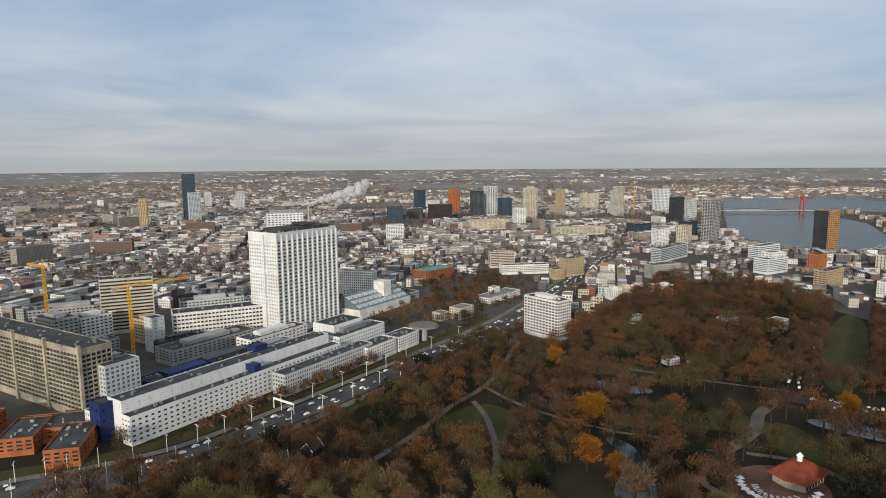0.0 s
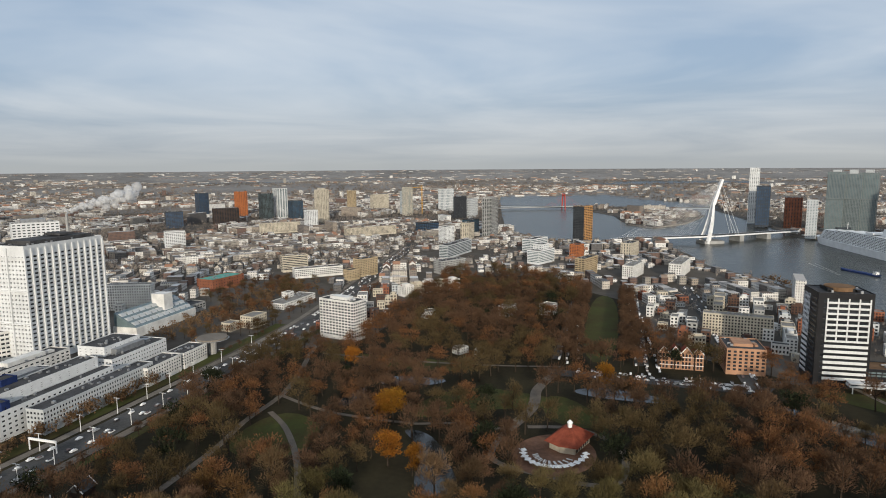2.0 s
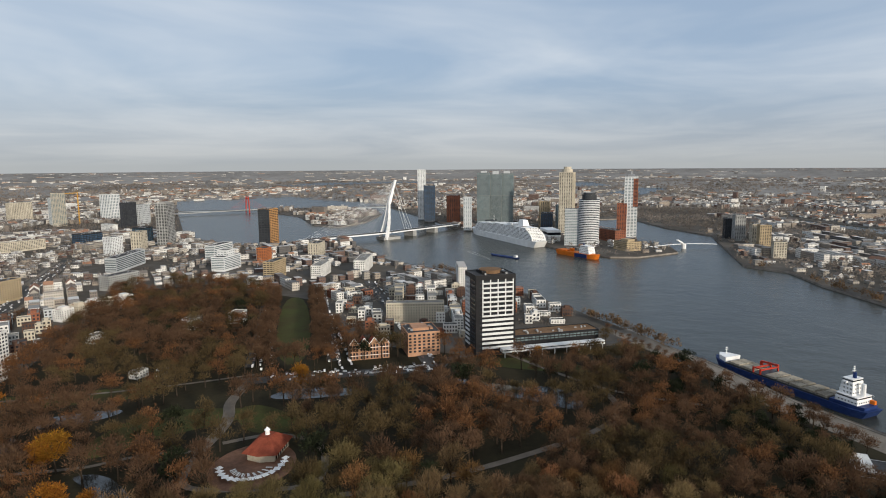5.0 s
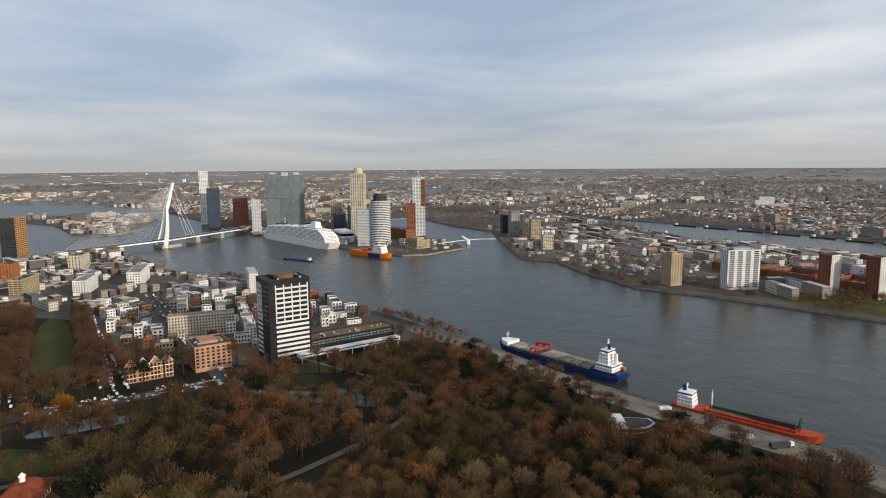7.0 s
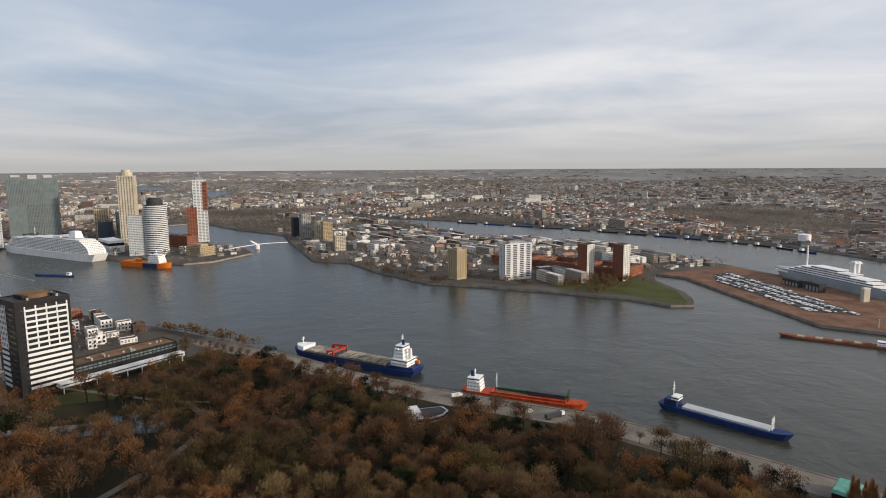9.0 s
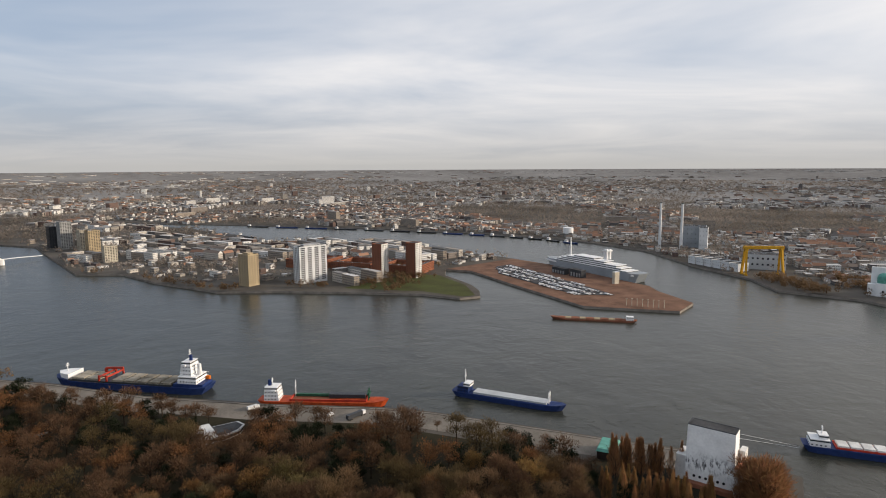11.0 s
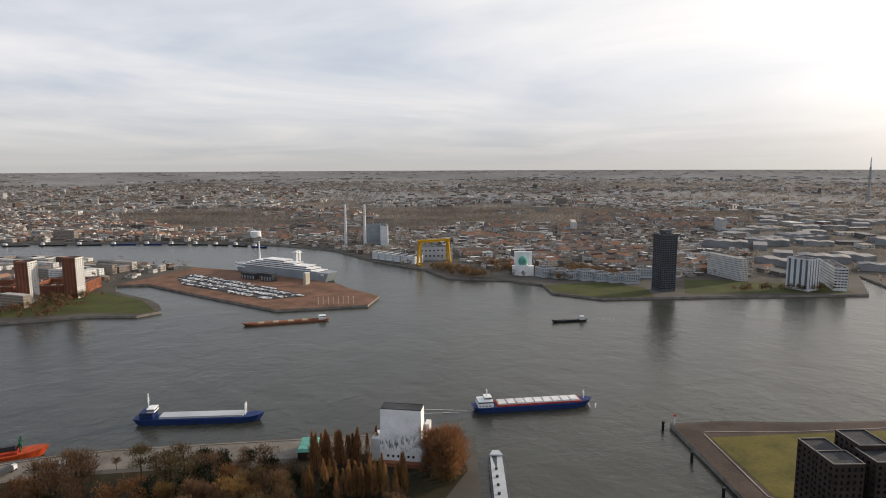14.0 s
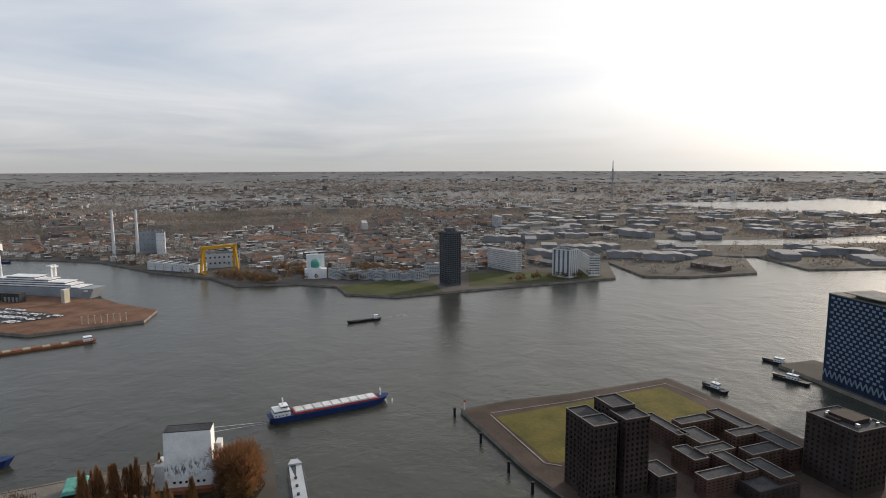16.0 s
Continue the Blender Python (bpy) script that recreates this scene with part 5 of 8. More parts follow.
def helipad():
    th = thing("helipad", -20, 598, LAND_Z, 57, "round raised helipad deck on a column", "helipad")
    bm = bmesh.new()
    prism(bm, ring(12, 14), 14.6, 16.0)
    part("deck", bm, PAVING, th)
    bm = bmesh.new()
    prism(bm, ring(10, 3.5), 0, 14.6)
    part("column", bm, GREY, th)
    bm = bmesh.new()
    prism(bm, ring(12, 15.2), 14.2, 14.58)
    part("safety_net", bm, METAL, th)


helipad()


def glass_hall():
    th = thing("glass_hall", -80, 730, LAND_Z, 57, "stepped glass-roofed hall with sawtooth skylights", "hall")
    bm = bmesh.new()
    box(bm, -48, -14, 0, 48, 14, 10)
    part("wall", bm, WHITE_RENDER, th)
    bm = bmesh.new()
    v = [bm.verts.new(p) for p in ((-47, -13, 10), (47, -13, 10), (47, 13, 24), (-47, 13, 24), (-47, 13, 10), (47, 13, 10))]
    for f in ((0, 1, 2, 3), (3, 2, 5, 4), (0, 3, 4), (1, 5, 2)):
        bm.faces.new([v[i] for i in f])
    roof_ = part("glass_roof", bm, GREENGLASS, th)
    for i in range(10):
        for j in range(3):
            bm = bmesh.new()
            x, y = -45 + i * 9.2, -10 + j * 7.6
            z = 10 + (y + 13) / 26 * 14
            v = [bm.verts.new(p) for p in ((x, y, z), (x + 7, y, z), (x + 7, y + 5, z + 2.7), (x, y + 5, z + 2.7), (x, y + 1.5, z + 3), (x + 7, y + 1.5, z + 3))]
            for f in ((0, 1, 5, 4), (4, 5, 2, 3), (0, 4, 3), (1, 2, 5)):
                bm.faces.new([v[k] for k in f])
            part("skylight", bm, LIGHTGREY, roof_)
    bm = bmesh.new()
    box(bm, 8, -4, 12, 22, 12, 33)
    v = None
    part("stair_core", bm, WHITE_RENDER, th)
    FREE_DISCS.append((-80, 730, 55))


glass_hall()


def crane(x, y, h, jib, turn):
    th = thing("tower_crane", x, y, LAND_Z, turn, "yellow lattice tower crane on the building site", "crane")
    bm = bmesh.new()
    for a, b in ((-1, -1), (1, -1), (1, 1), (-1, 1)):
        beam(bm, (a, b, 0), (a, b, h), 0.45)
    n = int(h / 4)
    for i in range(n):
        z = i * h / n
        for p, q in (((-1, -1), (1, -1)), ((1, -1), (1, 1)), ((1, 1), (-1, 1)), ((-1, 1), (-1, -1))):
            beam(bm, (*p, z), (*q, z + h / n), 0.25)
    part("mast", bm, YELLOW_PAINT, th)
    bm = bmesh.new()
    for z, yy in ((h, -0.8), (h, 0.8), (h + 1.8, 0)):
        beam(bm, (-14, yy, z), (jib, yy, z), 0.4)
    for i in range(int(jib / 2.5)):
        for yy in (-0.8, 0.8):
            beam(bm, (i * 2.5, yy, h), (i * 2.5 + 1.25, 0, h + 1.8), 0.25)
            beam(bm, (i * 2.5 + 1.25, 0, h + 1.8), (i * 2.5 + 2.5, yy, h), 0.25)
    part("jib", bm, YELLOW_PAINT, th)
    bm = bmesh.new()
    box(bm, -14, -1.2, h - 3, -10, 1.2, h)
    part("counterweight", bm, GREY, th)
    bm = bmesh.new()
    box(bm, 0.2, -1.9, h - 2.4, 2.4, -0.6, h)
    part("cab", bm, WHITE, th)
    bm = bmesh.new()
    beam(bm, (0, 0, h), (0, 0, h + 8), 0.6)
    beam(bm, (0, 0, h + 8), (jib * 0.7, 0, h + 1.8), 0.15)
    beam(bm, (0, 0, h + 8), (-13, 0, h + 0.5), 0.15)
    part("apex", bm, YELLOW_PAINT, th)


crane(-400, 611, 74, 30, 150)
crane(-277, 536, 68, 55, 48)


def park_things():
    # pavilion with a red hipped roof, curved terrace and pale parasols
    th = thing("pavilion", 192, 319, LAND_Z, 35, "cream park pavilion with a red-tiled hipped roof", "pavilion")
    th.scale = (1.2, 1.2, 1.15)
    bm = bmesh.new()
    prism(bm, [(-9, -7), (9, -7), (11, 0), (9, 7), (-9, 7), (-11, 0)], 0, 5)
    wall_ = part("wall", bm, CREAM, th)
    for i in range(6):
        bm = bmesh.new()
        box(bm, -7.6 + i * 2.7, -7.12, 0.8, -5.9 + i * 2.7, -6.95, 3.6)
        part("window", bm, GLASS, wall_)
    bm = bmesh.new()
    prism(bm, [(-11, -9), (11, -9), (13.4, 0), (11, 9), (-11, 9), (-13.4, 0)], 4.8, 10.5, top=0.3)
    roof_ = part("roof", bm, TILE, th, "red-tiled hipped roof")
    bm = bmesh.new()
    prism(bm, ring(8, 1.2), 10.3, 13.0)
    prism(bm, ring(8, 1.6), 13.0, 14.6, top=0.1)
    part("lantern", bm, STEEL_WHITE, roof_)
    bm = bmesh.new()
    prism(bm, ring(28, 24, 20, -14, 2), 0.0, 0.45)
    part("terrace", bm, REDPAVE, th, "curved paved terrace")
    FREE_DISCS.append((180, 315, 30))
    for i in range(15):
        a = radians(118 + i * 12.2)
        u = thing("parasol", 190 + math.cos(radians(35)) * (-14 + 21 * math.cos(a)) - math.sin(radians(35)) * (2 + 18 * math.sin(a)), 318 + math.sin(radians(35)) * (-14 + 21 * math.cos(a)) + math.cos(radians(35)) * (2 + 18 * math.sin(a)),
                  LAND_Z + 0.45, i * 20, "white square terrace parasol, open", "parasol", "terrace parasols")
        bm = bmesh.new()
        prism(bm, [(-1.9, -1.9), (1.9, -1.9), (1.9, 1.9), (-1.9, 1.9)], 2.3, 3.3, top=0.05)
        part("canopy", bm, STEEL_WHITE, u)
        bm = bmesh.new()
        prism(bm, ring(6, 0.06), 0, 2.4)
        part("pole", bm, METAL, u)
    for i in range(9):
        a = radians(130 + i * 16)
        u = thing("terrace_table", 190 + math.cos(radians(35)) * (-14 + 13 * math.cos(a)) - math.sin(radians(35)) * (2 + 11 * math.sin(a)), 318 + math.sin(radians(35)) * (-14 + 13 * math.cos(a)) + math.cos(radians(35)) * (2 + 11 * math.sin(a)),
                  LAND_Z + 0.45, i * 16, "pale long terrace table with benches", "table", "terrace tables")
        bm = bmesh.new()
        box(bm, -1.8, -0.5, 0.7, 1.8, 0.5, 0.8)
        part("tabletop", bm, WHITE_RENDER, u)
        bm = bmesh.new()
        box(bm, -1.5, -0.1, 0, -1.3, 0.1, 0.7)
        box(bm, 1.3, -0.1, 0, 1.5, 0.1, 0.7)
        part("trestle", bm, METAL, u)
        bm = bmesh.new()
        box(bm, -1.8, -1.1, 0.0, 1.8, -0.75, 0.45)
        part("bench", bm, WHITE_RENDER, u)
    # low white round-fronted restaurant in the trees by the quay
    th = thing("park_restaurant", 406, 40, LAND_Z, -70, "low white restaurant with a curved glass front", "restaurant")
    bm = bmesh.new()
    prism(bm, [(-14, -8), (0, -9), (9, -6), (14, 0), (12, 7), (-14, 8)], 0, 3.2)
    prism(bm, [(-14.6, -8.6), (0, -9.7), (9.6, -6.5), (14.8, 0), (12.6, 7.6), (-14.6, 8.6)], 3.2, 3.9)
    prism(bm, [(-13, -7), (-6, -7), (-6, 7), (-13, 7)], 3.9, 7.0)
    part("wall", bm, WHITE_RENDER, th)
    bm = bmesh.new()
    prism(bm, [(-13.4, -8.12), (0, -9.12), (9.1, -6.12), (14.1, 0), (12.1, 7.1), (-13.4, 8.1)], 0.9, 2.6)
    part("glazing", bm, GLASS, th)
    bm = bmesh.new()
    prism(bm, [(-5, -7), (0, -8.6), (8.6, -5.6), (13.4, 0), (11.4, 6.6), (-5, 7.2)], 3.9, 4.1)
    part("roof", bm, ROOF, th)
    FREE_DISCS.append((406, 40, 18))
    # white villas among the trees
    for x, y, w, d, h, yaw, lab in ((196, 520, 12, 9, 6, 20, "small white park house with a flat roof"), (212, 512, 10, 7, 5, 50, "small white park house with a flat roof"), (300, 640, 22, 14, 11, 40, "white villa at the edge of the park"),
                                    (345, 625, 18, 14, 12, 35, "white villa at the edge of the park"), (210, 660, 16, 10, 8, 30, "white villa at the edge of the park"),
                                    (20, 690, 24, 16, 13, 50, "cream villa beside the road"), (-4, 680, 14, 12, 9, 50, "cream villa beside the road"), (70, 790, 70, 24, 7, 50, "flat white museum hall beside the road"), (66, 800, 12, 10, 13, 50, "white block on a museum roof")):
        block("villa", lab, x, y, yaw, w, d, h, max(2, int(h / 3.2)), (max(2, int(w / 3)), max(2, int(d / 3))), (0.5, 0.5), WHITE_RENDER if "white" in lab else CREAM, foot=0.6, head=0.6, category="villa", roof=ROOFLIGHT)
    # black-timbered sheds beside the tram
    for x, y, w, yaw in ((-98, 342, 12, 20), (-80, 356, 9, 60)):
        th = thing("wooden_house", x, y, LAND_Z, yaw, "small dark wooden house with a white-edged gable", "house")
        FREE_DISCS.append((x, y, 12))
        bm = bmesh.new()
        box(bm, -w / 2, -4, 0, w / 2, 4, 4)
        part("wall", bm, DARKBRICK, th)
        bm = bmesh.new()
        v = [bm.verts.new(p) for p in ((-w / 2 - .5, -4.6, 3.8), (w / 2 + .5, -4.6, 3.8), (w / 2 + .5, 0, 8), (-w / 2 - .5, 0, 8), (-w / 2 - .5, 4.6, 3.8), (w / 2 + .5, 4.6, 3.8))]
        for f in ((0, 1, 2, 3), (3, 2, 5, 4), (0, 3, 4), (1, 5, 2)):
            bm.faces.new([v[k] for k in f])
        part("roof", bm, ROOF, th)
        for sx in (-1, 1):
            bm = bmesh.new()
            for sy in (-1, 1):
                beam(bm, (sx * (w / 2 + .6), sy * 4.8, 3.7), (sx * (w / 2 + .6), 0, 8.2), 0.4)
            part("bargeboard", bm, STEEL_WHITE, th)


park_things()


def black_tower():
    th = block("black_tower", "black-clad tower with white window bands", 446, 348, -32, 38, 32, 74, 15, (1, 1), (0.8, 0.5), BLACK, GLASS, foot=6, head=4, recess=0.5, category="tower", plant=2.5)
    w = th.children[0]
    for turn, ln, off in ((0, 30, 16), (270, 13, 19)):
        m = Matrix.Rotation(radians(turn), 4, "Z") @ Matrix.Translation((2 if turn == 0 else -8, -off, 0))
        for k in range(15):
            z = 6 + k * (64 / 15)
            bm = bmesh.new()
            box(bm, -ln / 2, -0.28, z + 0.1, ln / 2, -0.02, z + (2.3 if k < 7 else 1.7))
            o = part("white_band", bm, WHITE, w, "white facade band")
            o.matrix_local = m
            if k >= 7:
                for i in range(5):
                    bm = bmesh.new()
                    x = -ln / 2 + i * (ln - 1) / 4
                    box(bm, x, -0.28, z + 1.702, x + 1, -0.02, z + 4.2)
                    o = part("mullion", bm, WHITE, w)
                    o.matrix_local = m
    bm = bmesh.new()
    prism(bm, ring(28, 10.5), 74.1, 77.2)
    part("roof_drum", bm, BROWNROOF, th, "low round brown roof drum")
    at_corner("low_wing", "long black glass wing with a brown flat roof", (445, 334), -32, 100, 22, 15, 2, (26, 6), (0.85, 0.6), BLACK, GREENGLASS, foot=9, head=1.5, category="office", roof=BROWNROOF, limit=80)
    th = thing("white_gallery", 482, 296, LAND_Z, -32, "long white raised gallery on slender columns", "gallery")
    bm = bmesh.new()
    box(bm, -56, -4, 5.2, 46, 4, 6.6)
    box(bm, -56, -4, 7.6, 46, 4, 8.4)
    part("slab", bm, WHITE, th)
    bm = bmesh.new()
    box(bm, -55, -3.4, 6.6, 45, 3.4, 7.6)
    part("glazing", bm, GLASS, th)
    for i in range(9):
        bm = bmesh.new()
        box(bm, -54 + i * 12.2, -3.2, 0, -53.4 + i * 12.2, -2.6, 5.2)
        part("column", bm, WHITE, th)
    FREE_DISCS.append((490, 300, 40))


black_tower()


def old_row():
    """Ornate gabled brick houses beside the square and their neighbours."""
    for i in range(4):
        x, y = 345 + i * 7.6, 424 - i * 4.9
        th = thing("gabled_house", x, y, LAND_Z, -33, "orange-brick house with white trim and a steep red roof", "house", "gabled row")
        FREE_DISCS.append((x, y, 9))
        bm = bmesh.new()
        h = 14
        box(bm, -4.4, -6, 0, 4.4, 6, h)
        v = [bm.verts.new(p) for p in ((-4.4, -6, h), (4.4, -6, h), (0, -6, h + 5.5))]
        bm.faces.new(v)
        w = part("wall", bm, PINKBRICK, th)
        bm = bmesh.new()
        v = [bm.verts.new(p) for p in ((-4.6, -5.8, h - .2), (0, -5.8, h + 5.4), (0, 6, h + 5.4), (-4.6, 6, h - .2), (4.6, -5.8, h - .2), (4.6, 6, h - .2))]
        for f in ((0, 1, 2, 3), (1, 4, 5, 2), (3, 2, 5)):
            bm.faces.new([v[k] for k in f])
        part("roof", bm, TILE, th)
        for s in range(4):
            for b in range(3):
                bm = bmesh.new()
                box(bm, -3.6 + b * 2.6, -6.12, 1 + s * 3.4, -1.9 + b * 2.6, -5.98, 3.3 + s * 3.4)
                part("window", bm, GLASS, w)
        bm = bmesh.new()
        for sx in (-1, 1):
            beam(bm, (sx * 4.6, -6.15, h), (0, -6.15, h + 5.8), 0.5)
        box(bm, -4.4, -6.3, 3.8, 4.4, -6.0, 4.2)
        box(bm, -4.4, -6.3, 10.6, 4.4, -6.0, 11.0)
        part("trim", bm, STEEL_WHITE, w)


old_row()

# ---- ships ----
def hull_outline(L, B, bow=0.22, stern=0.06, n=6):
    """Half-breadth plan of a hull, stern at x=0, bow at x=L."""
    up = [(0, B * 0.38), (L * stern, B / 2)]
    up += [(L * (1 - bow) + L * bow * t, B / 2 * math.sqrt(max(0.0, 1 - t ** 2.2))) for t in [i / n for i in range(n + 1)]]
    return [(x, -y) for x, y in up] + [(x, y) for x, y in reversed(up[:-1])]


def hull(bm, L, B, D, draft=1.0, flare=1.04, sheer=1.5, mi=0):
    pts = hull_outline(L, B)
    rows = []
    for z, s in ((-draft, 0.93), (0.4, 0.97), (D, 1.0)):
        rows.append([bm.verts.new((L * 0.5 + (x - L * 0.5) * s * (flare if z == D else 1.0), y * s, z + (sheer * max(0, (x / L - 0.82) / 0.18) + 0.4 * sheer * max(0, (0.1 - x / L) / 0.1) if z == D else 0))) for x, y in pts])
    n = len(pts)
    for a, b in zip(rows, rows[1:]):
        for i in range(n):
            bm.faces.new((a[i], a[(i + 1) % n], b[(i + 1) % n], b[i])).material_index = mi
    bm.faces.new(rows[-1])
    bm.faces.new(rows[0][::-1])


def ship(name, label, stern, bow, beam, depth, hullmat, band=None, category="ship"):
    L = math.dist(stern, bow)
    th = thing(name, stern[0], stern[1], 0, math.degrees(math.atan2(bow[1] - stern[1], bow[0] - stern[0])), label, category)
    bm = bmesh.new()
    hull(bm, L, beam, depth)
    h = part("hull", bm, hullmat, th)
    bm = bmesh.new()
    f = bm.faces.new([bm.verts.new((L * 0.5 + (x - L * 0.5) * 0.96, y * 0.95, depth + 0.06)) for x, y in hull_outline(L, beam)])
    part("main_deck", bm, DECK, th)
    return th, h, L


def house_block(th, name, x0, x1, wid, z0, tiers, step, material, glass=GLASS, shrink=0.03):
    """A ship's deckhouse in tiers, with a window strip on each."""
    for k in range(tiers):
        bm = bmesh.new()
        g = k * shrink
        xa, xb, w = x0 + (x1 - x0) * g * 0.5, x1 - (x1 - x0) * g, wid * (1 - g * 0.7)
        z = z0 + k * step
        box(bm, xa, -w / 2, z, xb, w / 2, z + step - 0.25)
        box(bm, xa - 0.15, -w / 2 - 0.15, z + step - 0.25, xb + 0.15, w / 2 + 0.15, z + step)
        d = part(name, bm, material, th)
        bm = bmesh.new()
        if k == tiers - 1:
            box(bm, xa - 0.06, -w / 2 - 0.06, z + step * 0.42, xb + 0.06, w / 2 + 0.06, z + step * 0.74)
        else:
            for i in range(int((xb - xa) / 2.4)):
                for s in (-1, 1):
                    box(bm, xa + 0.7 + i * 2.4, s * w / 2 - 0.06, z + step * 0.4, xa + 1.7 + i * 2.4, s * w / 2 + 0.06, z + step * 0.7)
            for i in range(int(w / 2.4)):
                for xe in (xa, xb):
                    box(bm, xe - 0.06, -w / 2 + 0.8 + i * 2.4, z + step * 0.4, xe + 0.06, -w / 2 + 1.8 + i * 2.4, z + step * 0.7)
        part("window_strip", bm, glass, d)
        if k == tiers - 1 and tiers > 3:
            bm = bmesh.new()
            box(bm, xb - 4, -wid / 2 - 1.2, z - 0.3, xb - 1, wid / 2 + 1.2, z + 0.9)
            part("bridge_wing", bm, material, d)
            bm = bmesh.new()
            prism(bm, ring(8, 1.5, 1.1, xa + 2.5, 0), z + step, z + step + 4.2, top=0.85)
            part("funnel", bm, BLUE_PAINT, d)


def mast(th, x, y, z, h, arms=2):
    bm = bmesh.new()
    prism(bm, ring(6, 0.45, None, x, y), z, z + h, top=0.4)
    for i in range(arms):
        box(bm, x - 0.25, y - 1.8 + i * 0.5, z + h * (0.6 + 0.2 * i), x + 0.25, y + 1.8 - i * 0.5, z + h * (0.6 + 0.2 * i) + 0.4)
    part("mast", bm, STEEL_WHITE, th)


def hatches(th, x0, x1, n, wid, z, h, material, rows_=1, gap=0.6):
    for i in range(n):
        for r in range(rows_):
            bm = bmesh.new()
            a = x0 + (x1 - x0) * i / n
            b = x0 + (x1 - x0) * (i + 1) / n - gap
            w = wid / rows_
            y0 = -wid / 2 + r * w
            box(bm, a, y0 + 0.2, z, b, y0 + w - 0.2, z + h)
            box(bm, a + 0.3, y0 + 0.5, z + h, b - 0.3, y0 + w - 0.5, z + h + 0.25)
            part("hatch_cover", bm, material, th)


def ships():
    # large moored freighter
    th, h, L = ship("cargo_ship", "blue-hulled freighter with beige hatches moored at the quay", (501, 58), (557, 178), 21, 7, BLUE_PAINT)
    th.location.z = -1.8          # deep laden
    bm = bmesh.new()
    box(bm, 25, -9.6, 7.06, L - 16, 9.6, 8.4)
    part("coaming", bm, DARK, th, "dark hatch coaming")
    hatches(th, 26, L * 0.60, 5, 18.4, 8.4, 1.2, SLAB, 2, 1.8)
    hatches(th, L * 0.68, L - 17, 2, 17.6, 8.4, 1.2, SLAB, 2, 1.8)
    bm = bmesh.new()
    prism(bm, [(0.4, -6.8), (10, -9.2), (24, -9.2), (24, 9.2), (10, 9.2), (0.4, 6.8)], 7.1, 9.6)
    part("poop", bm, BLUE_PAINT, th)
    house_block(th, "deckhouse", 5, 21, 15.5, 9.6, 2, 2.8, STEEL_WHITE)
    house_block(th, "bridge_house", 10, 19.5, 12, 15.2, 4, 2.8, STEEL_WHITE, shrink=0.05)
    for z in (12.2, 15.0):
        bm = bmesh.new()
        for sy in (-8.2, 8.2):
            beam(bm, (4, sy, z), (20, sy, z), 0.14)
            for q in range(6):
                beam(bm, (4.2 + q * 3.1, sy, z - 1.1), (4.2 + q * 3.1, sy, z), 0.1)
        part("railing", bm, STEEL_WHITE, th)
    bm = bmesh.new()
    prism(bm, ring(10, 1.9, 1.5, 6.5, 0), 15.2, 24, top=0.85)
    part("funnel", bm, STEEL_WHITE, th)
    bm = bmesh.new()
    box(bm, 1.5, -7.4, 9.6, 6, -5.2, 12.2)
    part("lifeboat", bm, ORANGE_PAINT, th, "orange enclosed lifeboat")
    mast(th, 14, 0, 26.4, 8, 3)
    bm = bmesh.new()
    for sy in (-9.9, 9.9):
        box(bm, L * 0.61, sy - 0.5, 8.4, L * 0.61 + 1.2, sy + 0.5, 12.5)
        box(bm, L * 0.66, sy - 0.5, 8.4, L * 0.66 + 1.2, sy + 0.5, 12.5)
        box(bm, L * 0.61, sy - 0.4, 12.5, L * 0.66 + 1.2, sy + 0.4, 13.2)
    box(bm, L * 0.61, -10.3, 11.4, L * 0.61 + 1.2, 10.3, 12.45)
    box(bm, L * 0.66, -10.3, 11.4, L * 0.66 + 1.2, 10.3, 12.45)
    part("gantry", bm, RED_PAINT, th, "orange-red hatch gantry across the deck")
    bm = bmesh.new()
    prism(bm, ring(8, 1.3, None, L * 0.72, -8.0), 7, 13)
    beam(bm, (L * 0.72, -8, 13), (L * 0.60, -8, 14), 1.4)
    part("deck_crane", bm, RED_PAINT, th, "orange-red deck crane")
    bm = bmesh.new()
    prism(bm, [(L - 15, -8.2), (L - 6, -5.6), (L - 1, 0), (L - 6, 5.6), (L - 15, 8.2)], 7.2, 11.8, top=1.04)
    part("forecastle", bm, STEEL_WHITE, th)
    mast(th, L - 8, 0, 11.8, 7)
    # red bulk carrier
    th, h, L = ship("bulk_ship", "red coaster with an open hold and white bridge at the quay", (462, 16), (433, -72), 13, 4.2, HULL_RED)
    bm = bmesh.new()
    for s in (-1, 1):
        box(bm, 22, s * 5.2 - 0.3, 4.2, L - 14, s * 5.2 + 0.3, 6.2)
    box(bm, 22, -5.2, 4.2, 22.6, 5.2, 6.2)
    box(bm, L - 14.6, -5.2, 4.2, L - 14, 5.2, 6.2)
    part("coaming", bm, RED_PAINT, th)
    bm = bmesh.new()
    box(bm, 22, -4.9, 4.3, L - 15, 4.9, 4.8)
    part("hold_floor", bm, BRICK, th)
    bm = bmesh.new()
    box(bm, 50, 0.5, 5.2, L - 16, 5.6, 8.0)
    part("folded_hatch", bm, DARK, th)
    bm = bmesh.new()
    box(bm, 24, 3.5, 5.2, 49, 5.6, 6.8)
    part("folded_hatch", bm, GREEN_PAINT, th)
    house_block(th, "deckhouse", 3, 14, 10.5, 4.2, 4, 2.6, STEEL_WHITE)
    mast(th, 8, 0, 14.5, 6)
    mast(th, 24, 4, 4.5, 13)
    bm = bmesh.new()
    for s in (-1, 1):
        prism(bm, ring(6, 0.5, None, L - 13, s * 2), 4, 13)
    box(bm, L - 14, -3, 9, L - 12, 3, 10)
    part("bow_crane", bm, GREEN_PAINT, th, "green lifting frame at the bow")
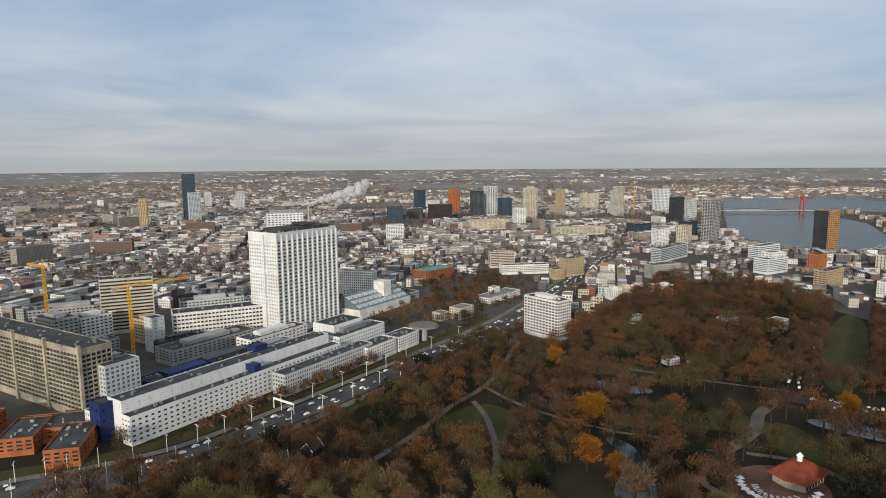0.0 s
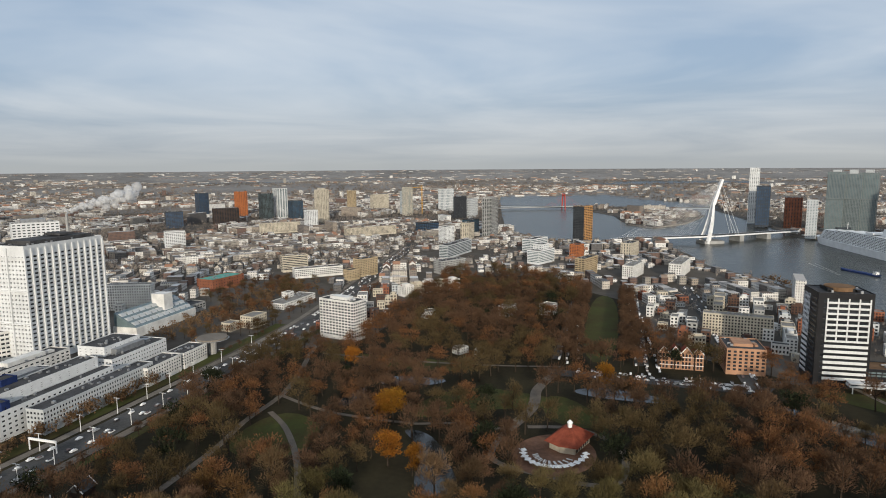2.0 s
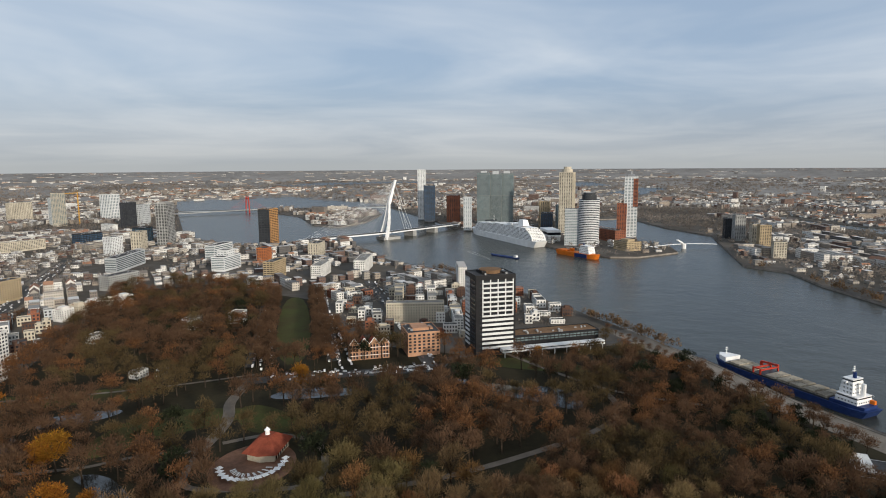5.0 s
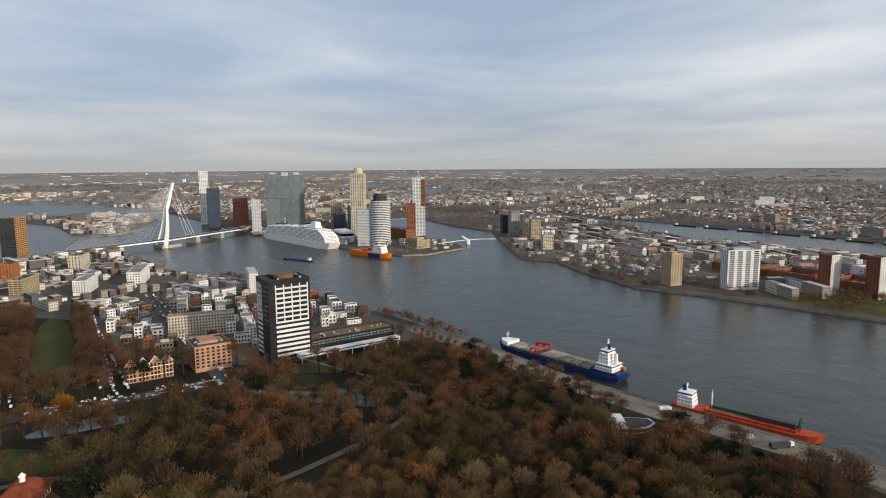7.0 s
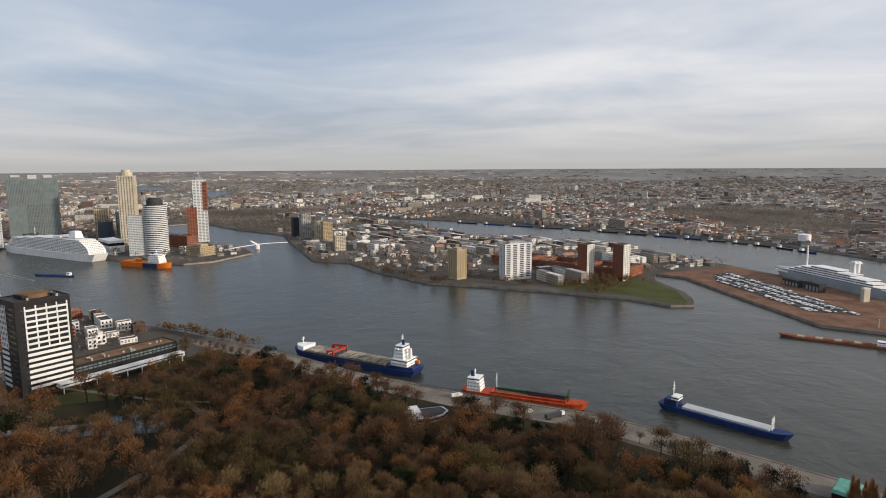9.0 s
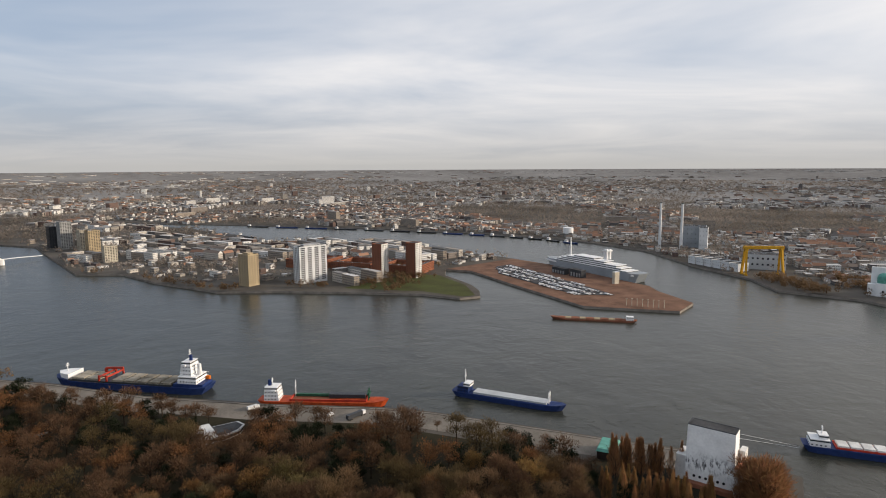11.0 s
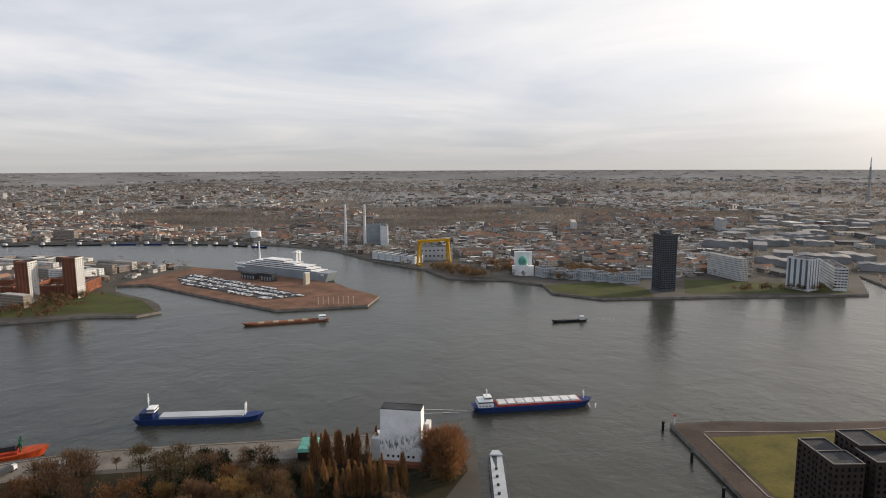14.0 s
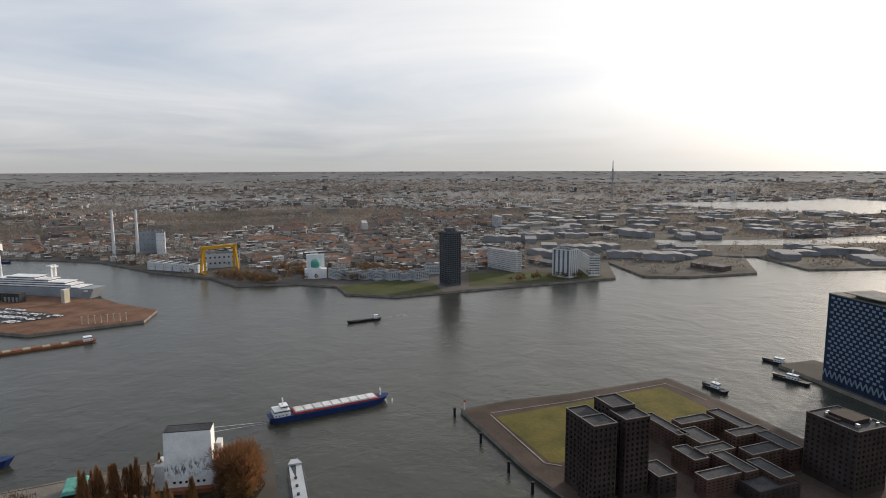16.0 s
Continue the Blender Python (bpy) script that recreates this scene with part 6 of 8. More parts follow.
    # blue coaster under way
    th, h, L = ship("coaster", "navy coaster with pale hatch covers on the river", (443, -128), (389, -193), 11.5, 3.6, BLUE_PAINT)
    bm = bmesh.new()
    box(bm, 16, -4.5, 3.6, L - 12, 4.5, 5.4)
    part("hatch_cover", bm, LIGHTGREY, th, "pale grey flat hatch cover")
    house_block(th, "deckhouse", 3, 12, 9, 3.6, 2, 2.4, BLUE_PAINT)
    house_block(th, "wheelhouse", 8, 13, 8, 8.4, 1, 2.6, STEEL_WHITE)
    mast(th, 8, 0, 8, 12, 3)
    mast(th, L - 11, 1.5, 4, 9)
    mast(th, L - 11, -1.5, 4, 9)
    # coaster with white hatches
    th, h, L = ship("coaster", "navy coaster with white hatches and red coaming on the river", (296, -310), (246, -381), 12.5, 3.8, BLUE_PAINT)
    bm = bmesh.new()
    box(bm, 16, -5.4, 3.8, L - 8, 5.4, 5.2)
    part("coaming", bm, RED_PAINT, th)
    hatches(th, 17, L - 9, 9, 9.6, 5.2, 0.7, WHITE_RENDER)
    house_block(th, "deckhouse", 2, 13, 10.5, 3.8, 2, 2.4, STEEL_WHITE)
    house_block(th, "wheelhouse", 7, 12, 7, 8.6, 1, 2.4, STEEL_WHITE)
    mast(th, 9, 0, 11, 5)
    mast(th, L - 5, 0, 5, 6)
    # grey inland vessel in the dock mouth
    th, h, L = ship("inland_barge", "long grey inland tank vessel in the dock mouth", (182, -212), (240, -270), 9.5, 2.2, DARK)
    bm = bmesh.new()
    box(bm, 14, -3.6, 2.2, L - 8, 3.6, 3.1)
    part("deck", bm, LIGHTGREY, th)
    bm = bmesh.new()
    prism(bm, [(L - 8, -4), (L - 2, -2), (L - 2, 2), (L - 8, 4)], 2.3, 4.2)
    part("forecastle", bm, LIGHTGREY, th)
    for i in range(5):
        bm = bmesh.new()
        prism(bm, ring(8, 0.8, None, 22 + i * 9, 0.8), 3.1, 4.2)
        part("tank_dome", bm, DARK, th)
    house_block(th, "wheelhouse", 3, 10, 7, 2.2, 2, 2.2, STEEL_WHITE)
    # long low red-brown barge
    th, h, L = ship("inland_barge", "long low red-brown barge with pale wheelhouse", (597, -381), (639, -299), 10, 1.8, BRICK)
    for i in range(9):
        bm = bmesh.new()
        box(bm, 14 + i * 8, -3.6, 1.8, 20.5 + i * 8, 3.6, 2.8)
        part("hatch_cover", bm, SAND if i % 2 else BRICK, th)
    house_block(th, "wheelhouse", 2, 10, 7, 1.8, 2, 2.2, STEEL_WHITE)
    th, h, L = ship("inland_barge", "dark motor barge under way", (388, -590), (410, -556), 6.5, 1.8, BLACK)
    house_block(th, "wheelhouse", 3, 8, 4, 1.8, 2, 2.0, STEEL_WHITE)
    bm = bmesh.new()
    box(bm, 10, -2, 1.8, L - 5, 2, 2.5)
    part("hatch_cover", bm, DARK, th)
    th, h, L = ship("inland_barge", "dark blue motor barge near the pier", (942, 668), (950, 738), 9, 2, BLUE_PAINT)
    house_block(th, "wheelhouse", 3, 9, 6, 2, 2, 2.2, STEEL_WHITE)
    # cruise liner
    th, h, L = ship("cruise_ship", "large white cruise liner at the terminal", (1098, 722), (1240, 1018), 36, 14, STEEL_WHITE, category="cruise ship")
    for k in range(9):
        z, a, b = 14 + k * 2.8, 6 + k * k * 0.45, L * 0.9 - k * 3.2 - max(0, k - 6) * 40
        bm = bmesh.new()
        box(bm, a, -17 + k * 0.15, z, b, 17 - k * 0.15, z + 2.5)
        box(bm, a - 0.6, -17.2 + k * 0.15, z + 2.5, b + 0.6, 17.2 - k * 0.15, z + 2.8)
        d = part("deck", bm, STEEL_WHITE, th)
        bm = bmesh.new()
        for j in range(int((b - a - 8) / 6.0)):
            for s in (-1, 1):
                y_ = s * (17 - k * 0.15)
                box(bm, a + 4 + j * 6.0, y_ - 0.12, z + 0.8, a + 7.6 + j * 6.0, y_ + 0.12, z + 1.9)
        for j in range(7):
            box(bm, a - 0.12, -13 + j * 4.0, z + 0.8, a + 0.1, -10.6 + j * 4.0, z + 1.9)
        part("window_strip", bm, GLASS, d)
    bm = bmesh.new()
    box(bm, 100, -14, 41, 125, 14, 44)
    prism(bm, [(60, -8), (85, -8), (85, 8), (60, 8)], 41, 54, top=0.7)
    part("funnel", bm, STEEL_WHITE, th)
    bm = bmesh.new()
    box(bm, L * 0.70, -14, 38, L * 0.72, 14, 42)
    part("bridge_wing", bm, GLASS, th)
    for i in range(12):
        bm = bmesh.new()
        for s in (-1, 1):
            box(bm, 60 + i * 14, s * 18.3 - 0.7, 11.5, 70 + i * 14, s * 18.3 + 0.7, 14)
        part("lifeboat", bm, STEEL_WHITE, th)
    mast(th, L * 0.66, 0, 41, 14)
    # orange and navy offshore ship
    th, h, L = ship("offshore_ship", "orange and navy offshore ship with white bridge", (1056, 650), (1028, 548), 20, 8, ORANGE_PAINT)
    bm = bmesh.new()
    box(bm, L * 0.5, -10.25, 0.3, L * 0.8, 10.25, 7.8)
    part("side_panel", bm, BLUE_PAINT, th, "navy blue painted side")
    house_block(th, "deckhouse", L * 0.60, L * 0.84, 17, 8, 5, 3.0, STEEL_WHITE)
    mast(th, L * 0.72, 0, 23, 8)
    bm = bmesh.new()
    prism(bm, ring(10, 5, None, L * 0.34, 0), 8, 14)
    box(bm, 4, -9, 8, L * 0.28, 9, 10)
    part("cable_drum", bm, ORANGE_PAINT, th, "orange deck equipment")
    # old ocean liner at the quay
    th, h, L = ship("ocean_liner", "white and grey-blue retired ocean liner with tall mast", (797, -517), (993, -459), 28, 14, SHIPGREY, category="ocean liner")
    for k in range(5):
        bm = bmesh.new()
        a, b = 26 + (-8, 4, 14, 40, 62)[k], L - 26 - (0, 6, 16, 28, 46)[k]
        box(bm, a, -12 + k * 0.6, 13 + k * 2.9, b, 12 - k * 0.6, 15.2 + k * 2.9)
        box(bm, a - 1, -12.6 + k * 0.6, 15.2 + k * 2.9, b + 1, 12.6 - k * 0.6, 15.9 + k * 2.9)
        d = part("deck", bm, STEEL_WHITE, th)
        bm = bmesh.new()
        box(bm, a - 0.1, -12.1 + k * 0.6, 13.8 + k * 2.9, b + 0.1, 12.1 - k * 0.6, 14.8 + k * 2.9)
        part("window_strip", bm, GLASS, d)
    bm = bmesh.new()
    box(bm, 4, -13.6, 10.2, L * 0.97, 13.6, 12.6)
    part("white_line", bm, STEEL_WHITE, th)
    bm = bmesh.new()
    prism(bm, ring(10, 1.6, None, L * 0.74, 0), 22, 54, top=0.6)
    part("mast", bm, STEEL_WHITE, th)
    bm = bmesh.new()
    box(bm, L * 0.32, -5, 27, L * 0.35, -2, 43)
    box(bm, L * 0.32, 2, 27, L * 0.35, 5, 43)
    box(bm, L * 0.31, -6, 40, L * 0.36, 6, 41.5)
    part("twin_funnel", bm, STEEL_WHITE, th)
    # small tugs by the blue chequered building
    for st, bo in (((-40, -560), (-14, -574)), ((-30, -606), (-6, -618)), ((18, -510), (36, -524))):
        th, h, L = ship("tug", "small dark harbour tug with pale cabin", st, bo, 6, 2.0, BLACK)
        house_block(th, "cabin", L * 0.3, L * 0.6, 3.6, 2, 2, 2.0, STEEL_WHITE)
        mast(th, L * 0.45, 0, 6, 4)


ships()


def white_tower_lookout():
    """The round white tank behind the liner."""
    th = thing("water_tower", 1350, -672, LAND_Z, 0, "squat white round tank on the far harbour quay", "water tank")
    bm = bmesh.new()
    prism(bm, ring(20, 8.5), 0, 8)
    part("base", bm, GREY, th)
    bm = bmesh.new()
    prism(bm, ring(24, 12), 8, 11.5)
    prism(bm, ring(24, 11.4), 11.5, 12.6)
    prism(bm, ring(24, 12), 12.6, 22)
    part("tank", bm, STEEL_WHITE, th)


white_tower_lookout()


def moored_row():
    """Inland vessels moored along the far harbour basin."""
    line = [(1900, 85), (1800, -75), (1700, -230), (1600, -355), (1500, -470), (1420, -550), (1340, -610), (1240, -650)]
    for i, (a, b) in enumerate(zip(line, line[1:])):
        for k in range(2):
            p = (a[0] + (b[0] - a[0]) * (0.05 + 0.5 * k) - 16, a[1] + (b[1] - a[1]) * (0.05 + 0.5 * k) + 10)
            q = (a[0] + (b[0] - a[0]) * (0.42 + 0.5 * k) - 16, a[1] + (b[1] - a[1]) * (0.42 + 0.5 * k) + 10)
            th, h, L = ship("inland_barge", "dark inland vessel moored in the far basin", p, q, 9, 2.4, (BLACK, BLUE_PAINT, DARK)[(i + k) % 3])
            house_block(th, "wheelhouse", 3, 10, 6, 2.4, 2, 2.4, STEEL_WHITE)
    for a, b in (((1330, -190), (1260, -275)), ((1400, -95), (1340, -175)), ((1640, 110), (1560, 70)), ((1180, -330), (1120, -362))):
        th, h, L = ship("inland_barge", "long dark push barge moored along the peninsula", (a[0] + 14, a[1] - 12), (b[0] + 14, b[1] - 12), 11, 2.0, DARK)
        house_block(th, "wheelhouse", 3, 10, 7, 2.0, 2, 2.4, STEEL_WHITE)


moored_row()


def cable_bridge():
    th = thing("cable_bridge", 0, 0, 0, 0, "white cable-stayed bridge with one bent pylon", "bridge")
    # deck from the near bank to the far bank; pylon on its pier in the river
    a, p, b = Vector((800, 1140, 13)), Vector((1003, 1092, 16)), Vector((1290, 1130, 12))
    bm = bmesh.new()
    beam(bm, a - Vector((60, 30, 6)), a, 30, 2.4)
    beam(bm, a, p, 30, 2.4)
    beam(bm, p, b, 30, 2.4)
    part("deck", bm, STEEL_WHITE, th)
    bm = bmesh.new()
    beam(bm, a + Vector((0, 0, 1.3)), p + Vector((0, 0, 1.3)), 22, 0.3)
    beam(bm, p + Vector((0, 0, 1.3)), b + Vector((0, 0, 1.3)), 22, 0.3)
    part("carriageway", bm, ASPHALT, th)
    # pylon: two legs that lean back from the river span, joined in a bent head
    d = (p - a).normalized()
    s = Vector((-d.y, d.x, 0))
    knee, top = p + d * 4 + Vector((0, 0, 72)), p + d * 22 + Vector((0, 0, 124))
    for side in (-1, 1):
        bm = bmesh.new()
        foot = p + s * (17 * side) - Vector((0, 0, 16)) - d * 14
        prev = foot
        for k in range(1, 7):
            t = k / 6
            q = foot.lerp(knee + s * (2.4 * side), t) + d * (3 * math.sin(math.pi * t))
            beam(bm, prev, q, 6.5 - 2 * t, 7.5 - 2 * t)
            prev = q
        part("pylon_leg", bm, STEEL_WHITE, th)
    bm = bmesh.new()
    beam(bm, knee - Vector((0, 0, 3)), knee.lerp(top, 0.5), 7.5, 7)
    beam(bm, knee.lerp(top, 0.5), top, 6, 5)
    part("pylon_head", bm, STEEL_WHITE, th)
    for k in range(16):
        for side in (-1, 1):
            bm = bmesh.new()
            f = k / 15
            low = p.lerp(a, 0.22 + 0.76 * f) + s * (13 * side) + Vector((0, 0, 1))
            beam(bm, knee.lerp(top, 0.1 + 0.85 * f), low, 0.16)
            part("stay_cable", bm, STEEL_WHITE, th)
    for k in range(2):
        for side in (-1, 1):
            bm = bmesh.new()
            beam(bm, knee.lerp(top, 0.6 + 0.3 * k), p.lerp(b, 0.26 + 0.03 * k) + s * (13 * side), 0.45)
            part("back_stay", bm, STEEL_WHITE, th)
    bm = bmesh.new()
    prism(bm, [(p.x - 26, p.y - 14), (p.x + 22, p.y - 20), (p.x + 30, p.y + 10), (p.x - 18, p.y + 22)], -2, 6)
    for f in (0.3, 0.62):
        q = p.lerp(b, f)
        prism(bm, [(q.x - 6, q.y - 16), (q.x + 6, q.y - 16), (q.x + 6, q.y + 16), (q.x - 6, q.y + 16)], -2, q.z - 1.2)
    q = a.lerp(p, 0.02)
    prism(bm, [(q.x - 6, q.y - 16), (q.x + 6, q.y - 16), (q.x + 6, q.y + 16), (q.x - 6, q.y + 16)], -2, q.z - 1.2)
    part("pier", bm, GREY, th)


cable_bridge()


def red_bridge():
    th = thing("road_bridge", 0, 0, 0, 0, "red-pyloned cable bridge upstream", "bridge")
    a, b = Vector((1010, 2180, 12)), Vector((1330, 2120, 12))
    bm = bmesh.new()
    beam(bm, a - Vector((40, -8, 3)), b, 24, 2)
    part("deck", bm, GREY, th)
    for f in (0.72,):
        q = a.lerp(b, f)
        bm = bmesh.new()
        for sx in (-1, 1):
            beam(bm, (q.x, q.y + sx * 13, -2), (q.x, q.y + sx * 8, 62), 3)
        beam(bm, (q.x, q.y - 9, 54), (q.x, q.y + 9, 54), 4)
        part("pylon", bm, RED_PAINT, th)
        bm = bmesh.new()
        for k in range(4):
            for sg in (-1, 1):
                beam(bm, (q.x, q.y, 58 - 6 * k), (q.x + sg * (80 - 14 * k), q.y, 13), 0.3)
        part("cables", bm, RED_PAINT, th)


red_bridge()


def swing_bridge():
    th = thing("foot_bridge", 0, 0, 0, 0, "low white footbridge across a harbour mouth", "bridge")
    a, b = Vector((1209, 530, 7)), Vector((1345, 445, 6))
    bm = bmesh.new()
    prev = a
    for k in range(1, 9):
        q = a.lerp(b, k / 8) + Vector((0, 0, 3.5 * math.sin(math.pi * k / 8)))
        beam(bm, prev, q, 5, 0.8)
        prev = q
    part("deck", bm, STEEL_WHITE, th)
    m = a.lerp(b, 0.5)
    bm = bmesh.new()
    prism(bm, ring(8, 5, None, m.x, m.y), -2, 9)
    beam(bm, (m.x, m.y, 10), (m.x - 14, m.y + 9, 19), 4.5, 2.5)
    part("swing_pier", bm, STEEL_WHITE, th)


swing_bridge()


# ---- the cape ----
def ringed_tower(name, label, x, y, r, h, n, mat_, z0=0, glass=GLASS, ry=None, cap=True):
    th = thing(name, x, y, LAND_Z, 30, label, "tower")
    FREE_DISCS.append((x, y, r + 8))
    bm = bmesh.new()
    prism(bm, ring(24, r, ry), 0, h)
    core = part("glazed_core", bm, glass, th)
    st = h / n
    for k in range(n):
        bm = bmesh.new()
        prism(bm, ring(24, r + 0.7, (ry + 0.7) if ry else None), k * st, k * st + st * 0.5)
        part("ring_band", bm, mat_, core)
    if cap:
        bm = bmesh.new()
        prism(bm, ring(20, r * 0.72), h, h + 9)
        prism(bm, ring(20, r * 0.6), h + 9, h + 13)
        part("crown", bm, DARK, th)
    return th


def cape():
    ringed_tower("round_tower", "round white-banded office tower with a dark crown", 1176, 652, 21, 99, 27, WHITE)
    block("office_wing", "grey glass slab beside the round tower", 1163, 685, 30, 22, 30, 78, 22, (5, 7), (0.8, 0.5), LIGHTGREY, GREENGLASS, category="tower", single=False)
    # tall cream tower: stepped crown
    th = bpy.data.objects["stone_tower"]
    for r, z0, z1 in ((13.5, 152, 160), (9.5, 160, 166)):
        bm = bmesh.new()
        prism(bm, ring(12, r), z0, z1)
        part("crown_step", bm, CREAM, th)
    for k in range(14):
        bm = bmesh.new()
        x = -16.5 + k * 2.54
        box(bm, x - 0.35, -17.6, 2, x + 0.35, -17.02, 152)
        part("rib", bm, CREAM, th)
    # brown-red upper side and pointed mast of the tall white tower
    for o in list(bpy.data.objects):
        if o.name.startswith("apartment_tower") and abs(o.location.x - 1382) < 1 and abs(o.location.y - 657) < 1:
            bm = bmesh.new()
            box(bm, -13.5, -15.5, 72, 13.5, -5, 138)
            side = part("side_panel", bm, REDBRICK, o, "red-brown brick upper side")
            bm = bmesh.new()
            for k in range(20):
                box(bm, -13.62, -14, 73 + k * 3.2, -13.4, -7, 74.3 + k * 3.2)
            part("window_strip", bm, GLASS, side)
            bm = bmesh.new()
            box(bm, -8, -8, 142, 8, 8, 148)
            prism(bm, ring(8, 1.2), 148, 160, top=0.3)
            part("mast", bm, METAL, o)
        if o.name.startswith(("apartment_tower", "office_tower")) and 1360 < o.location.x < 1415 and 1035 < o.location.y < 1092:
            bm = bmesh.new()
            box(bm, -13.4, -19.5, 86, 12.2, 17.2, 146)
            up = part("upper_block", bm, TOWERGREY, o, "grey-green offset upper block")
            bm = bmesh.new()
            for k in range(12):
                box(bm, -13.52, -18.3 + k * 3.0, 88, -13.3, -16.9 + k * 3.0, 144)
            part("window_strip", bm, GREENGLASS, up)
            bm = bmesh.new()
            box(bm, -6, -8, 146, 6, 8, 155)
            part("plant_room", bm, LIGHTGREY, o)
    # cruise terminal with white curved roof band
    th = thing("cruise_terminal", 1215, 772, LAND_Z, -42 + 90, "white low terminal building with glazed front", "terminal")
    bm = bmesh.new()
    box(bm, -34, -14, 0, 34, 14, 10)
    part("wall", bm, WHITE_RENDER, th)
    bm = bmesh.new()
    box(bm, -34.3, -14.3, 14, 34.3, 14.3, 20)
    part("glazing", bm, GLASS, th)
    bm = bmesh.new()
    box(bm, -35, -15, 10, 35, 15, 14)
    box(bm, -35, -15, 20, 35, 15, 25)
    part("band", bm, STEEL_WHITE, th)
    FREE_DISCS.append((1215, 772, 42))
    block("warehouse", "dark red brick warehouse on the cape", 1290, 665, 62, 90, 26, 26, 6, (18, 5), (0.5, 0.5), REDBRICK, category="warehouse", single=False)
    block("hotel", "old yellow-brown brick office with twin green turrets", 1168, 560, 62, 44, 34, 18, 4, (12, 9), (0.5, 0.5), SAND, category="hotel", single=False, plant=4)
    block("office_block", "blue glass office block behind the liner", 1400, 900, 30, 60, 30, 45, 12, (12, 6), (0.7, 0.6), DARK, BLUEGLASS, category="office", single=False)
    block("apartment_tower", "brown brick apartment block on the cape", 1480, 960, 30, 40, 30, 70, 20, (8, 6), (0.5, 0.5), SAND, category="tower", single=False)
    block("apartment_tower", "green-grey apartment block on the cape", 1470, 900, 30, 36, 30, 62, 18, (8, 6), (0.5, 0.5), GREENGLASS, category="tower", single=False)
    # dark blocks at the peninsula's far tip
    for x, y, w, h, m_, lab in ((1500, 470, 26, 46, DARK, "dark grey harbour tower block"), (1470, 440, 30, 58, GREY, "grey harbour apartment tower"), (1440, 395, 26, 42, CREAM, "cream harbour apartment block"), (1405, 370, 24, 44, SAND, "sand brick harbour apartment block"), (1240, 300, 16, 30, CREAM, "slim cream harbour block")):
        block("apartment_block", lab, x, y, 30, w, 22, h, int(h / 3.2), (6, 5), (0.55, 0.5), m_, category="flats", single=False)


cape()


# ---- peninsula, liner quay, power station, south bank ----
def flat_house(th, name, x0, y0, x1, y1, z0, z1, material):
    bm = bmesh.new()
    box(bm, x0, y0, z0, x1, y1, z1)
    return part(name, bm, material, th)


LINER_QUAY = [(985, -267), (955, -303), (806, -330), (673, -358), (617, -453), (650, -496), (725, -497), (760, -506), (977, -453), (1060, -415)]
KEEP.append(LINER_QUAY)
sheet("liner_quay", LINER_QUAY, REDPAVE, LAND_Z + 0.1, "red-brown paved quay beside the liner", "pavement")
CARPARK = [(982, -355), (998, -388), (749, -424), (717, -427), (735, -378), (916, -337)]
sheet("car_park", CARPARK, ROOF, LAND_Z + 0.5, "dark grey car park full of parked cars", "road")
TIP_LAWN = [(870, -85), (815, -190), (768, -232), (772, -250), (842, -258), (930, -242), (960, -200)]
KEEP.append(TIP_LAWN)
sheet("lawn", TIP_LAWN, RIVERGRASS, LAND_Z + 0.1, "green lawn at the tip of the peninsula", "grass")
SOUTH_LAWN = [(540, -712), (503, -684), (435, -700), (390, -752), (430, -800), (500, -788)]
KEEP.append(SOUTH_LAWN)
sheet("lawn", SOUTH_LAWN, RIVERGRASS, LAND_Z + 0.1, "green river lawn on the south bank", "grass")
SOUTH_LAWN2 = [(372, -800), (215, -965), (250, -1010), (420, -900)]
KEEP.append(SOUTH_LAWN2)
sheet("lawn", SOUTH_LAWN2, RIVERGRASS, LAND_Z + 0.1, "green river lawn on the south bank", "grass")


def cars_in(name, pts, label):
    """Rows of parked cars too small to pick apart: body and cabin each."""
    V, Q = [], []
    for x, y, yaw in pts:
        c, s = math.cos(yaw), math.sin(yaw)
        for (lx, ly, z0, z1, tx) in ((2.2, 0.9, 0.25, 0.95, 1.0), (1.25, 0.8, 0.95, 1.5, 0.75)):
            o = len(V)
            for z, k in ((z0, 1.0), (z1, tx)):
                for a, b in ((-1, -1), (1, -1), (1, 1), (-1, 1)):
                    px, py = a * lx * k, b * ly
                    V.append((x + px * c - py * s, y + px * s + py * c, LAND_Z + 0.52 + z))
            Q += [(o, o + 1, o + 5, o + 4), (o + 1, o + 2, o + 6, o + 5), (o + 2, o + 3, o + 7, o + 6), (o + 3, o, o + 4, o + 7), (o + 4, o + 5, o + 6, o + 7)]
    return bulk(name, np.array(V), np.array(Q), [CARS], None, None, None, label, "cars")


pts = []
for off in (3, 8, 20, 25, 37, 42, 54, 59, 71):
    for k in range(112):
        x, y = 968 - 2.55 * k + 0.22 * off, -322 - 0.58 * k - 0.975 * off
        if inside([x], [y], CARPARK)[0] and noise.noise(Vector((x / 22, y / 22, 2.0))) + rng.random() * 0.9 > 0.28:
            pts.append((x, y, radians(103 + rng.normal(0, 3))))
cars_in("parked_cars", pts, "rows of parked cars beside the ocean liner")


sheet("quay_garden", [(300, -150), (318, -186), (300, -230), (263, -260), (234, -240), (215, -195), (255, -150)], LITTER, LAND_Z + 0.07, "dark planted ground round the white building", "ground")


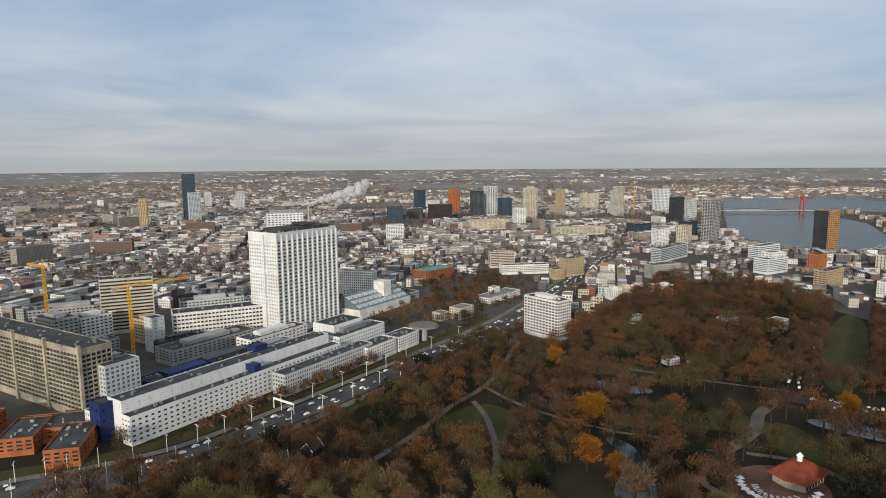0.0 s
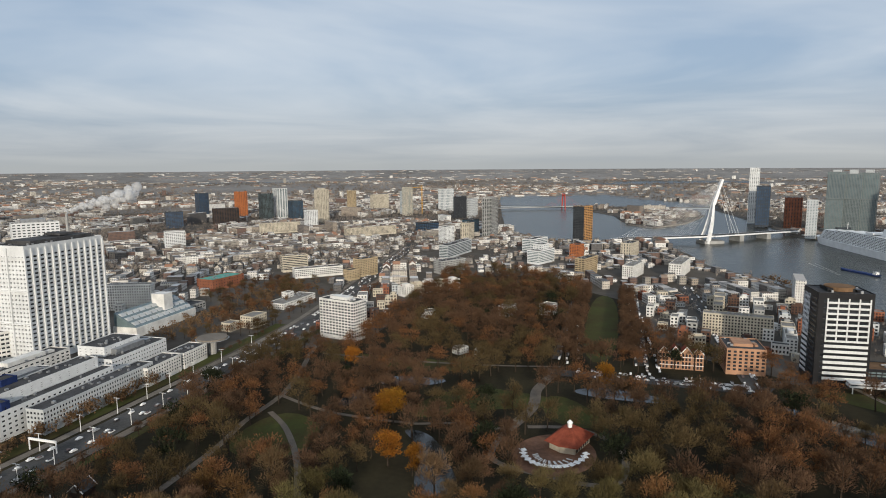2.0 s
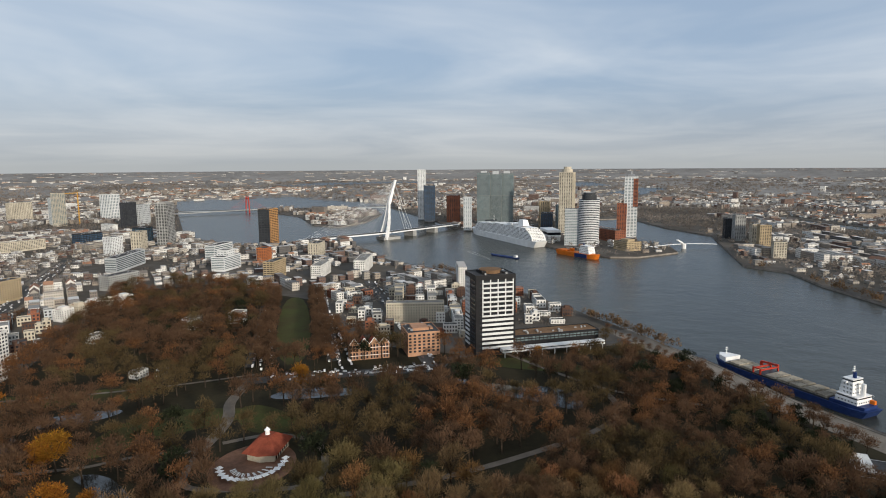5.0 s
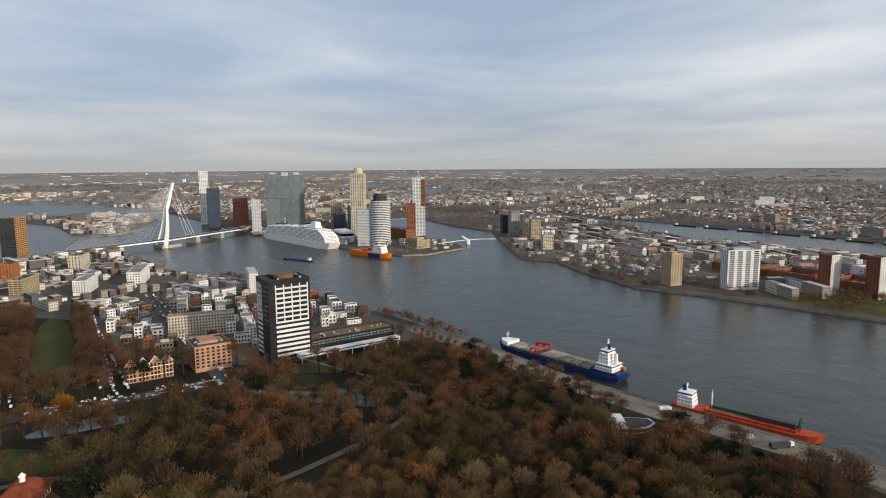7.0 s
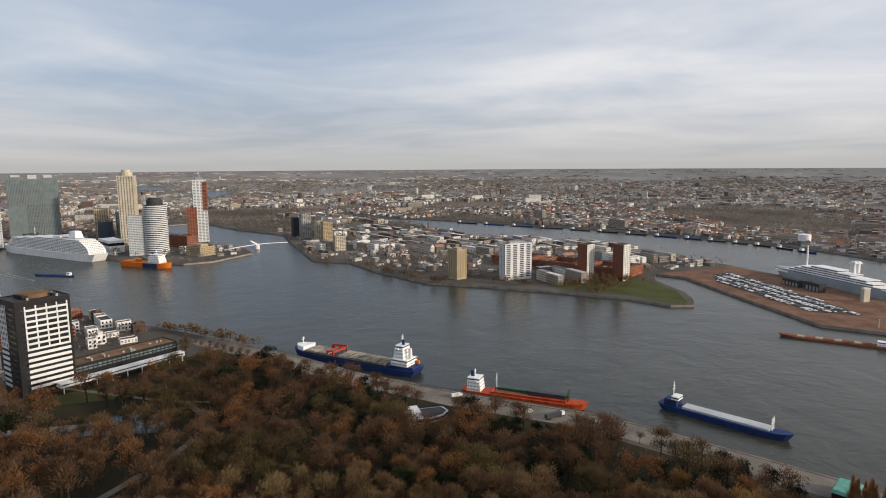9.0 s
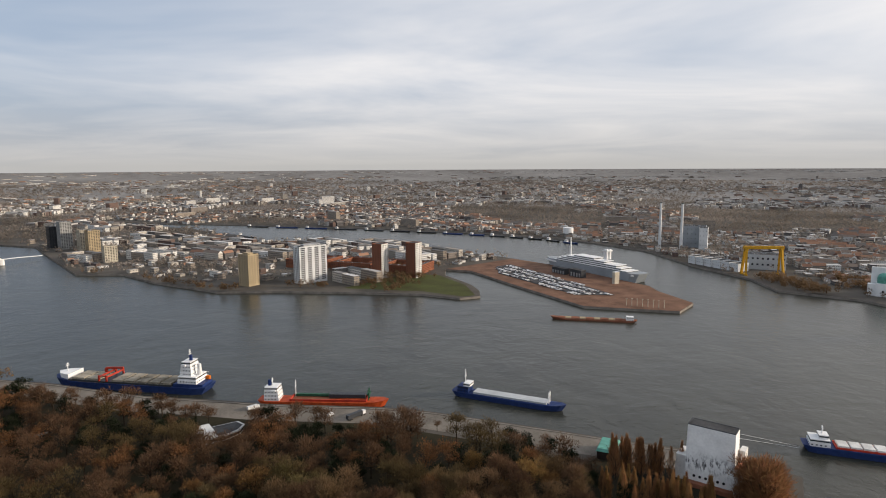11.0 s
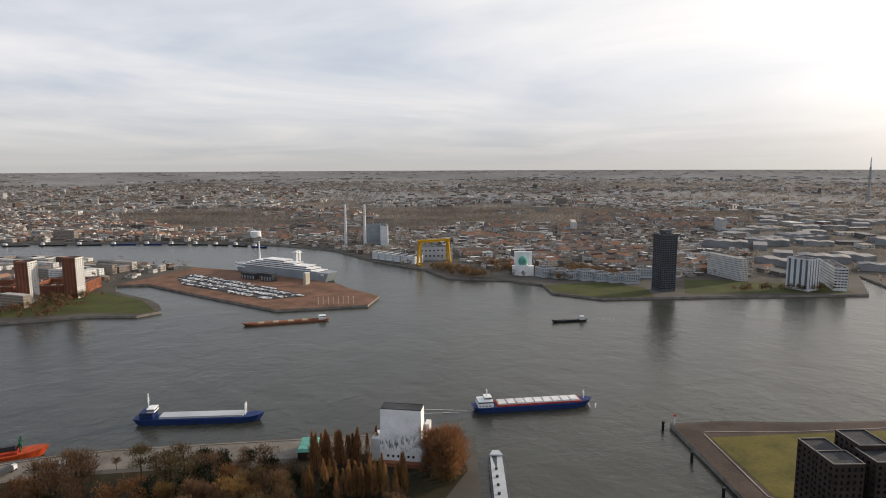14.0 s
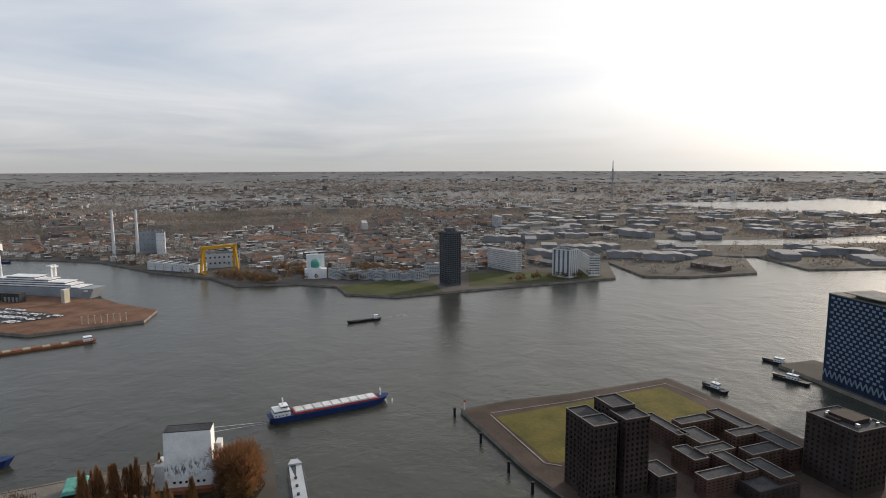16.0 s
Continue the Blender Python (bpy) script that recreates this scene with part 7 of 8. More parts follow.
def street_cars():
    """Parked and moving cars on the avenue and the square at its foot."""
    out = []
    for (ax, ay), (bx, by), side in (((328, 430), (490, 664), 4.6), ((328, 430), (490, 664), -4.6), ((269, 472), (431, 706), 2.6), ((372, 352), (470, 500), 4.4), ((372, 352), (470, 500), -4.4)):
        L = math.dist((ax, ay), (bx, by))
        dx, dy = (bx - ax) / L, (by - ay) / L
        for k in range(int(L / 6.2)):
            if rng.random() < 0.7:
                out.append((ax + dx * k * 6.2 + dy * side, ay + dy * k * 6.2 - dx * side, math.atan2(dy, dx)))
    for k in range(38):
        t, q = rng.random(), float(rng.choice([-9, -4, 2, 8]))
        out.append((262 + 112 * t + q * 0.6, 436 - 80 * t + q * 0.8, math.atan2(-0.58, 0.81) + (1.57 if abs(q) > 5 else 0)))
    cars_in("street_cars", out, "parked and moving cars on the avenue and its square")


street_cars()


def liner_dock():
    """Dark gangway sheds and pale posts on the quay beside the liner."""
    for x, y, w, d, h in ((893, -432, 30, 9, 9), (858, -444, 26, 10, 11), (790, -470, 5, 9, 17)):
        th = thing("gangway_shed", x, y, LAND_Z + 0.1, 16, "dark grey gangway shed beside the liner" if h < 15 else "pale upright gangway tower beside the liner", "gangway shed", "gangway sheds")
        bm = bmesh.new()
        box(bm, -w / 2, -d / 2, 0, w / 2, d / 2, h)
        wl = part("wall", bm, DARK if h < 15 else CREAM, th)
        bm = bmesh.new()
        box(bm, -w / 2 - 0.3, -d / 2 - 0.3, h, w / 2 + 0.3, d / 2 + 0.3, h + 0.5)
        part("roof", bm, ROOF if h < 15 else WHITE, th)
        for k in range(int(w / 6)):
            bm = bmesh.new()
            box(bm, -w / 2 + 1.5 + k * 6, d / 2, 0.6, -w / 2 + 5 + k * 6, d / 2 + 0.08, h * 0.6)
            part("door", bm, METAL, wl)
    for k in range(8):
        t = k / 7
        th = thing("light_post", 661 - 26 * t, -409 - 35 * t, LAND_Z + 0.1, 0, "pale slender lamp post on the brick quay", "lamp post", "quay lamp posts")
        bm = bmesh.new()
        prism(bm, ring(6, 0.45), 0, 9, top=0.6)
        part("pole", bm, CREAM, th)
        bm = bmesh.new()
        box(bm, -0.4, -1.2, 9, 0.4, 1.2, 9.3)
        part("lamp_head", bm, CREAM, th)


liner_dock()


def silo():
    th = thing("ventilation_building", 271.5, -224, LAND_Z, 218, "white rendered ventilation building with black stains", "ventilation building")
    FREE_DISCS.append((268, -222, 26))
    bm = bmesh.new()
    prism(bm, [(-12.6, -9), (12.6, -9), (12.6, 1), (-12.6, 1)], 0, 33, top=0.95)
    w = part("wall", bm, STAINED, th)
    bm = bmesh.new()
    for a, b, c, d in ((-12.0, -8.7, 12.0, -8.3), (-12.0, 0.3, 12.0, 0.7), (-12.0, -8.3, -11.6, 0.3), (11.6, -8.3, 12.0, 0.3)):
        box(bm, a, b, 32.9, c, d, 33.5)
    part("parapet", bm, DARK, th)
    bm = bmesh.new()
    box(bm, -11.6, -8.3, 32.9, 11.6, 0.3, 33.3)
    part("roof", bm, ROOF, th)
    bm = bmesh.new()
    box(bm, -18, -7, 0, -12.65, 5, 14)
    part("side_wing", bm, WHITE_RENDER, th)
    bm = bmesh.new()
    box(bm, 12.65, -10.5, 0, 18, -1, 15.5)
    part("side_wing", bm, WHITE_RENDER, th)
    bm = bmesh.new()
    box(bm, 12.65, -10.5, 15.5, 18, -1, 16)
    part("wing_roof", bm, BRICK, th, "rust-brown flat wing roof")
    bm = bmesh.new()
    box(bm, 12.65, -0.95, 0, 15.5, 6, 22)
    part("stair_tower", bm, WHITE_RENDER, th)
    for i in range(6):
        bm = bmesh.new()
        m = Matrix.Translation((-7.5 + i * 3.0, -9.02, 5)) @ Matrix.Rotation(radians(90), 4, "X")
        bmesh.ops.create_cone(bm, cap_ends=True, segments=14, radius1=0.75, radius2=0.75, depth=0.4, matrix=m)
        part("porthole", bm, BLACK, w)
    bm = bmesh.new()
    box(bm, -12.5, -13, 0, 12.5, -9.3, 2.4)
    part("plinth", bm, BRICK, th)


silo()


def green_roof_house():
    th = thing("quay_building", 316, -186, LAND_Z, -40, "dark low building with a turquoise roof", "quay building")
    FREE_DISCS.append((316, -186, 14))
    flat_house(th, "wall", -9, -5, 9, 5, 0, 5, DARKBRICK)
    bm = bmesh.new()
    prism(bm, [(-9.6, -5.6), (9.6, -5.6), (9.6, 5.6), (-9.6, 5.6)], 5, 6.4, top=0.85)
    part("roof", bm, TEAL, th, "turquoise sheet roof")
    th = thing("truck", 411, -47, LAND_Z, -55, "dark articulated truck parked on the quay", "truck")
    bm = bmesh.new()
    box(bm, -8, -1.3, 1.1, 5, 1.3, 3.9)
    part("trailer", bm, DARK, th)
    bm = bmesh.new()
    box(bm, 5.5, -1.2, 0.8, 8, 1.2, 3.4)
    part("cab", bm, WHITE, th)
    for x in (-6, -4.6, 4, 7):
        for s in (-1, 1):
            bm = bmesh.new()
            bmesh.ops.create_cone(bm, cap_ends=True, segments=12, radius1=0.5, radius2=0.5, depth=0.4, matrix=Matrix.Translation((x, s * 1.15, 0.5)) @ Matrix.Rotation(radians(90), 4, "X"))
            part("wheel", bm, BLACK, th)
    for x, y, l in ((446, 22, 9), (418, -30, 5)):
        th = thing("van", x, y, LAND_Z, -60, "white van parked on the quay", "van")
        bm = bmesh.new()
        box(bm, -l / 2, -1.1, 0.5, l / 2 - 1.4, 1.1, 2.8)
        prism(bm, [(l / 2 - 1.4, -1.1), (l / 2, -1.1), (l / 2, 1.1), (l / 2 - 1.4, 1.1)], 0.5, 2.2, top=0.8)
        part("body", bm, WHITE, th)
        for a in (-l / 3, l / 3):
            for s in (-1, 1):
                bm = bmesh.new()
                bmesh.ops.create_cone(bm, cap_ends=True, segments=12, radius1=0.42, radius2=0.42, depth=0.3, matrix=Matrix.Translation((a, s * 1.0, 0.42)) @ Matrix.Rotation(radians(90), 4, "X"))
                part("wheel", bm, BLACK, th)


green_roof_house()


def power_station():
    for x, y in ((1121, -767), (1083, -791)):
        th = thing("chimney", x, y, LAND_Z, 0, "tall white power-station chimney with grey foot", "chimney", "twin chimneys")
        bm = bmesh.new()
        prism(bm, ring(14, 3.2), 0, 92, top=0.7)
        part("shaft", bm, WHITE, th)
        bm = bmesh.new()
        prism(bm, ring(14, 2.5), 92, 93.5)
        part("rim", bm, DARK, th)
        FREE_DISCS.append((x, y, 14))
    block("boiler_house", "tall blue-grey clad boiler house of the power station", 1108, -840, 50, 46, 36, 44, 4, (6, 4), (0.12, 0.2), SHIPGREY, category="power station", single=False)
    block("boiler_house", "white boiler house block", 1075, -838, 50, 16, 34, 43, 4, (3, 4), (0.1, 0.2), WHITE, category="power station", single=False)
    for i in range(6):
        t = i / 5
        block("dock_shed", "low white storage tank shed on the dock", 920 - 90 * t, -705 - 12 * t, 10, 15, 24, 13, 2, (3, 5), (0.3, 0.2), WHITE, category="shed", single=False, group="dock sheds")
    block("workshop", "big grey dock workshop with bright front", 840, -775, 50, 60, 36, 24, 2, (8, 5), (0.4, 0.3), LIGHTGREY, category="workshop", single=False)
    # yellow gantry crane
    th = thing("gantry_crane", 790, -725, LAND_Z, 70, "yellow-orange portal gantry crane on the dock", "crane")
    FREE_DISCS.append((790, -725, 30))
    bm = bmesh.new()
    for s in (-1, 1):
        box(bm, s * 26 - 2.2, -4, 38, s * 26 + 2.2, 4, 45)
    beam(bm, (-30, 0, 43), (30, 0, 43), 5, 4.5)
    part("girder", bm, YELLOW_PAINT, th)
    for s in (-1, 1):
        bm = bmesh.new()
        for q in (-1, 1):
            beam(bm, (s * 26, q * 3, 40), (s * 26 + s * 2, q * 9, 0), 3.0)
        box(bm, s * 27 - 1.5, -10, 0, s * 27 + 1.5, 10, 2)
        part("leg", bm, YELLOW_PAINT, th)


power_station()


def tunnel_house():
    th = thing("tunnel_building", 617, -757, LAND_Z, 219, "white tunnel ventilation building with a green copper dome", "tunnel building")
    FREE_DISCS.append((617, -757, 30))
    bm = bmesh.new()
    prism(bm, [(-8, -8), (8, -8), (8, 8), (-8, 8)], 0, 17)
    prism(bm, [(-17, -5), (-8.05, -5), (-8.05, 6), (-17, 6)], 0, 15)
    prism(bm, [(8.05, -5), (17, -5), (17, 6), (8.05, 6)], 0, 15)
    box(bm, -14, 9, 0, 14, 13, 36)
    part("wall", bm, STEEL_WHITE, th)
    bm = bmesh.new()
    bmesh.ops.create_uvsphere(bm, u_segments=16, v_segments=8, radius=7.2, matrix=Matrix.Translation((0, 0, 23)))
    prism(bm, ring(16, 7), 17, 23)
    part("dome", bm, TEAL, th, "green copper dome")
    bm = bmesh.new()
    box(bm, -1.2, -8.1, 5, 1.2, -7.9, 8)
    part("window", bm, GLASS, th)


tunnel_house()


SHEDWALL = mat("shed_wall", (0.26, 0.26, 0.26), 0.7, var=0.3, scale=0.02, fine=0.3)


def south_bank():
    for i in range(7):
        t = i / 6
        block("terrace_flats", "stepped white terrace flats along the river", 585 - 120 * t, -772 - 45 * t, -20 - 10 * t, 22, 22, 15 - (i % 3) * 2, 5, (7, 6), (0.7, 0.5), LIGHTGREY, category="flats", single=False, group="terrace flats")
    # slab behind the white tower
    block("office_slab", "white stepped office slab on the river point", 250, -1000, 118, 80, 16, 32, 7, (20, 4), (0.8, 0.4), WHITE_RENDER, category="office", single=False)
    block("villa_office", "round-fronted pale glass office in a lawn", 470, -880, 40, 34, 22, 14, 4, (8, 5), (0.7, 0.5), LIGHTGREY, GREENGLASS, category="office", single=False)
    # sheds of the western docks
    rows, az = [], None
    for k in range(420):
        a, d = radians(rng.uniform(158, 194)), rng.uniform(1180, 3000)
        rows.append((d * math.sin(a), d * math.cos(a), rng.uniform(30, 95), rng.uniform(18, 45), rng.uniform(6, 13), rng.choice([20, 110, 65, 155]), LAND_Z))
    b = np.array(rows)
    ok = shore_clear(b[:, 0], b[:, 1], 26)
    for x, y, w, d, h, yaw, z in b[ok][:130]:
        bm = bmesh.new()
        box(bm, -w / 2, -d / 2, 0, w / 2, d / 2, h, 0)
        n = max(1, int(w / 26))
        for i in range(n):
            x0, x1 = -w / 2 + i * w / n, -w / 2 + (i + 1) * w / n
            v = [bm.verts.new(p) for p in ((x0, -d / 2 - .3, h + .02), (x1, -d / 2 - .3, h + .02), (x1, d / 2 + .3, h + .02), (x0, d / 2 + .3, h + .02), ((x0 + x1) / 2, -d / 2 - .3, h + 2.2), ((x0 + x1) / 2, d / 2 + .3, h + 2.2))]
            for f in ((0, 4, 5, 3), (4, 1, 2, 5), (0, 1, 4), (2, 3, 5)):
                bm.faces.new([v[k] for k in f]).material_index = 1
        for v, c in zip(bm.verts, warp([(pose(x, y, z, 0, 0, yaw) @ v.co)[:] for v in bm.verts])):
            v.co = c
        tagged(link("dock_shed", bm, [SHEDWALL, SHEDROOF]), label="large grey dock shed with a low ridged roof", category="shed", group="dock sheds")
        FREE_DISCS.append((x, y, max(w, d) * 0.5))
    # transmitter tower
    th = thing("radio_tower", 722, -3363, LAND_Z, 0, "tall slender radio tower in the distance", "radio tower")
    for r0, r1, z0, z1, top, m_ in ((7, 0, 0, 110, 0.6, GREY), (9, 0, 104, 112, 1.0, GREY), (6, 0, 112, 160, 0.6, GREY), (3.6, 0, 160, 202, 0.5, STEEL_WHITE)):
        bm = bmesh.new()
        prism(bm, ring(12, r0), z0, z1, top=top)
        w = warp([(v.co.x + 722, v.co.y - 3363, v.co.z + LAND_Z) for v in bm.verts])
        for v, c in zip(bm.verts, w):
            v.co = Vector(c) - Vector((722, -3363, LAND_Z))
        part("shaft" if z0 == 0 else "platform" if r0 == 9 else "antenna", bm, m_, th)


south_bank()


# ---- dock pier with dark brick blocks and the chequered tower ----
def muller():
    P = 48.0
    sheet("pier_ground", [(182, -383), (160, -412), (123, -447), (63, -517), (43, -502), (-35, -431), (-150, -328), (10, -228), (85, -302), (114, -322)], PIERPAVE, LAND_Z + 0.05, "dark brick paved dock pier with quay walk", "pavement")
    sheet("lawn", [(157, -382), (118, -430), (64, -496), (44, -480), (22, -459), (43, -413), (66, -384), (98, -337), (103, -335)], DOCKGRASS, LAND_Z + 0.12, "yellow-green lawn on the dock pier", "grass")
    ribbon("kerb", [(163, -387), (119, -434), (62, -505), (30, -482)], 1.0, QUAY, "pale stone edge round the pier lawn", "kerb", LAND_Z + 0.3)
    ribbon("kerb", [(162, -384), (106, -333), (96, -334)], 1.0, QUAY, "pale stone edge round the pier lawn", "kerb", LAND_Z + 0.3)
    for x, y, w, d, h, b in ((80, -318, 13, 15, 42, (4, 4)), (67, -331, 14, 17, 46, (4, 5)), (57, -322, 15, 14, 44, (5, 4)), (70, -308, 14, 13, 43, (5, 4)), (43, -330, 12, 16, 13, (3, 4))):
        block("dark_tower", "dark brown brick tower with recessed balconies", x, y, P, w, d, h, max(3, int(h / 3.1)), b, (0.45, 0.55), DARKBRICK, recess=0.8, category="tower", limit=60, group="dark brick blocks", edge=QUAY)
    # ring blocks round courtyards
    for x, y, w, d, h in ((48, -392, 8, 34, 13), (33, -408, 26, 9, 13), (28, -384, 14, 20, 13), (12, -420, 10, 30, 13), (2, -404, 26, 9, 13), (18, -372, 22, 9, 12), (8, -360, 9, 26, 12), (-6, -384, 24, 10, 12), (-14, -398, 10, 26, 13), (30, -362, 10, 18, 11), (14, -344, 24, 9, 11), (-10, -362, 10, 22, 11)):
        block("courtyard_block", "brown brick courtyard housing with a flat roof", x, y, P, w, d, h, 4, (max(2, int(w / 3)), max(2, int(d / 3))), (0.45, 0.5), COURTBRICK, category="housing", limit=60, group="courtyard blocks", roof=ROOF, edge=QUAY)
    block("dark_tower", "dark brown brick tower with grid windows and grey roof", -46, -388, P, 24, 30, 36, 11, (7, 9), (0.45, 0.5), DARKBRICK, recess=0.6, category="tower", limit=180, plant=2, group="dark brick blocks", edge=QUAY)
    block("courtyard_block", "low brown brick block with a pale roof edge", -10, -352, P, 28, 14, 8, 2, (8, 4), (0.4, 0.5), DARKBRICK, category="housing", group="courtyard blocks")
    # quay furniture: bollard posts, mooring dolphins
    for x, y in ((183, -379), (150, -350), (120, -322), (100, -306)):
        th = thing("mooring_post", x + 3, y + 3, -2, 0, "dark timber mooring post beside the quay", "mooring post", "mooring posts")
        bm = bmesh.new()
        prism(bm, ring(8, 0.9), 0, 8)
        prism(bm, ring(8, 1.1), 8, 8.6)
        part("pile", bm, BLACK, th)
    th = thing("beacon", 182, -384, LAND_Z, 0, "small white harbour light on a post", "beacon")
    bm = bmesh.new()
    prism(bm, ring(8, 0.35), 0, 6)
    part("post", bm, STEEL_WHITE, th)
    bm = bmesh.new()
    prism(bm, ring(8, 0.9), 6, 7.4)
    part("lamp", bm, RED_PAINT, th)
    # chequered college tower
    th = thing("chequered_tower", -79, -561, LAND_Z, 130, "tall blue and silver chequered building leaning outward", "tower")
    W, D, Hh = 56.0, 30.0, 71.0
    bm = bmesh.new()
    prism(bm, [(-W / 2, -D / 2), (W / 2, -D / 2), (W / 2, D / 2), (-W / 2, D / 2)], 0, Hh, top=1.0, shift=(0, 0))
    body = part("body", bm, CHEQUER_BLUE, th)
    tile = bmesh.new()
    s = 1.45
    box(tile, -s, -0.14, -s * 0.62, s, 0.0, s * 0.62)
    me = bpy.data.meshes.new("panel")
    tile.to_mesh(me)
    tile.free()
    me.materials.append(CHEQUER_SILVER)
    nx, nz = 10, 20
    for face in (0, 1):
        ln, off, turn = ((W, D / 2, 0), (D, W / 2, 270))[face]
        n_ = int(nx * ln / W)
        for j in range(nz):
            for i in range(n_):
                x = -ln / 2 + (i + 0.25 + 0.5 * (j % 2)) * ln / n_
                if abs(x) > ln / 2 - s:
                    continue
                o = new("panel", me)
                o.parent = body
                o.matrix_local = Matrix.Rotation(radians(turn), 4, "Z") @ Matrix.Translation((x, -off - 0.01, 12.5 + j * 2.95))
    # zigzag silver band near the foot
    bm = bmesh.new()
    k = 12
    for i in range(k):
        x0, x1 = -W / 2 + i * W / k, -W / 2 + (i + 1) * W / k
        beam(bm, (x0, -D / 2 - 0.25, 4), ((x0 + x1) / 2, -D / 2 - 0.25, 10), 0.8)
        beam(bm, ((x0 + x1) / 2, -D / 2 - 0.25, 10), (x1, -D / 2 - 0.25, 4), 0.8)
    part("zigzag_band", bm, CHEQUER_SILVER, th)
    bm = bmesh.new()
    box(bm, -W / 2 - 0.3, -D / 2 - 0.3, Hh, W / 2 + 0.3, D / 2 + 0.3, Hh + 0.8)
    box(bm, -10, -8, Hh + 0.8, 16, 10, Hh + 3.6)
    box(bm, -14, -16, Hh + 3.6, 20, 12, Hh + 4.2)
    part("roof", bm, ROOFLIGHT, th)


CHEQUER_BLUE = mat("chequer_blue", (0.022, 0.036, 0.07), 0.4, var=0.2, scale=0.1)
CHEQUER_SILVER = mat("chequer_silver", (0.27, 0.34, 0.41), 0.4, 0.3, var=0.15, scale=0.2)
muller()

def brick_courts():
    """Red brick perimeter housing round courtyards behind the twin brick towers."""
    ux, uy, yaw = 0.593, 0.805, 53.6
    for cx, cy in ((1034, -131), (984, -199), (1087, -59)):
        KEEP.append([(cx + a * ux + b * uy, cy + a * uy - b * ux) for a, b in ((-45, -38), (45, -38), (45, 38), (-45, 38))])
        for a, b, w, d in ((0, -28, 74, 10), (0, 28, 74, 10), (-32, 0, 10, 45.8), (32, 0, 10, 45.8)):
            block("brick_terrace", "long red brick terrace round a courtyard", cx + a * ux + b * uy, cy + a * uy - b * ux, yaw, w, d, 14.5, 4, (max(3, int(w / 4)), max(3, int(d / 4))), (0.5, 0.45), REDBRICK,
                  single=False, category="housing", group="brick terraces", roof=ROOF)


brick_courts()

# ---- larger buildings of the near town ----
def town_blocks():
    S = dict(single=False)
    B = block
    B("office_block", "green-glazed office with white floor bands", 575, 1100, 30, 62, 20, 27, 7, (1, 1), (0.97, 0.55), WHITE, GREENGLASS, category="office", **S)
    B("office_block", "white stepped office building", 518, 968, 30, 52, 24, 24, 7, (1, 1), (0.96, 0.5), WHITE, GREENGLASS, category="office", **S)
    B("office_block", "white stepped upper storeys of an office", 520, 972, 30, 24, 18, 33, 2, (4, 3), (0.6, 0.3), WHITE, GREENGLASS, foot=24, category="office", **S)
    B("apartment_block", "brown balcony slab of flats", 527, 835, 33, 48, 16, 28, 8, (10, 3), (0.85, 0.5), SAND, category="flats", recess=0.9, **S)
    B("apartment_block", "orange-yellow corner block of flats", 604, 990, 30, 22, 18, 26, 8, (5, 4), (0.6, 0.5), ORANGE, category="flats", **S)
    B("town_palace", "long white classical building with pale roof", 586, 796, 38, 60, 16, 20, 5, (18, 5), (0.5, 0.55), WHITE_RENDER, category="office", roof=ROOFLIGHT, **S)
    B("town_palace", "long white and brick riverside building", 662, 782, 40, 82, 18, 22, 5, (24, 5), (0.5, 0.55), WHITE_RENDER, category="office", roof=ROOFLIGHT, **S)
    B("warehouse", "cream ribbed warehouse block near the bridge", 714, 982, 36, 46, 20, 26, 4, (8, 4), (0.3, 0.7), CREAM, category="warehouse", **S)
    B("office_block", "long teal glass office row", 410, 1110, 45, 110, 18, 25, 7, (1, 1), (0.97, 0.55), LIGHTGREY, GREENGLASS, category="office", **S)
    B("office_block", "grey office block with window grid", 335, 935, 20, 52, 20, 21, 6, (16, 6), (0.6, 0.5), GREY, category="office", **S)
    B("apartment_block", "cream slab of flats with balcony bands", 98, 1036, 8, 42, 14, 27, 8, (1, 1), (0.95, 0.5), CREAM, category="flats", **S)
    B("school", "long low white school with flat roofs", 128, 975, 8, 76, 18, 15, 4, (24, 5), (0.7, 0.5), WHITE_RENDER, category="school", **S)
    B("apartment_block", "brown brick flats beside the main road", 200, 955, 30, 36, 18, 28, 9, (10, 5), (0.55, 0.5), SAND, category="flats", **S)
    B("apartment_block", "small brown brick block beside the main road", 172, 925, 30, 20, 14, 16, 5, (6, 4), (0.5, 0.5), SAND, category="flats", **S)
    B("office_block", "white office block in the middle of town", -113, 1435, 12, 40, 20, 36, 10, (10, 5), (0.7, 0.5), WHITE, category="office", **S)
    B("office_block", "dark blue office block near the steam", -148, 1890, 10, 46, 30, 48, 12, (8, 5), (0.8, 0.6), DARK, BLUEGLASS, category="office", **S)
    B("office_block", "dark purple-brown office block", -10, 1945, 10, 72, 30, 50, 12, (10, 5), (0.6, 0.6), DARKBRICK, category="office", **S)
    B("office_tower", "white slender office block", 216, 1756, 20, 32, 22, 50, 14, (6, 5), (0.5, 0.5), WHITE, category="tower", **S)
    B("apartment_block", "long pale slab of flats", 331, 1508, 16, 140, 14, 21, 6, (40, 4), (0.6, 0.5), CREAM, category="flats", **S)
    B("office_block", "black glass hall by the main road", 489, 1540, 20, 54, 30, 24, 5, (8, 5), (0.85, 0.7), BLACK, BLUEGLASS, category="office", **S)
    B("apartment_tower", "white ribbed tower by the main road", 460, 1306, 25, 30, 20, 36, 11, (7, 5), (0.5, 0.5), WHITE, category="tower", **S)
    B("apartment_block", "long pale stone block of flats", 123, 1656, 12, 104, 16, 27, 8, (30, 4), (0.5, 0.5), CREAM, category="flats", **S)
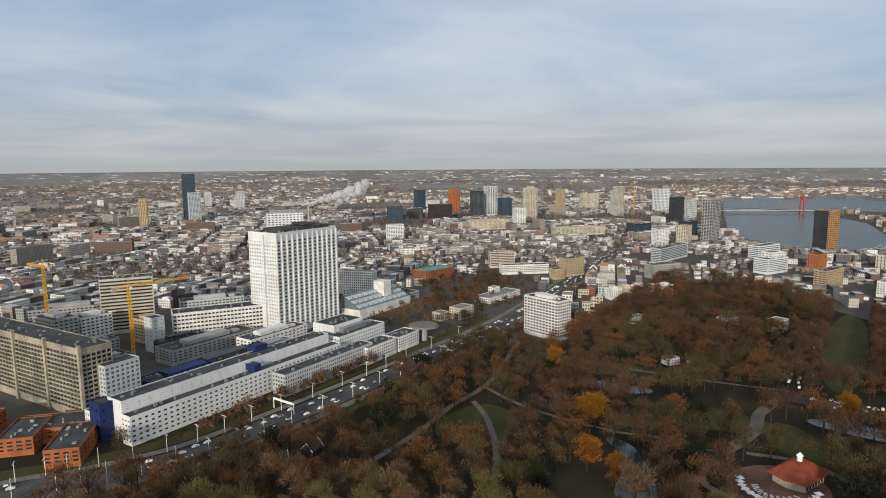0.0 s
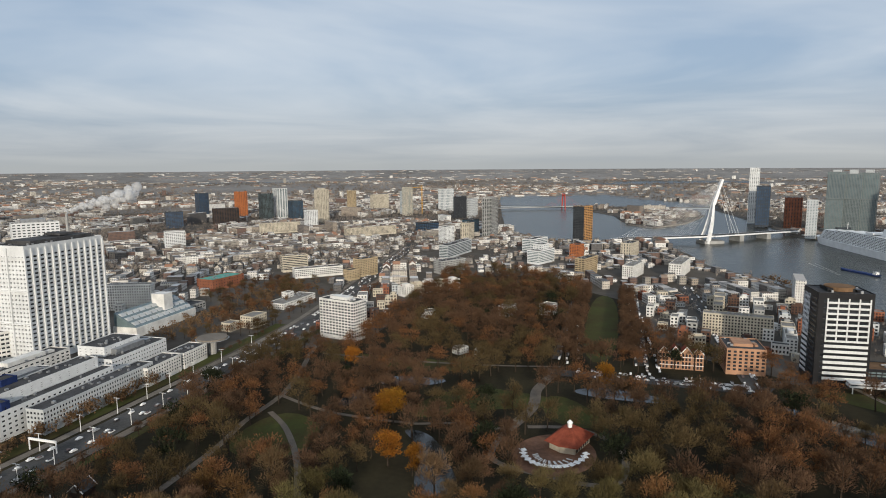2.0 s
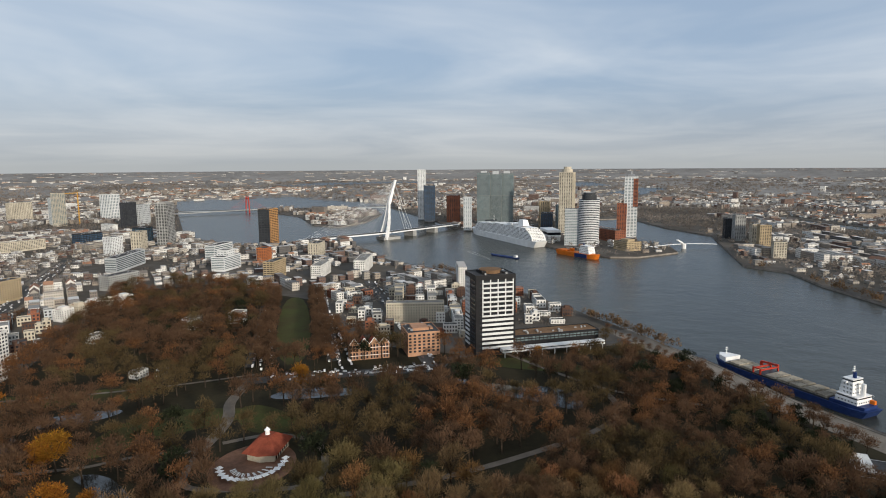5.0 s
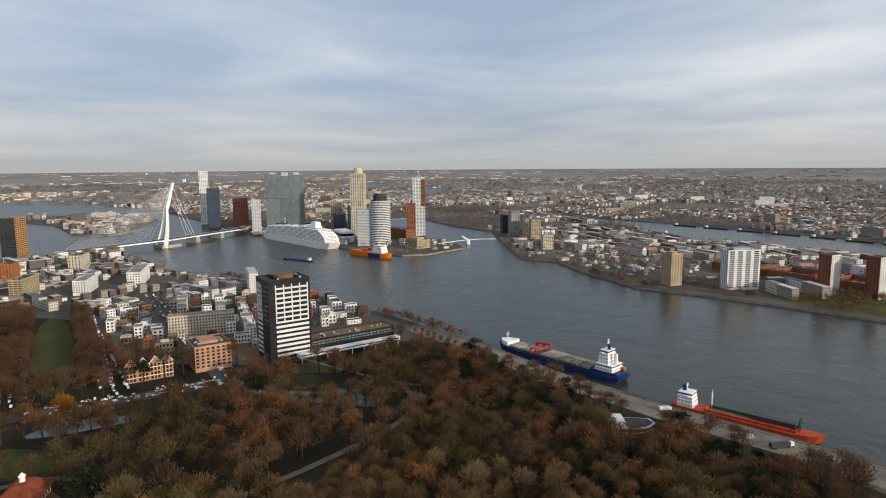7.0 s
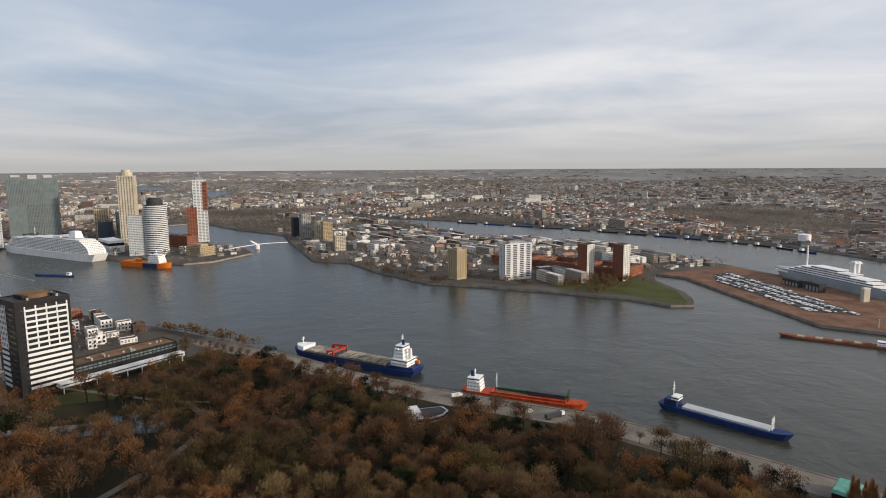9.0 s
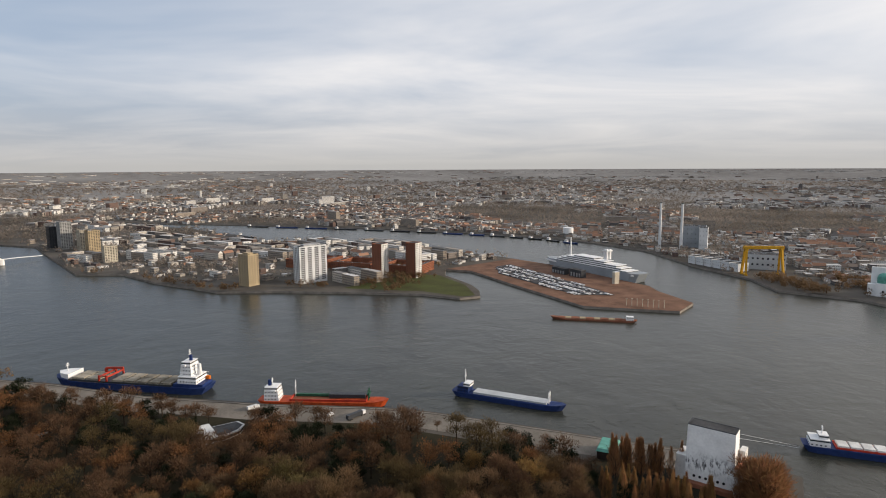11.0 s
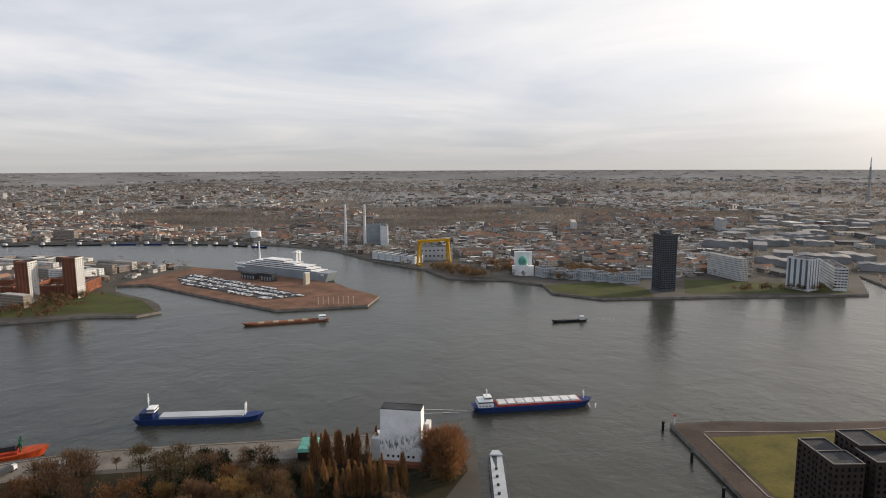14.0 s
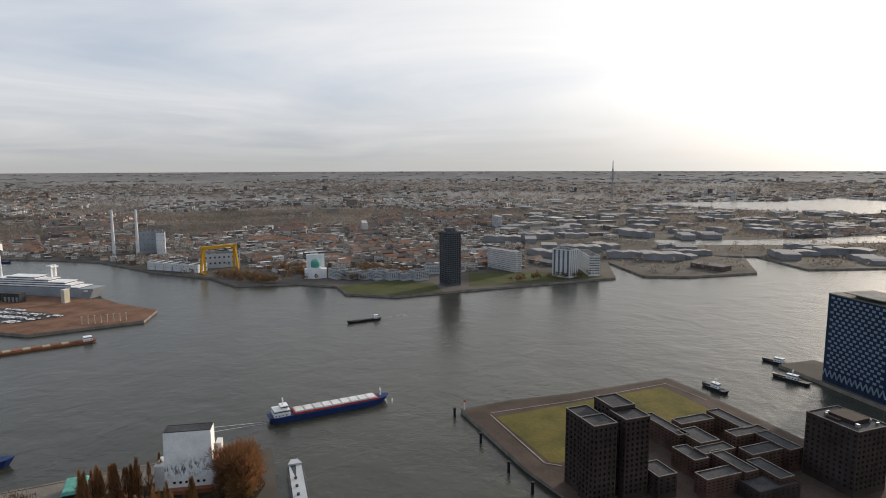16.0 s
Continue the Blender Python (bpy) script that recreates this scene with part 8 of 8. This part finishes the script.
    B("office_tower", "white tower far behind the town", 560, 2380, 20, 74, 20, 60, 18, (14, 4), (0.4, 0.5), CREAM, category="tower", **S)
    B("office_tower", "slim glass tower beside a red crane", 591, 2131, 20, 22, 22, 82, 24, (5, 5), (0.7, 0.6), LIGHTGREY, GREENGLASS, category="tower", **S)
    B("gallery_hall", "low grey museum hall with glazed front", -62, 775, 50, 66, 22, 10, 2, (14, 5), (0.7, 0.5), GREY, category="hall", **S)
    B("brick_museum", "red brick museum with green roofs", -16, 935, 45, 60, 30, 16, 3, (12, 6), (0.3, 0.4), BRICK, roof=TEAL, category="museum", **S)
    # gabled villas at the park's far edge
    for x, y, w, h in ((218, 782, 16, 14), (236, 788, 14, 15), (254, 790, 16, 16), (272, 796, 14, 14), (290, 800, 16, 15)):
        B("mansion", "cream town mansion with tall windows", x, y, 22, w, 14, h, 4, (5, 4), (0.45, 0.55), WHITE_RENDER if w == 16 else CREAM, category="house", plant=2.5, roof=TILE, group="park mansions", **S)
    crane(638, 2067, 96, 40, 200)


town_blocks()


def steam_plume():
    bm = bmesh.new()
    for k in range(90):
        t = k / 89
        c = Vector((-385 + 150 * t, 1765 + 25 * t, 60 + 44 * t ** 0.6)) + Vector((trng.normal(0, 1), trng.normal(0, 1), trng.normal(0, 1))) * (2 + 9 * t)
        r = (3.5 + 9.5 * t) * trng.uniform(0.6, 1.1)
        for v in bmesh.ops.create_icosphere(bm, subdivisions=2, radius=r)["verts"]:
            v.co = v.co * (1 + 0.35 * noise.noise(v.co * (2.2 / r) + c)) + c
    for f in bm.faces:
        f.smooth = True
    tagged(link("steam_plume", bm, STEAM), label="white steam drifting from a town chimney", category="steam", kind="stuff")
    th = thing("chimney", -385, 1765, LAND_Z, 0, "grey power plant chimney in the town", "chimney")
    bm = bmesh.new()
    prism(bm, ring(10, 4), 0, 60, top=0.7)
    part("shaft", bm, GREY, th)


steam_plume()


# ---- road furniture ----
def lamp_posts():
    first = thing("street_lamp", 0, 0, LAND_Z, 0, "tall pale street lamp with double arm", "street lamp", "road lamps")
    bm = bmesh.new()
    prism(bm, ring(6, 0.22), 0, 11.5, top=0.6)
    part("pole", bm, STEEL_WHITE, first)
    bm = bmesh.new()
    beam(bm, (-2.2, 0, 11.4), (2.2, 0, 11.4), 0.2)
    part("arm", bm, STEEL_WHITE, first)
    for s in (-1, 1):
        bm = bmesh.new()
        box(bm, s * 2.2 - 0.6, -0.25, 11.1, s * 2.2 + 0.6, 0.25, 11.4)
        part("lamp_head", bm, METAL, first)
    spots = []
    line = smooth(ROAD)
    for a, b in zip(line, line[1:]):
        d = math.dist(a, b)
        for k in range(max(1, int(d / 22))):
            t = k / max(1, int(d / 22))
            spots.append((a[0] + (b[0] - a[0]) * t, a[1] + (b[1] - a[1]) * t, math.degrees(math.atan2(b[1] - a[1], b[0] - a[0])) + 90))
    spots = [s for s in spots if 300 < math.hypot(s[0], s[1]) < 1000][:40]
    first.matrix_world = pose(spots[0][0] + 9, spots[0][1] - 5.5, LAND_Z, 0, 0, spots[0][2])
    for i, (x, y, r) in enumerate(spots[1:]):
        o = 9 if i % 2 else -12
        copy_thing(first, pose(x + o, y - o * 0.6, LAND_Z, 0, 0, r))


lamp_posts()


def signal_gantry():
    th = thing("sign_gantry", -112, 420, LAND_Z, -35, "white sign gantry across the road", "gantry")
    bm = bmesh.new()
    box(bm, -13, -0.3, 6.5, 8, 0.3, 8.0)
    part("beam", bm, STEEL_WHITE, th)
    for x in (-13, 8):
        bm = bmesh.new()
        box(bm, x - 0.3, -0.3, 0, x + 0.3, 0.3, 8)
        part("post", bm, STEEL_WHITE, th)


signal_gantry()


def traffic():
    pts = []
    line = smooth(ROAD)
    for a, b in zip(line, line[1:]):
        d = math.dist(a, b)
        ang = math.atan2(b[1] - a[1], b[0] - a[0])
        nx, ny = -math.sin(ang), math.cos(ang)
        for lane in (-7.5, -4, 4, 7.5):
            for k in range(int(d / 9)):
                if rng.random() < 0.45:
                    t = (k + rng.random() * 0.4) * 9 / d
                    pts.append((a[0] + (b[0] - a[0]) * t + nx * lane, a[1] + (b[1] - a[1]) * t + ny * lane, ang))
    for p, q, n in (((322, 405), (500, 685), 90), ((252, 447), (372, 352), 36), ((378, 356), (600, 692), 70), ((275, 455), (352, 580), 30)):
        ang = math.atan2(q[1] - p[1], q[0] - p[0])
        for k in range(n):
            t, o = rng.random(), rng.choice([-5, 5, -4, 4])
            pts.append((p[0] + (q[0] - p[0]) * t - math.sin(ang) * o, p[1] + (q[1] - p[1]) * t + math.cos(ang) * o, ang + rng.normal(0, 0.05)))
    pts = [p for p in pts if 280 < math.hypot(p[0], p[1]) < 1300]
    cars_in("street_cars", pts, "cars queued and parked along the town streets")


traffic()


def wakes():
    for i, (a, b, w0, w1) in enumerate((((297, -308), (322, -282), 3, 7), ((388, -592), (372, -622), 2, 5), ((246, -384), (240, -376), 7, 3), ((900, 700), (960, 800), 3, 9))):
        d = Vector((b[0] - a[0], b[1] - a[1])).normalized()
        n = Vector((-d.y, d.x))
        bm = bmesh.new()
        for s in (-1, 1):
            p = [Vector(a) + n * s * w0 * 0.3, Vector(a) + n * s * w0 * 0.5, Vector(b) + n * s * w1 * 0.62, Vector(b) + n * s * w1 * 0.5]
            bm.faces.new([bm.verts.new((q.x, q.y, 0.12 + 0.02 * i)) for q in (p if s > 0 else p[::-1])])
        tagged(link("wake", bm, FOAM), label="thin white foam trail behind a ship", category="water", kind="structure")


wakes()

# ---- park woods, street and quay trees ----
def scatter_park():
    x, y = trng.uniform(-330, 570, 60000), trng.uniform(-200, 900, 60000)
    d = np.hypot(x, y)
    ok = inside(x, y, PARK) & (d > 270) & (x > -200)
    for l in LAWNS[:5] + PONDS:
        ok &= ~inside(x, y, l)
    ok &= ~inside(x, y, [(270, 472), (328, 431), (496, 671), (438, 714)])
    for p, w in PATHS:
        ok &= ~near_line(x, y, smooth(p), w / 2 + 2.0)
    ok &= ~near_line(x, y, ROAD, 24) & ~near_line(x, y, QUAYLINE, 32) & ~((y < 70) & near_line(x, y, QUAYLINE, 38))
    ok &= ~inside(x, y, [(250, 460), (398, 358), (358, 316), (226, 414)]) & ~near_line(x, y, [(330, 402), (400, 345)], 17) & ((x - 95) ** 2 + (y - 584) ** 2 > 26 ** 2)
    ok &= ~inside(x, y, [(395, 345), (560, 250), (530, 225), (470, 262), (405, 320)])
    ok &= ~near_line(x, y, [(406, 40), (382, 38)], 15) & ~near_line(x, y, [(184, 315), (166, 286)], 25)
    for gx, gy in ((98, 388), (80, 332), (90, 316), (94, 503), (264, 390)):
        ok &= (x - gx * 0.97) ** 2 + (y - gy * 0.97) ** 2 > 14 ** 2
    for cx, cy, r in FREE_DISCS:
        ok &= (x - cx) ** 2 + (y - cy) ** 2 > (r - 2) ** 2
    clear = np.array([noise.noise(Vector((a / 45, b / 45, 1.7))) for a, b in zip(x[ok], y[ok])]) > -0.3
    P, cells = [], {}
    for a, b in zip(x[ok][clear], y[ok][clear]):
        k = (int(a // 12), int(b // 12))
        near = [q for i in (-1, 0, 1) for j in (-1, 0, 1) for q in cells.get((k[0] + i, k[1] + j), ())]
        gap = 11.5 if b > 180 else 9.0 if b > 70 else 7.6
        if all((a - q[0]) ** 2 + (b - q[1]) ** 2 > gap * gap for q in near):
            cells.setdefault(k, []).append((a, b))
            P.append((a, b))
    return P


def plant():
    rows = []
    for x, y in scatter_park():
        patch = noise.noise(Vector((x / 70, y / 70, 5.0)))
        r = trng.random()
        kind = "olive" if patch > (0.05 if y > 200 else 0.3) else "bare"
        if r < (0.16 if y > 220 else 0.10) + 0.14 * (patch < -0.05):
            kind = "rust"
        elif r > (0.975 if not ((290 < x < 440 and y < 90) or (395 < x and y < 215)) else 0.66):
            kind = "evergreen"
        rows.append((kind, x, y, trng.uniform(1.05, 1.75) if y > 180 else trng.uniform(0.95, 1.5) * (0.75 if kind == 'evergreen' else 1.0), trng.uniform(0, 6.28), int(trng.integers(0, 5))))
    for x, y, s in ((98, 388, 1.75), (93, 393, 1.4), (80, 332, 1.5), (90, 316, 1.2), (94, 503, 1.4), (264, 390, 1.6), (452, 300, 0.8)):
        rows.append(("gold", x, y, s, trng.uniform(0, 6.28), int(trng.integers(0, 5))))
    # rows of trees along the green avenue
    for k in range(24):
        for off in (-31, -22, 22, 31):
            t = k / 23
            rows.append(("bare", 299 + 167 * t + off * 0.82 + trng.normal(0, 1), 451 + 240 * t - off * 0.572 + trng.normal(0, 1), trng.uniform(1.0, 1.25), trng.uniform(0, 6.28), int(trng.integers(0, 5))))
    # quay and road trees
    for i, (a, b) in enumerate(zip(QUAYLINE, QUAYLINE[1:])):
        n = int(math.dist(a, b) / 11)
        for k in range(n):
            t = (k + trng.random() * 0.4) / n
            if a[1] < 60 and trng.random() < 0.86:
                continue
            rows.append(("bare", a[0] + (b[0] - a[0]) * t - 27, a[1] + (b[1] - a[1]) * t + 9, trng.uniform(0.45, 0.7), trng.uniform(0, 6.28), int(trng.integers(0, 5))))
    for i, (a, b) in enumerate(zip(ROAD[2:9], ROAD[3:9])):
        n = int(math.dist(a, b) / 12)
        for k in range(n):
            t = (k + trng.random() * 0.5) / n
            rows.append(("bare", a[0] + (b[0] - a[0]) * t + 25, a[1] + (b[1] - a[1]) * t - 16, trng.uniform(0.5, 0.8), trng.uniform(0, 6.28), int(trng.integers(0, 5))))
            if trng.random() < 0.5:
                rows.append(("bare", a[0] + (b[0] - a[0]) * t - 21, a[1] + (b[1] - a[1]) * t + 13, trng.uniform(0.35, 0.5), trng.uniform(0, 6.28), int(trng.integers(0, 5))))
    # museum garden behind the hospital
    for k in range(210):
        x, y = trng.uniform(-60, 120), trng.uniform(640, 950)
        if inside([x], [y], HOSPITAL)[0] and not near_line(np.array([x]), np.array([y]), ROAD, 20)[0] and all((x - a) ** 2 + (y - b) ** 2 > (r - 6) ** 2 for a, b, r in FREE_DISCS):
            rows.append((["bare", "olive", "rust"][int(trng.integers(0, 3))], x, y, trng.uniform(0.7, 1.1), trng.uniform(0, 6.28), int(trng.integers(0, 5))))
    # poplars and willows round the white silo
    for k in range(26):
        t = k / 25
        rows.append(("poplar", 296 - 14 * t + trng.normal(0, 3), -176 - 26 * t + trng.normal(0, 3), trng.uniform(0.95, 1.25), trng.uniform(0, 6.28), int(trng.integers(0, 5))))
    for k in range(46):
        t = k / 45
        rows.append(("poplar", 268 - 26 * t + trng.normal(0, 4), -158 - 42 * t + trng.normal(0, 3), trng.uniform(0.75, 1.1), trng.uniform(0, 6.28), int(trng.integers(0, 5))))
    for k in range(12):
        rows.append(("willow", 242 + trng.uniform(-9, 9), -229 + trng.uniform(-8, 6), trng.uniform(1.45, 2.0), trng.uniform(0, 6.28), int(trng.integers(0, 5))))
    for k in range(12):
        rows.append(("willow", 240 + trng.uniform(-10, 8), -223 + trng.uniform(-8, 8), trng.uniform(0.7, 1.05), trng.uniform(0, 6.28), int(trng.integers(0, 5))))
    rows.sort(key=lambda q: math.hypot(q[1], q[2]) - (400 if q[0] == "gold" else 0))
    for kind, x, y, s, turn, var in rows[:300]:
        tree(kind, x, y, s, math.degrees(turn), var)
    wood("park_trees", rows[300:], "dense bare brown and rust-coloured park trees")


plant()

# ---- the town between the named things ----
CITY_ROWS, CITY_GABLES, GARDENS = blocks()
STREETS = [([(328, 430), (409, 547), (490, 664)], 12), ([(299, 451), (470, 700)], 36), ([(269, 472), (350, 589), (431, 706)], 8), ([(372, 352), (470, 500), (600, 700)], 12), (ROAD, 19)]
keep = shore_clear(CITY_ROWS[:, 0], CITY_ROWS[:, 1], 5)
for line_, wide in STREETS:
    keep &= ~near_line(CITY_ROWS[:, 0], CITY_ROWS[:, 1], line_, wide)
CITY_ROWS, CITY_GABLES = CITY_ROWS[keep], CITY_GABLES[keep]


def infill():
    """Single houses and sheds in the gaps between the blocks of the nearer town."""
    n = 26000
    r, az = np.sqrt(rng.uniform(420 ** 2, 1700 ** 2, n)), np.radians(rng.uniform(-40, 190, n))
    x, y = r * np.sin(az), r * np.cos(az)
    ok = shore_clear(x, y, 15) & ~near_line(x, y, QUAYLINE, 60) & ((x + 50) ** 2 + (y + 590) ** 2 > 80 ** 2)
    for line_, wide in STREETS:
        ok &= ~near_line(x, y, line_, wide + 3)
    for free in ([(740, -280), (1010, -300), (1030, -120), (940, -60), (840, -60)], [(430, -660), (790, -670), (800, -760), (640, -870), (430, -880)], [(960, 440), (1130, 440), (1160, 620), (1040, 640)], [(880, 0), (1010, 180), (1110, 310), (1060, 340), (930, 150), (860, 20)]):
        ok &= ~inside(x, y, free)
    ok &= ~(inside(x, y, KATEN) & (rng.random(n) < 0.8)) & ~((az > radians(160)) & (r > 880))
    cells, out = {}, []
    for a, b, w in zip(CITY_ROWS[:, 0], CITY_ROWS[:, 1], CITY_ROWS[:, 2]):
        cells.setdefault((int(a // 20), int(b // 20)), []).append((a, b, w / 2))
    for a, b in zip(x[ok], y[ok]):
        k = (int(a // 20), int(b // 20))
        size = rng.uniform(9, 16)
        if all((a - p) ** 2 + (b - q) ** 2 > (size * 0.62 + min(s_, 8)) ** 2 for i in (-1, 0, 1) for j in (-1, 0, 1) for p, q, s_ in cells.get((k[0] + i, k[1] + j), ())):
            cells.setdefault(k, []).append((a, b, size / 2))
            turn = turn_at(np.array([a]), np.array([b]))[0]
            out.append((a, b, size, rng.uniform(7, 10), rng.choice([4.5, 7, 9.5, 12] if math.hypot(a, b) < 1000 and b > 250 else [3.5, 4.5, 6, 9]), turn + rng.choice([0, 90]), LAND_Z))
    return np.array(out)


MORE = infill()
CITY_ROWS = np.concatenate([CITY_ROWS, MORE])
CITY_GABLES = np.concatenate([CITY_GABLES, rng.random(len(MORE)) < 0.12])


def near_houses(count):
    """The nearest town houses, each a thing with wall, roof and windows."""
    d = np.hypot(CITY_ROWS[:, 0], CITY_ROWS[:, 1])
    pick = np.argsort(d)[:count]
    walls = (LIGHTGREY, WHITE_RENDER, BRICK, CREAM, GREY, COURTBRICK, WHITE_RENDER)
    names = ("light grey", "white rendered", "red brick", "cream", "grey", "brown brick", "white rendered")
    discs = len(FREE_DISCS)
    for n, i in enumerate(pick):
        x, y, w, dd, h, a, z = CITY_ROWS[i]
        k = int(rng.integers(0, 7))
        block("town_house", names[k] + " terraced town house with sash windows", x, y, a, w - 0.06, dd, h, max(2, int(h / 3.2)), (max(2, int(w / 2.8)), max(2, int(dd / 3.2))), (0.5, 0.56), walls[k], foot=0.8, head=0.8,
              recess=0.2, single=False, category="house", group="town houses", roof=ROOFLIGHT if n % 3 else ROOF, plant=float(rng.choice([0, 0, 2.2])))
    del FREE_DISCS[discs:]
    return pick


NEAREST = near_houses(170)
FAR_ENOUGH = np.ones(len(CITY_ROWS), bool)
FAR_ENOUGH[NEAREST] = False
boxes("town_houses", CITY_ROWS[FAR_ENOUGH], "dense terraces and flats with flat and tiled roofs", CITY_GABLES[FAR_ENOUGH])
FAR_ROWS, FAR_GABLES = far_town()
boxes("distant_houses", FAR_ROWS, "distant streets of low houses and flats", FAR_GABLES)
far_trees()


def garden_trees():
    pts = []
    for cx, cy, w, d, n in GARDENS:
        for k in range(n * 3 if n > 10 else n * 2):
            pts.append((cx + rng.uniform(-w, w), cy + rng.uniform(-w, w), rng.uniform(2.5, 4.6), rng.uniform(7, 13)))
    p = np.array(pts)
    p = p[fabric_ok(p[:, 0], p[:, 1])]
    clumps("garden_trees", p, "bare brown trees in courtyards and streets", HAZED_FARWOOD, per=11, size=0.9)


garden_trees()


def bank_trees():
    """Brown tree belts along the far banks and round the tunnel building."""
    pts = []
    for x0, y0, x1, y1, wide, n in ((640, -690, 760, -710, 22, 130), (620, -770, 720, -800, 34, 130), (830, -130, 960, -220, 30, 70), (1000, -120, 1010, -250, 26, 60), (540, -760, 600, -790, 14, 40), (470, -830, 600, -850, 30, 110), (1000, 200, 1090, 300, 22, 110), (910, 95, 1000, 190, 12, 50),
                                    (860, 5, 905, 85, 6, 24), (880, -60, 900, -10, 6, 16), (870, -110, 950, -190, 10, 30), (560, 215, 640, 370, 8, 60), (330, -860, 240, -960, 8, 30), (700, 500, 745, 690, 8, 60), (-60, 655, 100, 900, 40, 160), (-160, 385, -60, 530, 5, 60)):
        for k in range(n):
            t = rng.random()
            pts.append((x0 + (x1 - x0) * t + rng.normal(0, wide / 2), y0 + (y1 - y0) * t + rng.normal(0, wide / 2), rng.uniform(3.2, 5.4), rng.uniform(8, 14)))
    p = np.array(pts)
    p = p[inside(p[:, 0], p[:, 1], NORTH) | inside(p[:, 0], p[:, 1], SOUTH)]
    clumps("bank_trees", p, "belts of bare brown trees along the banks", TWIGS, per=70, size=0.5)


bank_trees()
